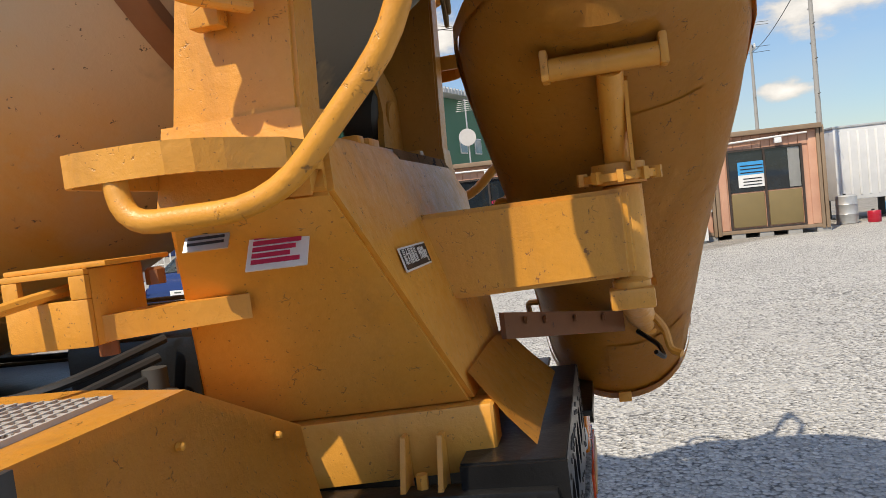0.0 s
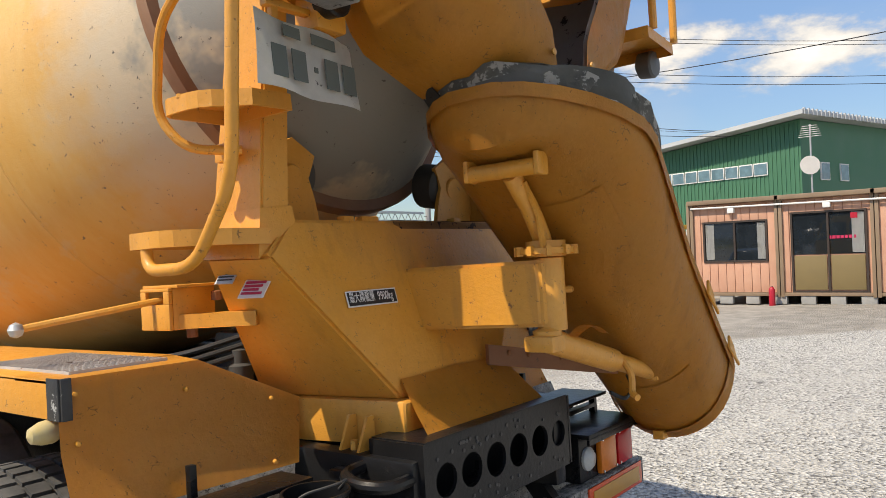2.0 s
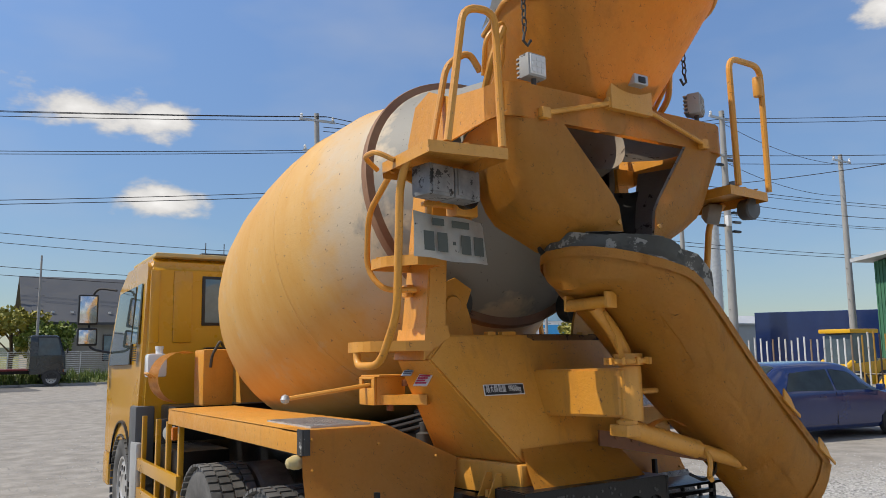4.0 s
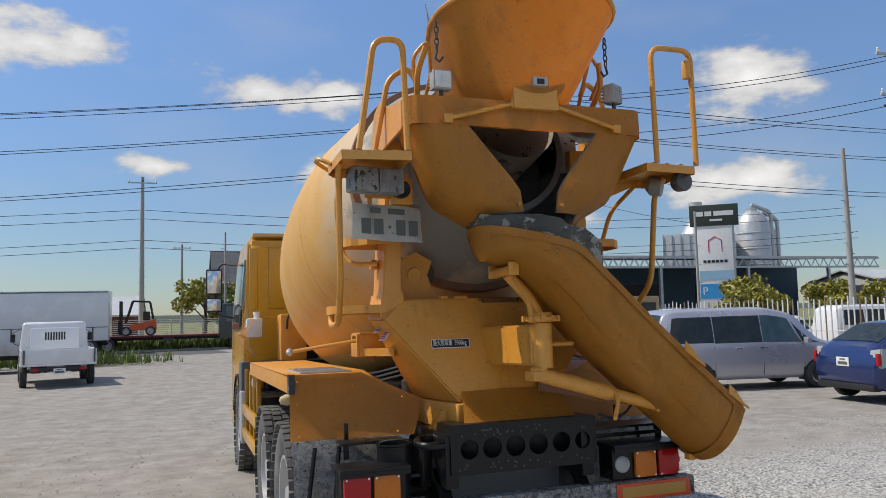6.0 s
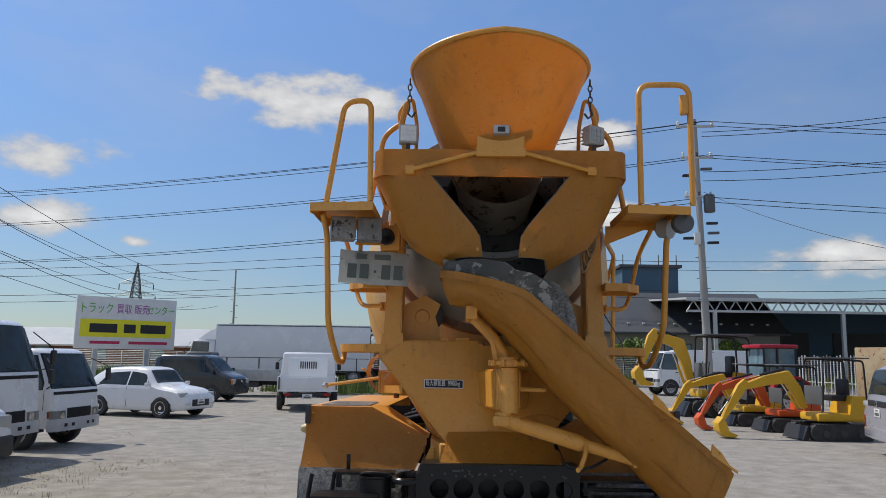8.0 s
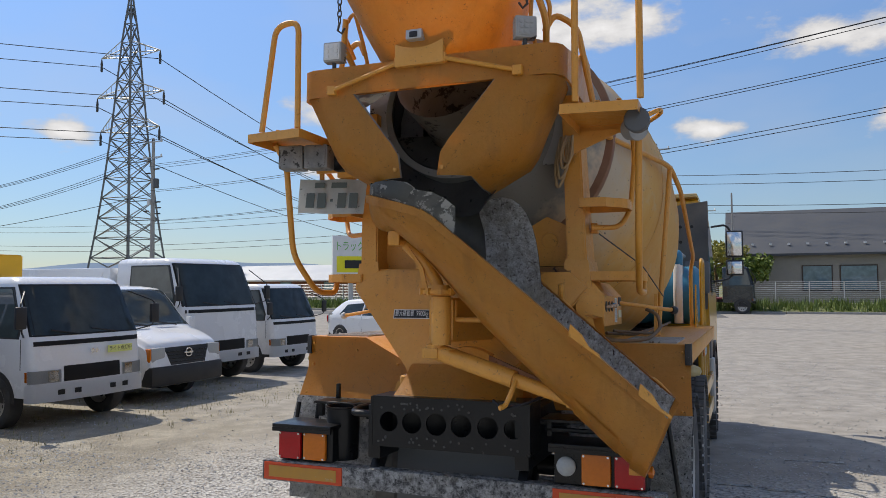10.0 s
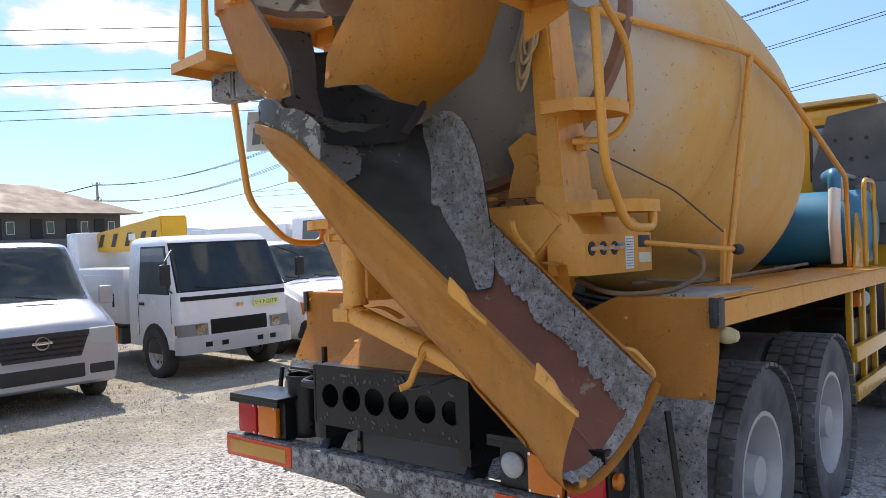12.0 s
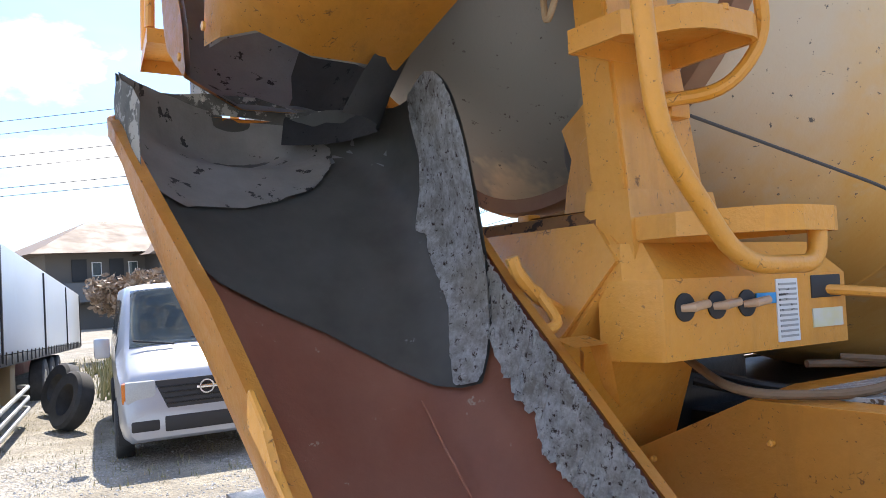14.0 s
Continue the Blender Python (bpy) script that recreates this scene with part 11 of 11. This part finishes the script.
def pylon(x, y, h, w, yaw, name="lattice_pylon"):
    v = thing(name, "tall grey lattice power pylon with three pairs of arms", "pylon", pose(x, y, 0, 0, 0, yaw), "power pylons")

    def half(z):
        t = z / h
        return w / 2 * (1 - t) ** 1.15 * (1 - 0.15 * math.sin(math.pi * t)) + 0.35 * min(1, 6 * (1 - t))
    cs_ = ((-1, -1), (1, -1), (1, 1), (-1, 1))
    zs = [h * (1 - (1 - k / 16) ** 1.0) for k in range(17)]
    for cx, cy in cs_:
        bm = B()
        tube(bm, [(cx * half(z), cy * half(z), z) for z in zs], 0.20, 4)
        part("leg", bm, PYLON_GREY, v)
    bm = B()
    for za, zb in zip(zs, zs[1:]):
        a, b = half(za), half(zb)
        for i in range(4):
            p, q = cs_[i], cs_[(i + 1) % 4]
            tube(bm, [(p[0] * a, p[1] * a, za), (q[0] * b, q[1] * b, zb)], 0.10, 3)
            tube(bm, [(q[0] * a, q[1] * a, za), (p[0] * b, p[1] * b, zb)], 0.10, 3)
            tube(bm, [(p[0] * b, p[1] * b, zb), (q[0] * b, q[1] * b, zb)], 0.09, 3)
    part("bracing", bm, PYLON_GREY, v)
    tips = []
    for z, L in ((h * 0.784, 6.0), (h * 0.654, 6.8), (h * 0.542, 6.0)):
        for s in (-1, 1):
            bm = B()
            b = half(z)
            tip = (s * L, 0, z - 0.3)
            for cy in (-1, 1):
                tube(bm, [(s * b, cy * b, z + 1.6), tip], 0.09, 4)
                tube(bm, [(s * b, cy * b, z - 0.4), tip], 0.09, 4)
            for t in (0.25, 0.5, 0.75):
                for cy in (-1, 1):
                    xa = s * (b + (L - b) * t)
                    tube(bm, [(xa, cy * b * (1 - t), z - 0.4 + 0.1 * t), (xa, cy * b * (1 - t), z + 1.6 - 1.9 * t)], 0.06, 3)
            ar = part("cross_arm", bm, GALV, v)
            bm = B()
            lathe(bm, [(0.16, 0), (0.2, 0.4), (0.16, 0.8), (0.2, 1.2), (0.16, 1.6), (0.05, 2.2)], Matrix.Translation((tip[0], 0, tip[2] - 2.2)), 8)
            part("insulator", bm, STEEL_DARK, ar)
            tips.append(v.matrix_world @ Vector((tip[0], 0, tip[2] - 1.4)))
    return tips


tipsA = pylon(-88.8, 89.7, 50.0, 8.6, 0)
for p in tipsA:
    line(p, (p.x - 160, p.y - 192, p.z), 2.6, 0.06)
    line(p, (p.x - 30, p.y + 260, p.z - 2), 8.0, 0.07)
tipsB = pylon(-118, 270, 34.0, 9.0, 10)

# lattice of the near flats' street and far ridge
def ridge(name, label, cx, cy, r, a0, a1, base, amp, col, seed):
    rows = [[], []]
    for i in range(61):
        a = radians(a0 + (a1 - a0) * i / 60)
        h = base + amp * (noise.noise(Vector((i * 0.09, seed, 0))) + 0.5 * noise.noise(Vector((i * 0.27, seed, 3))))
        edge = math.sin(math.pi * i / 60) ** 0.5
        rows[0].append(Vector((cx - r * math.sin(a), cy + r * math.cos(a), -5)))
        rows[1].append(Vector((cx - r * math.sin(a) * 1.05, cy + r * math.cos(a) * 1.05, max(1, h * edge))))
    return tagged(part(name, sheet(rows, 0), col), label, "hills", kind="structure")


HAZE = plain("hazy_blue_hills", (0.22, 0.31, 0.42), 1.0)
ridge("backdrop_hills", "faint hazy blue hills on the horizon", 0, 0, 2300, 8, 105, 70, 45, HAZE, 2.0)
ridge("backdrop_woods", "far flat line of trees and roofs", 0, 0, 420, -60, 100, 4.5, 2.2, plain("far_woods", (0.075, 0.095, 0.07), 1.0), 7.0)
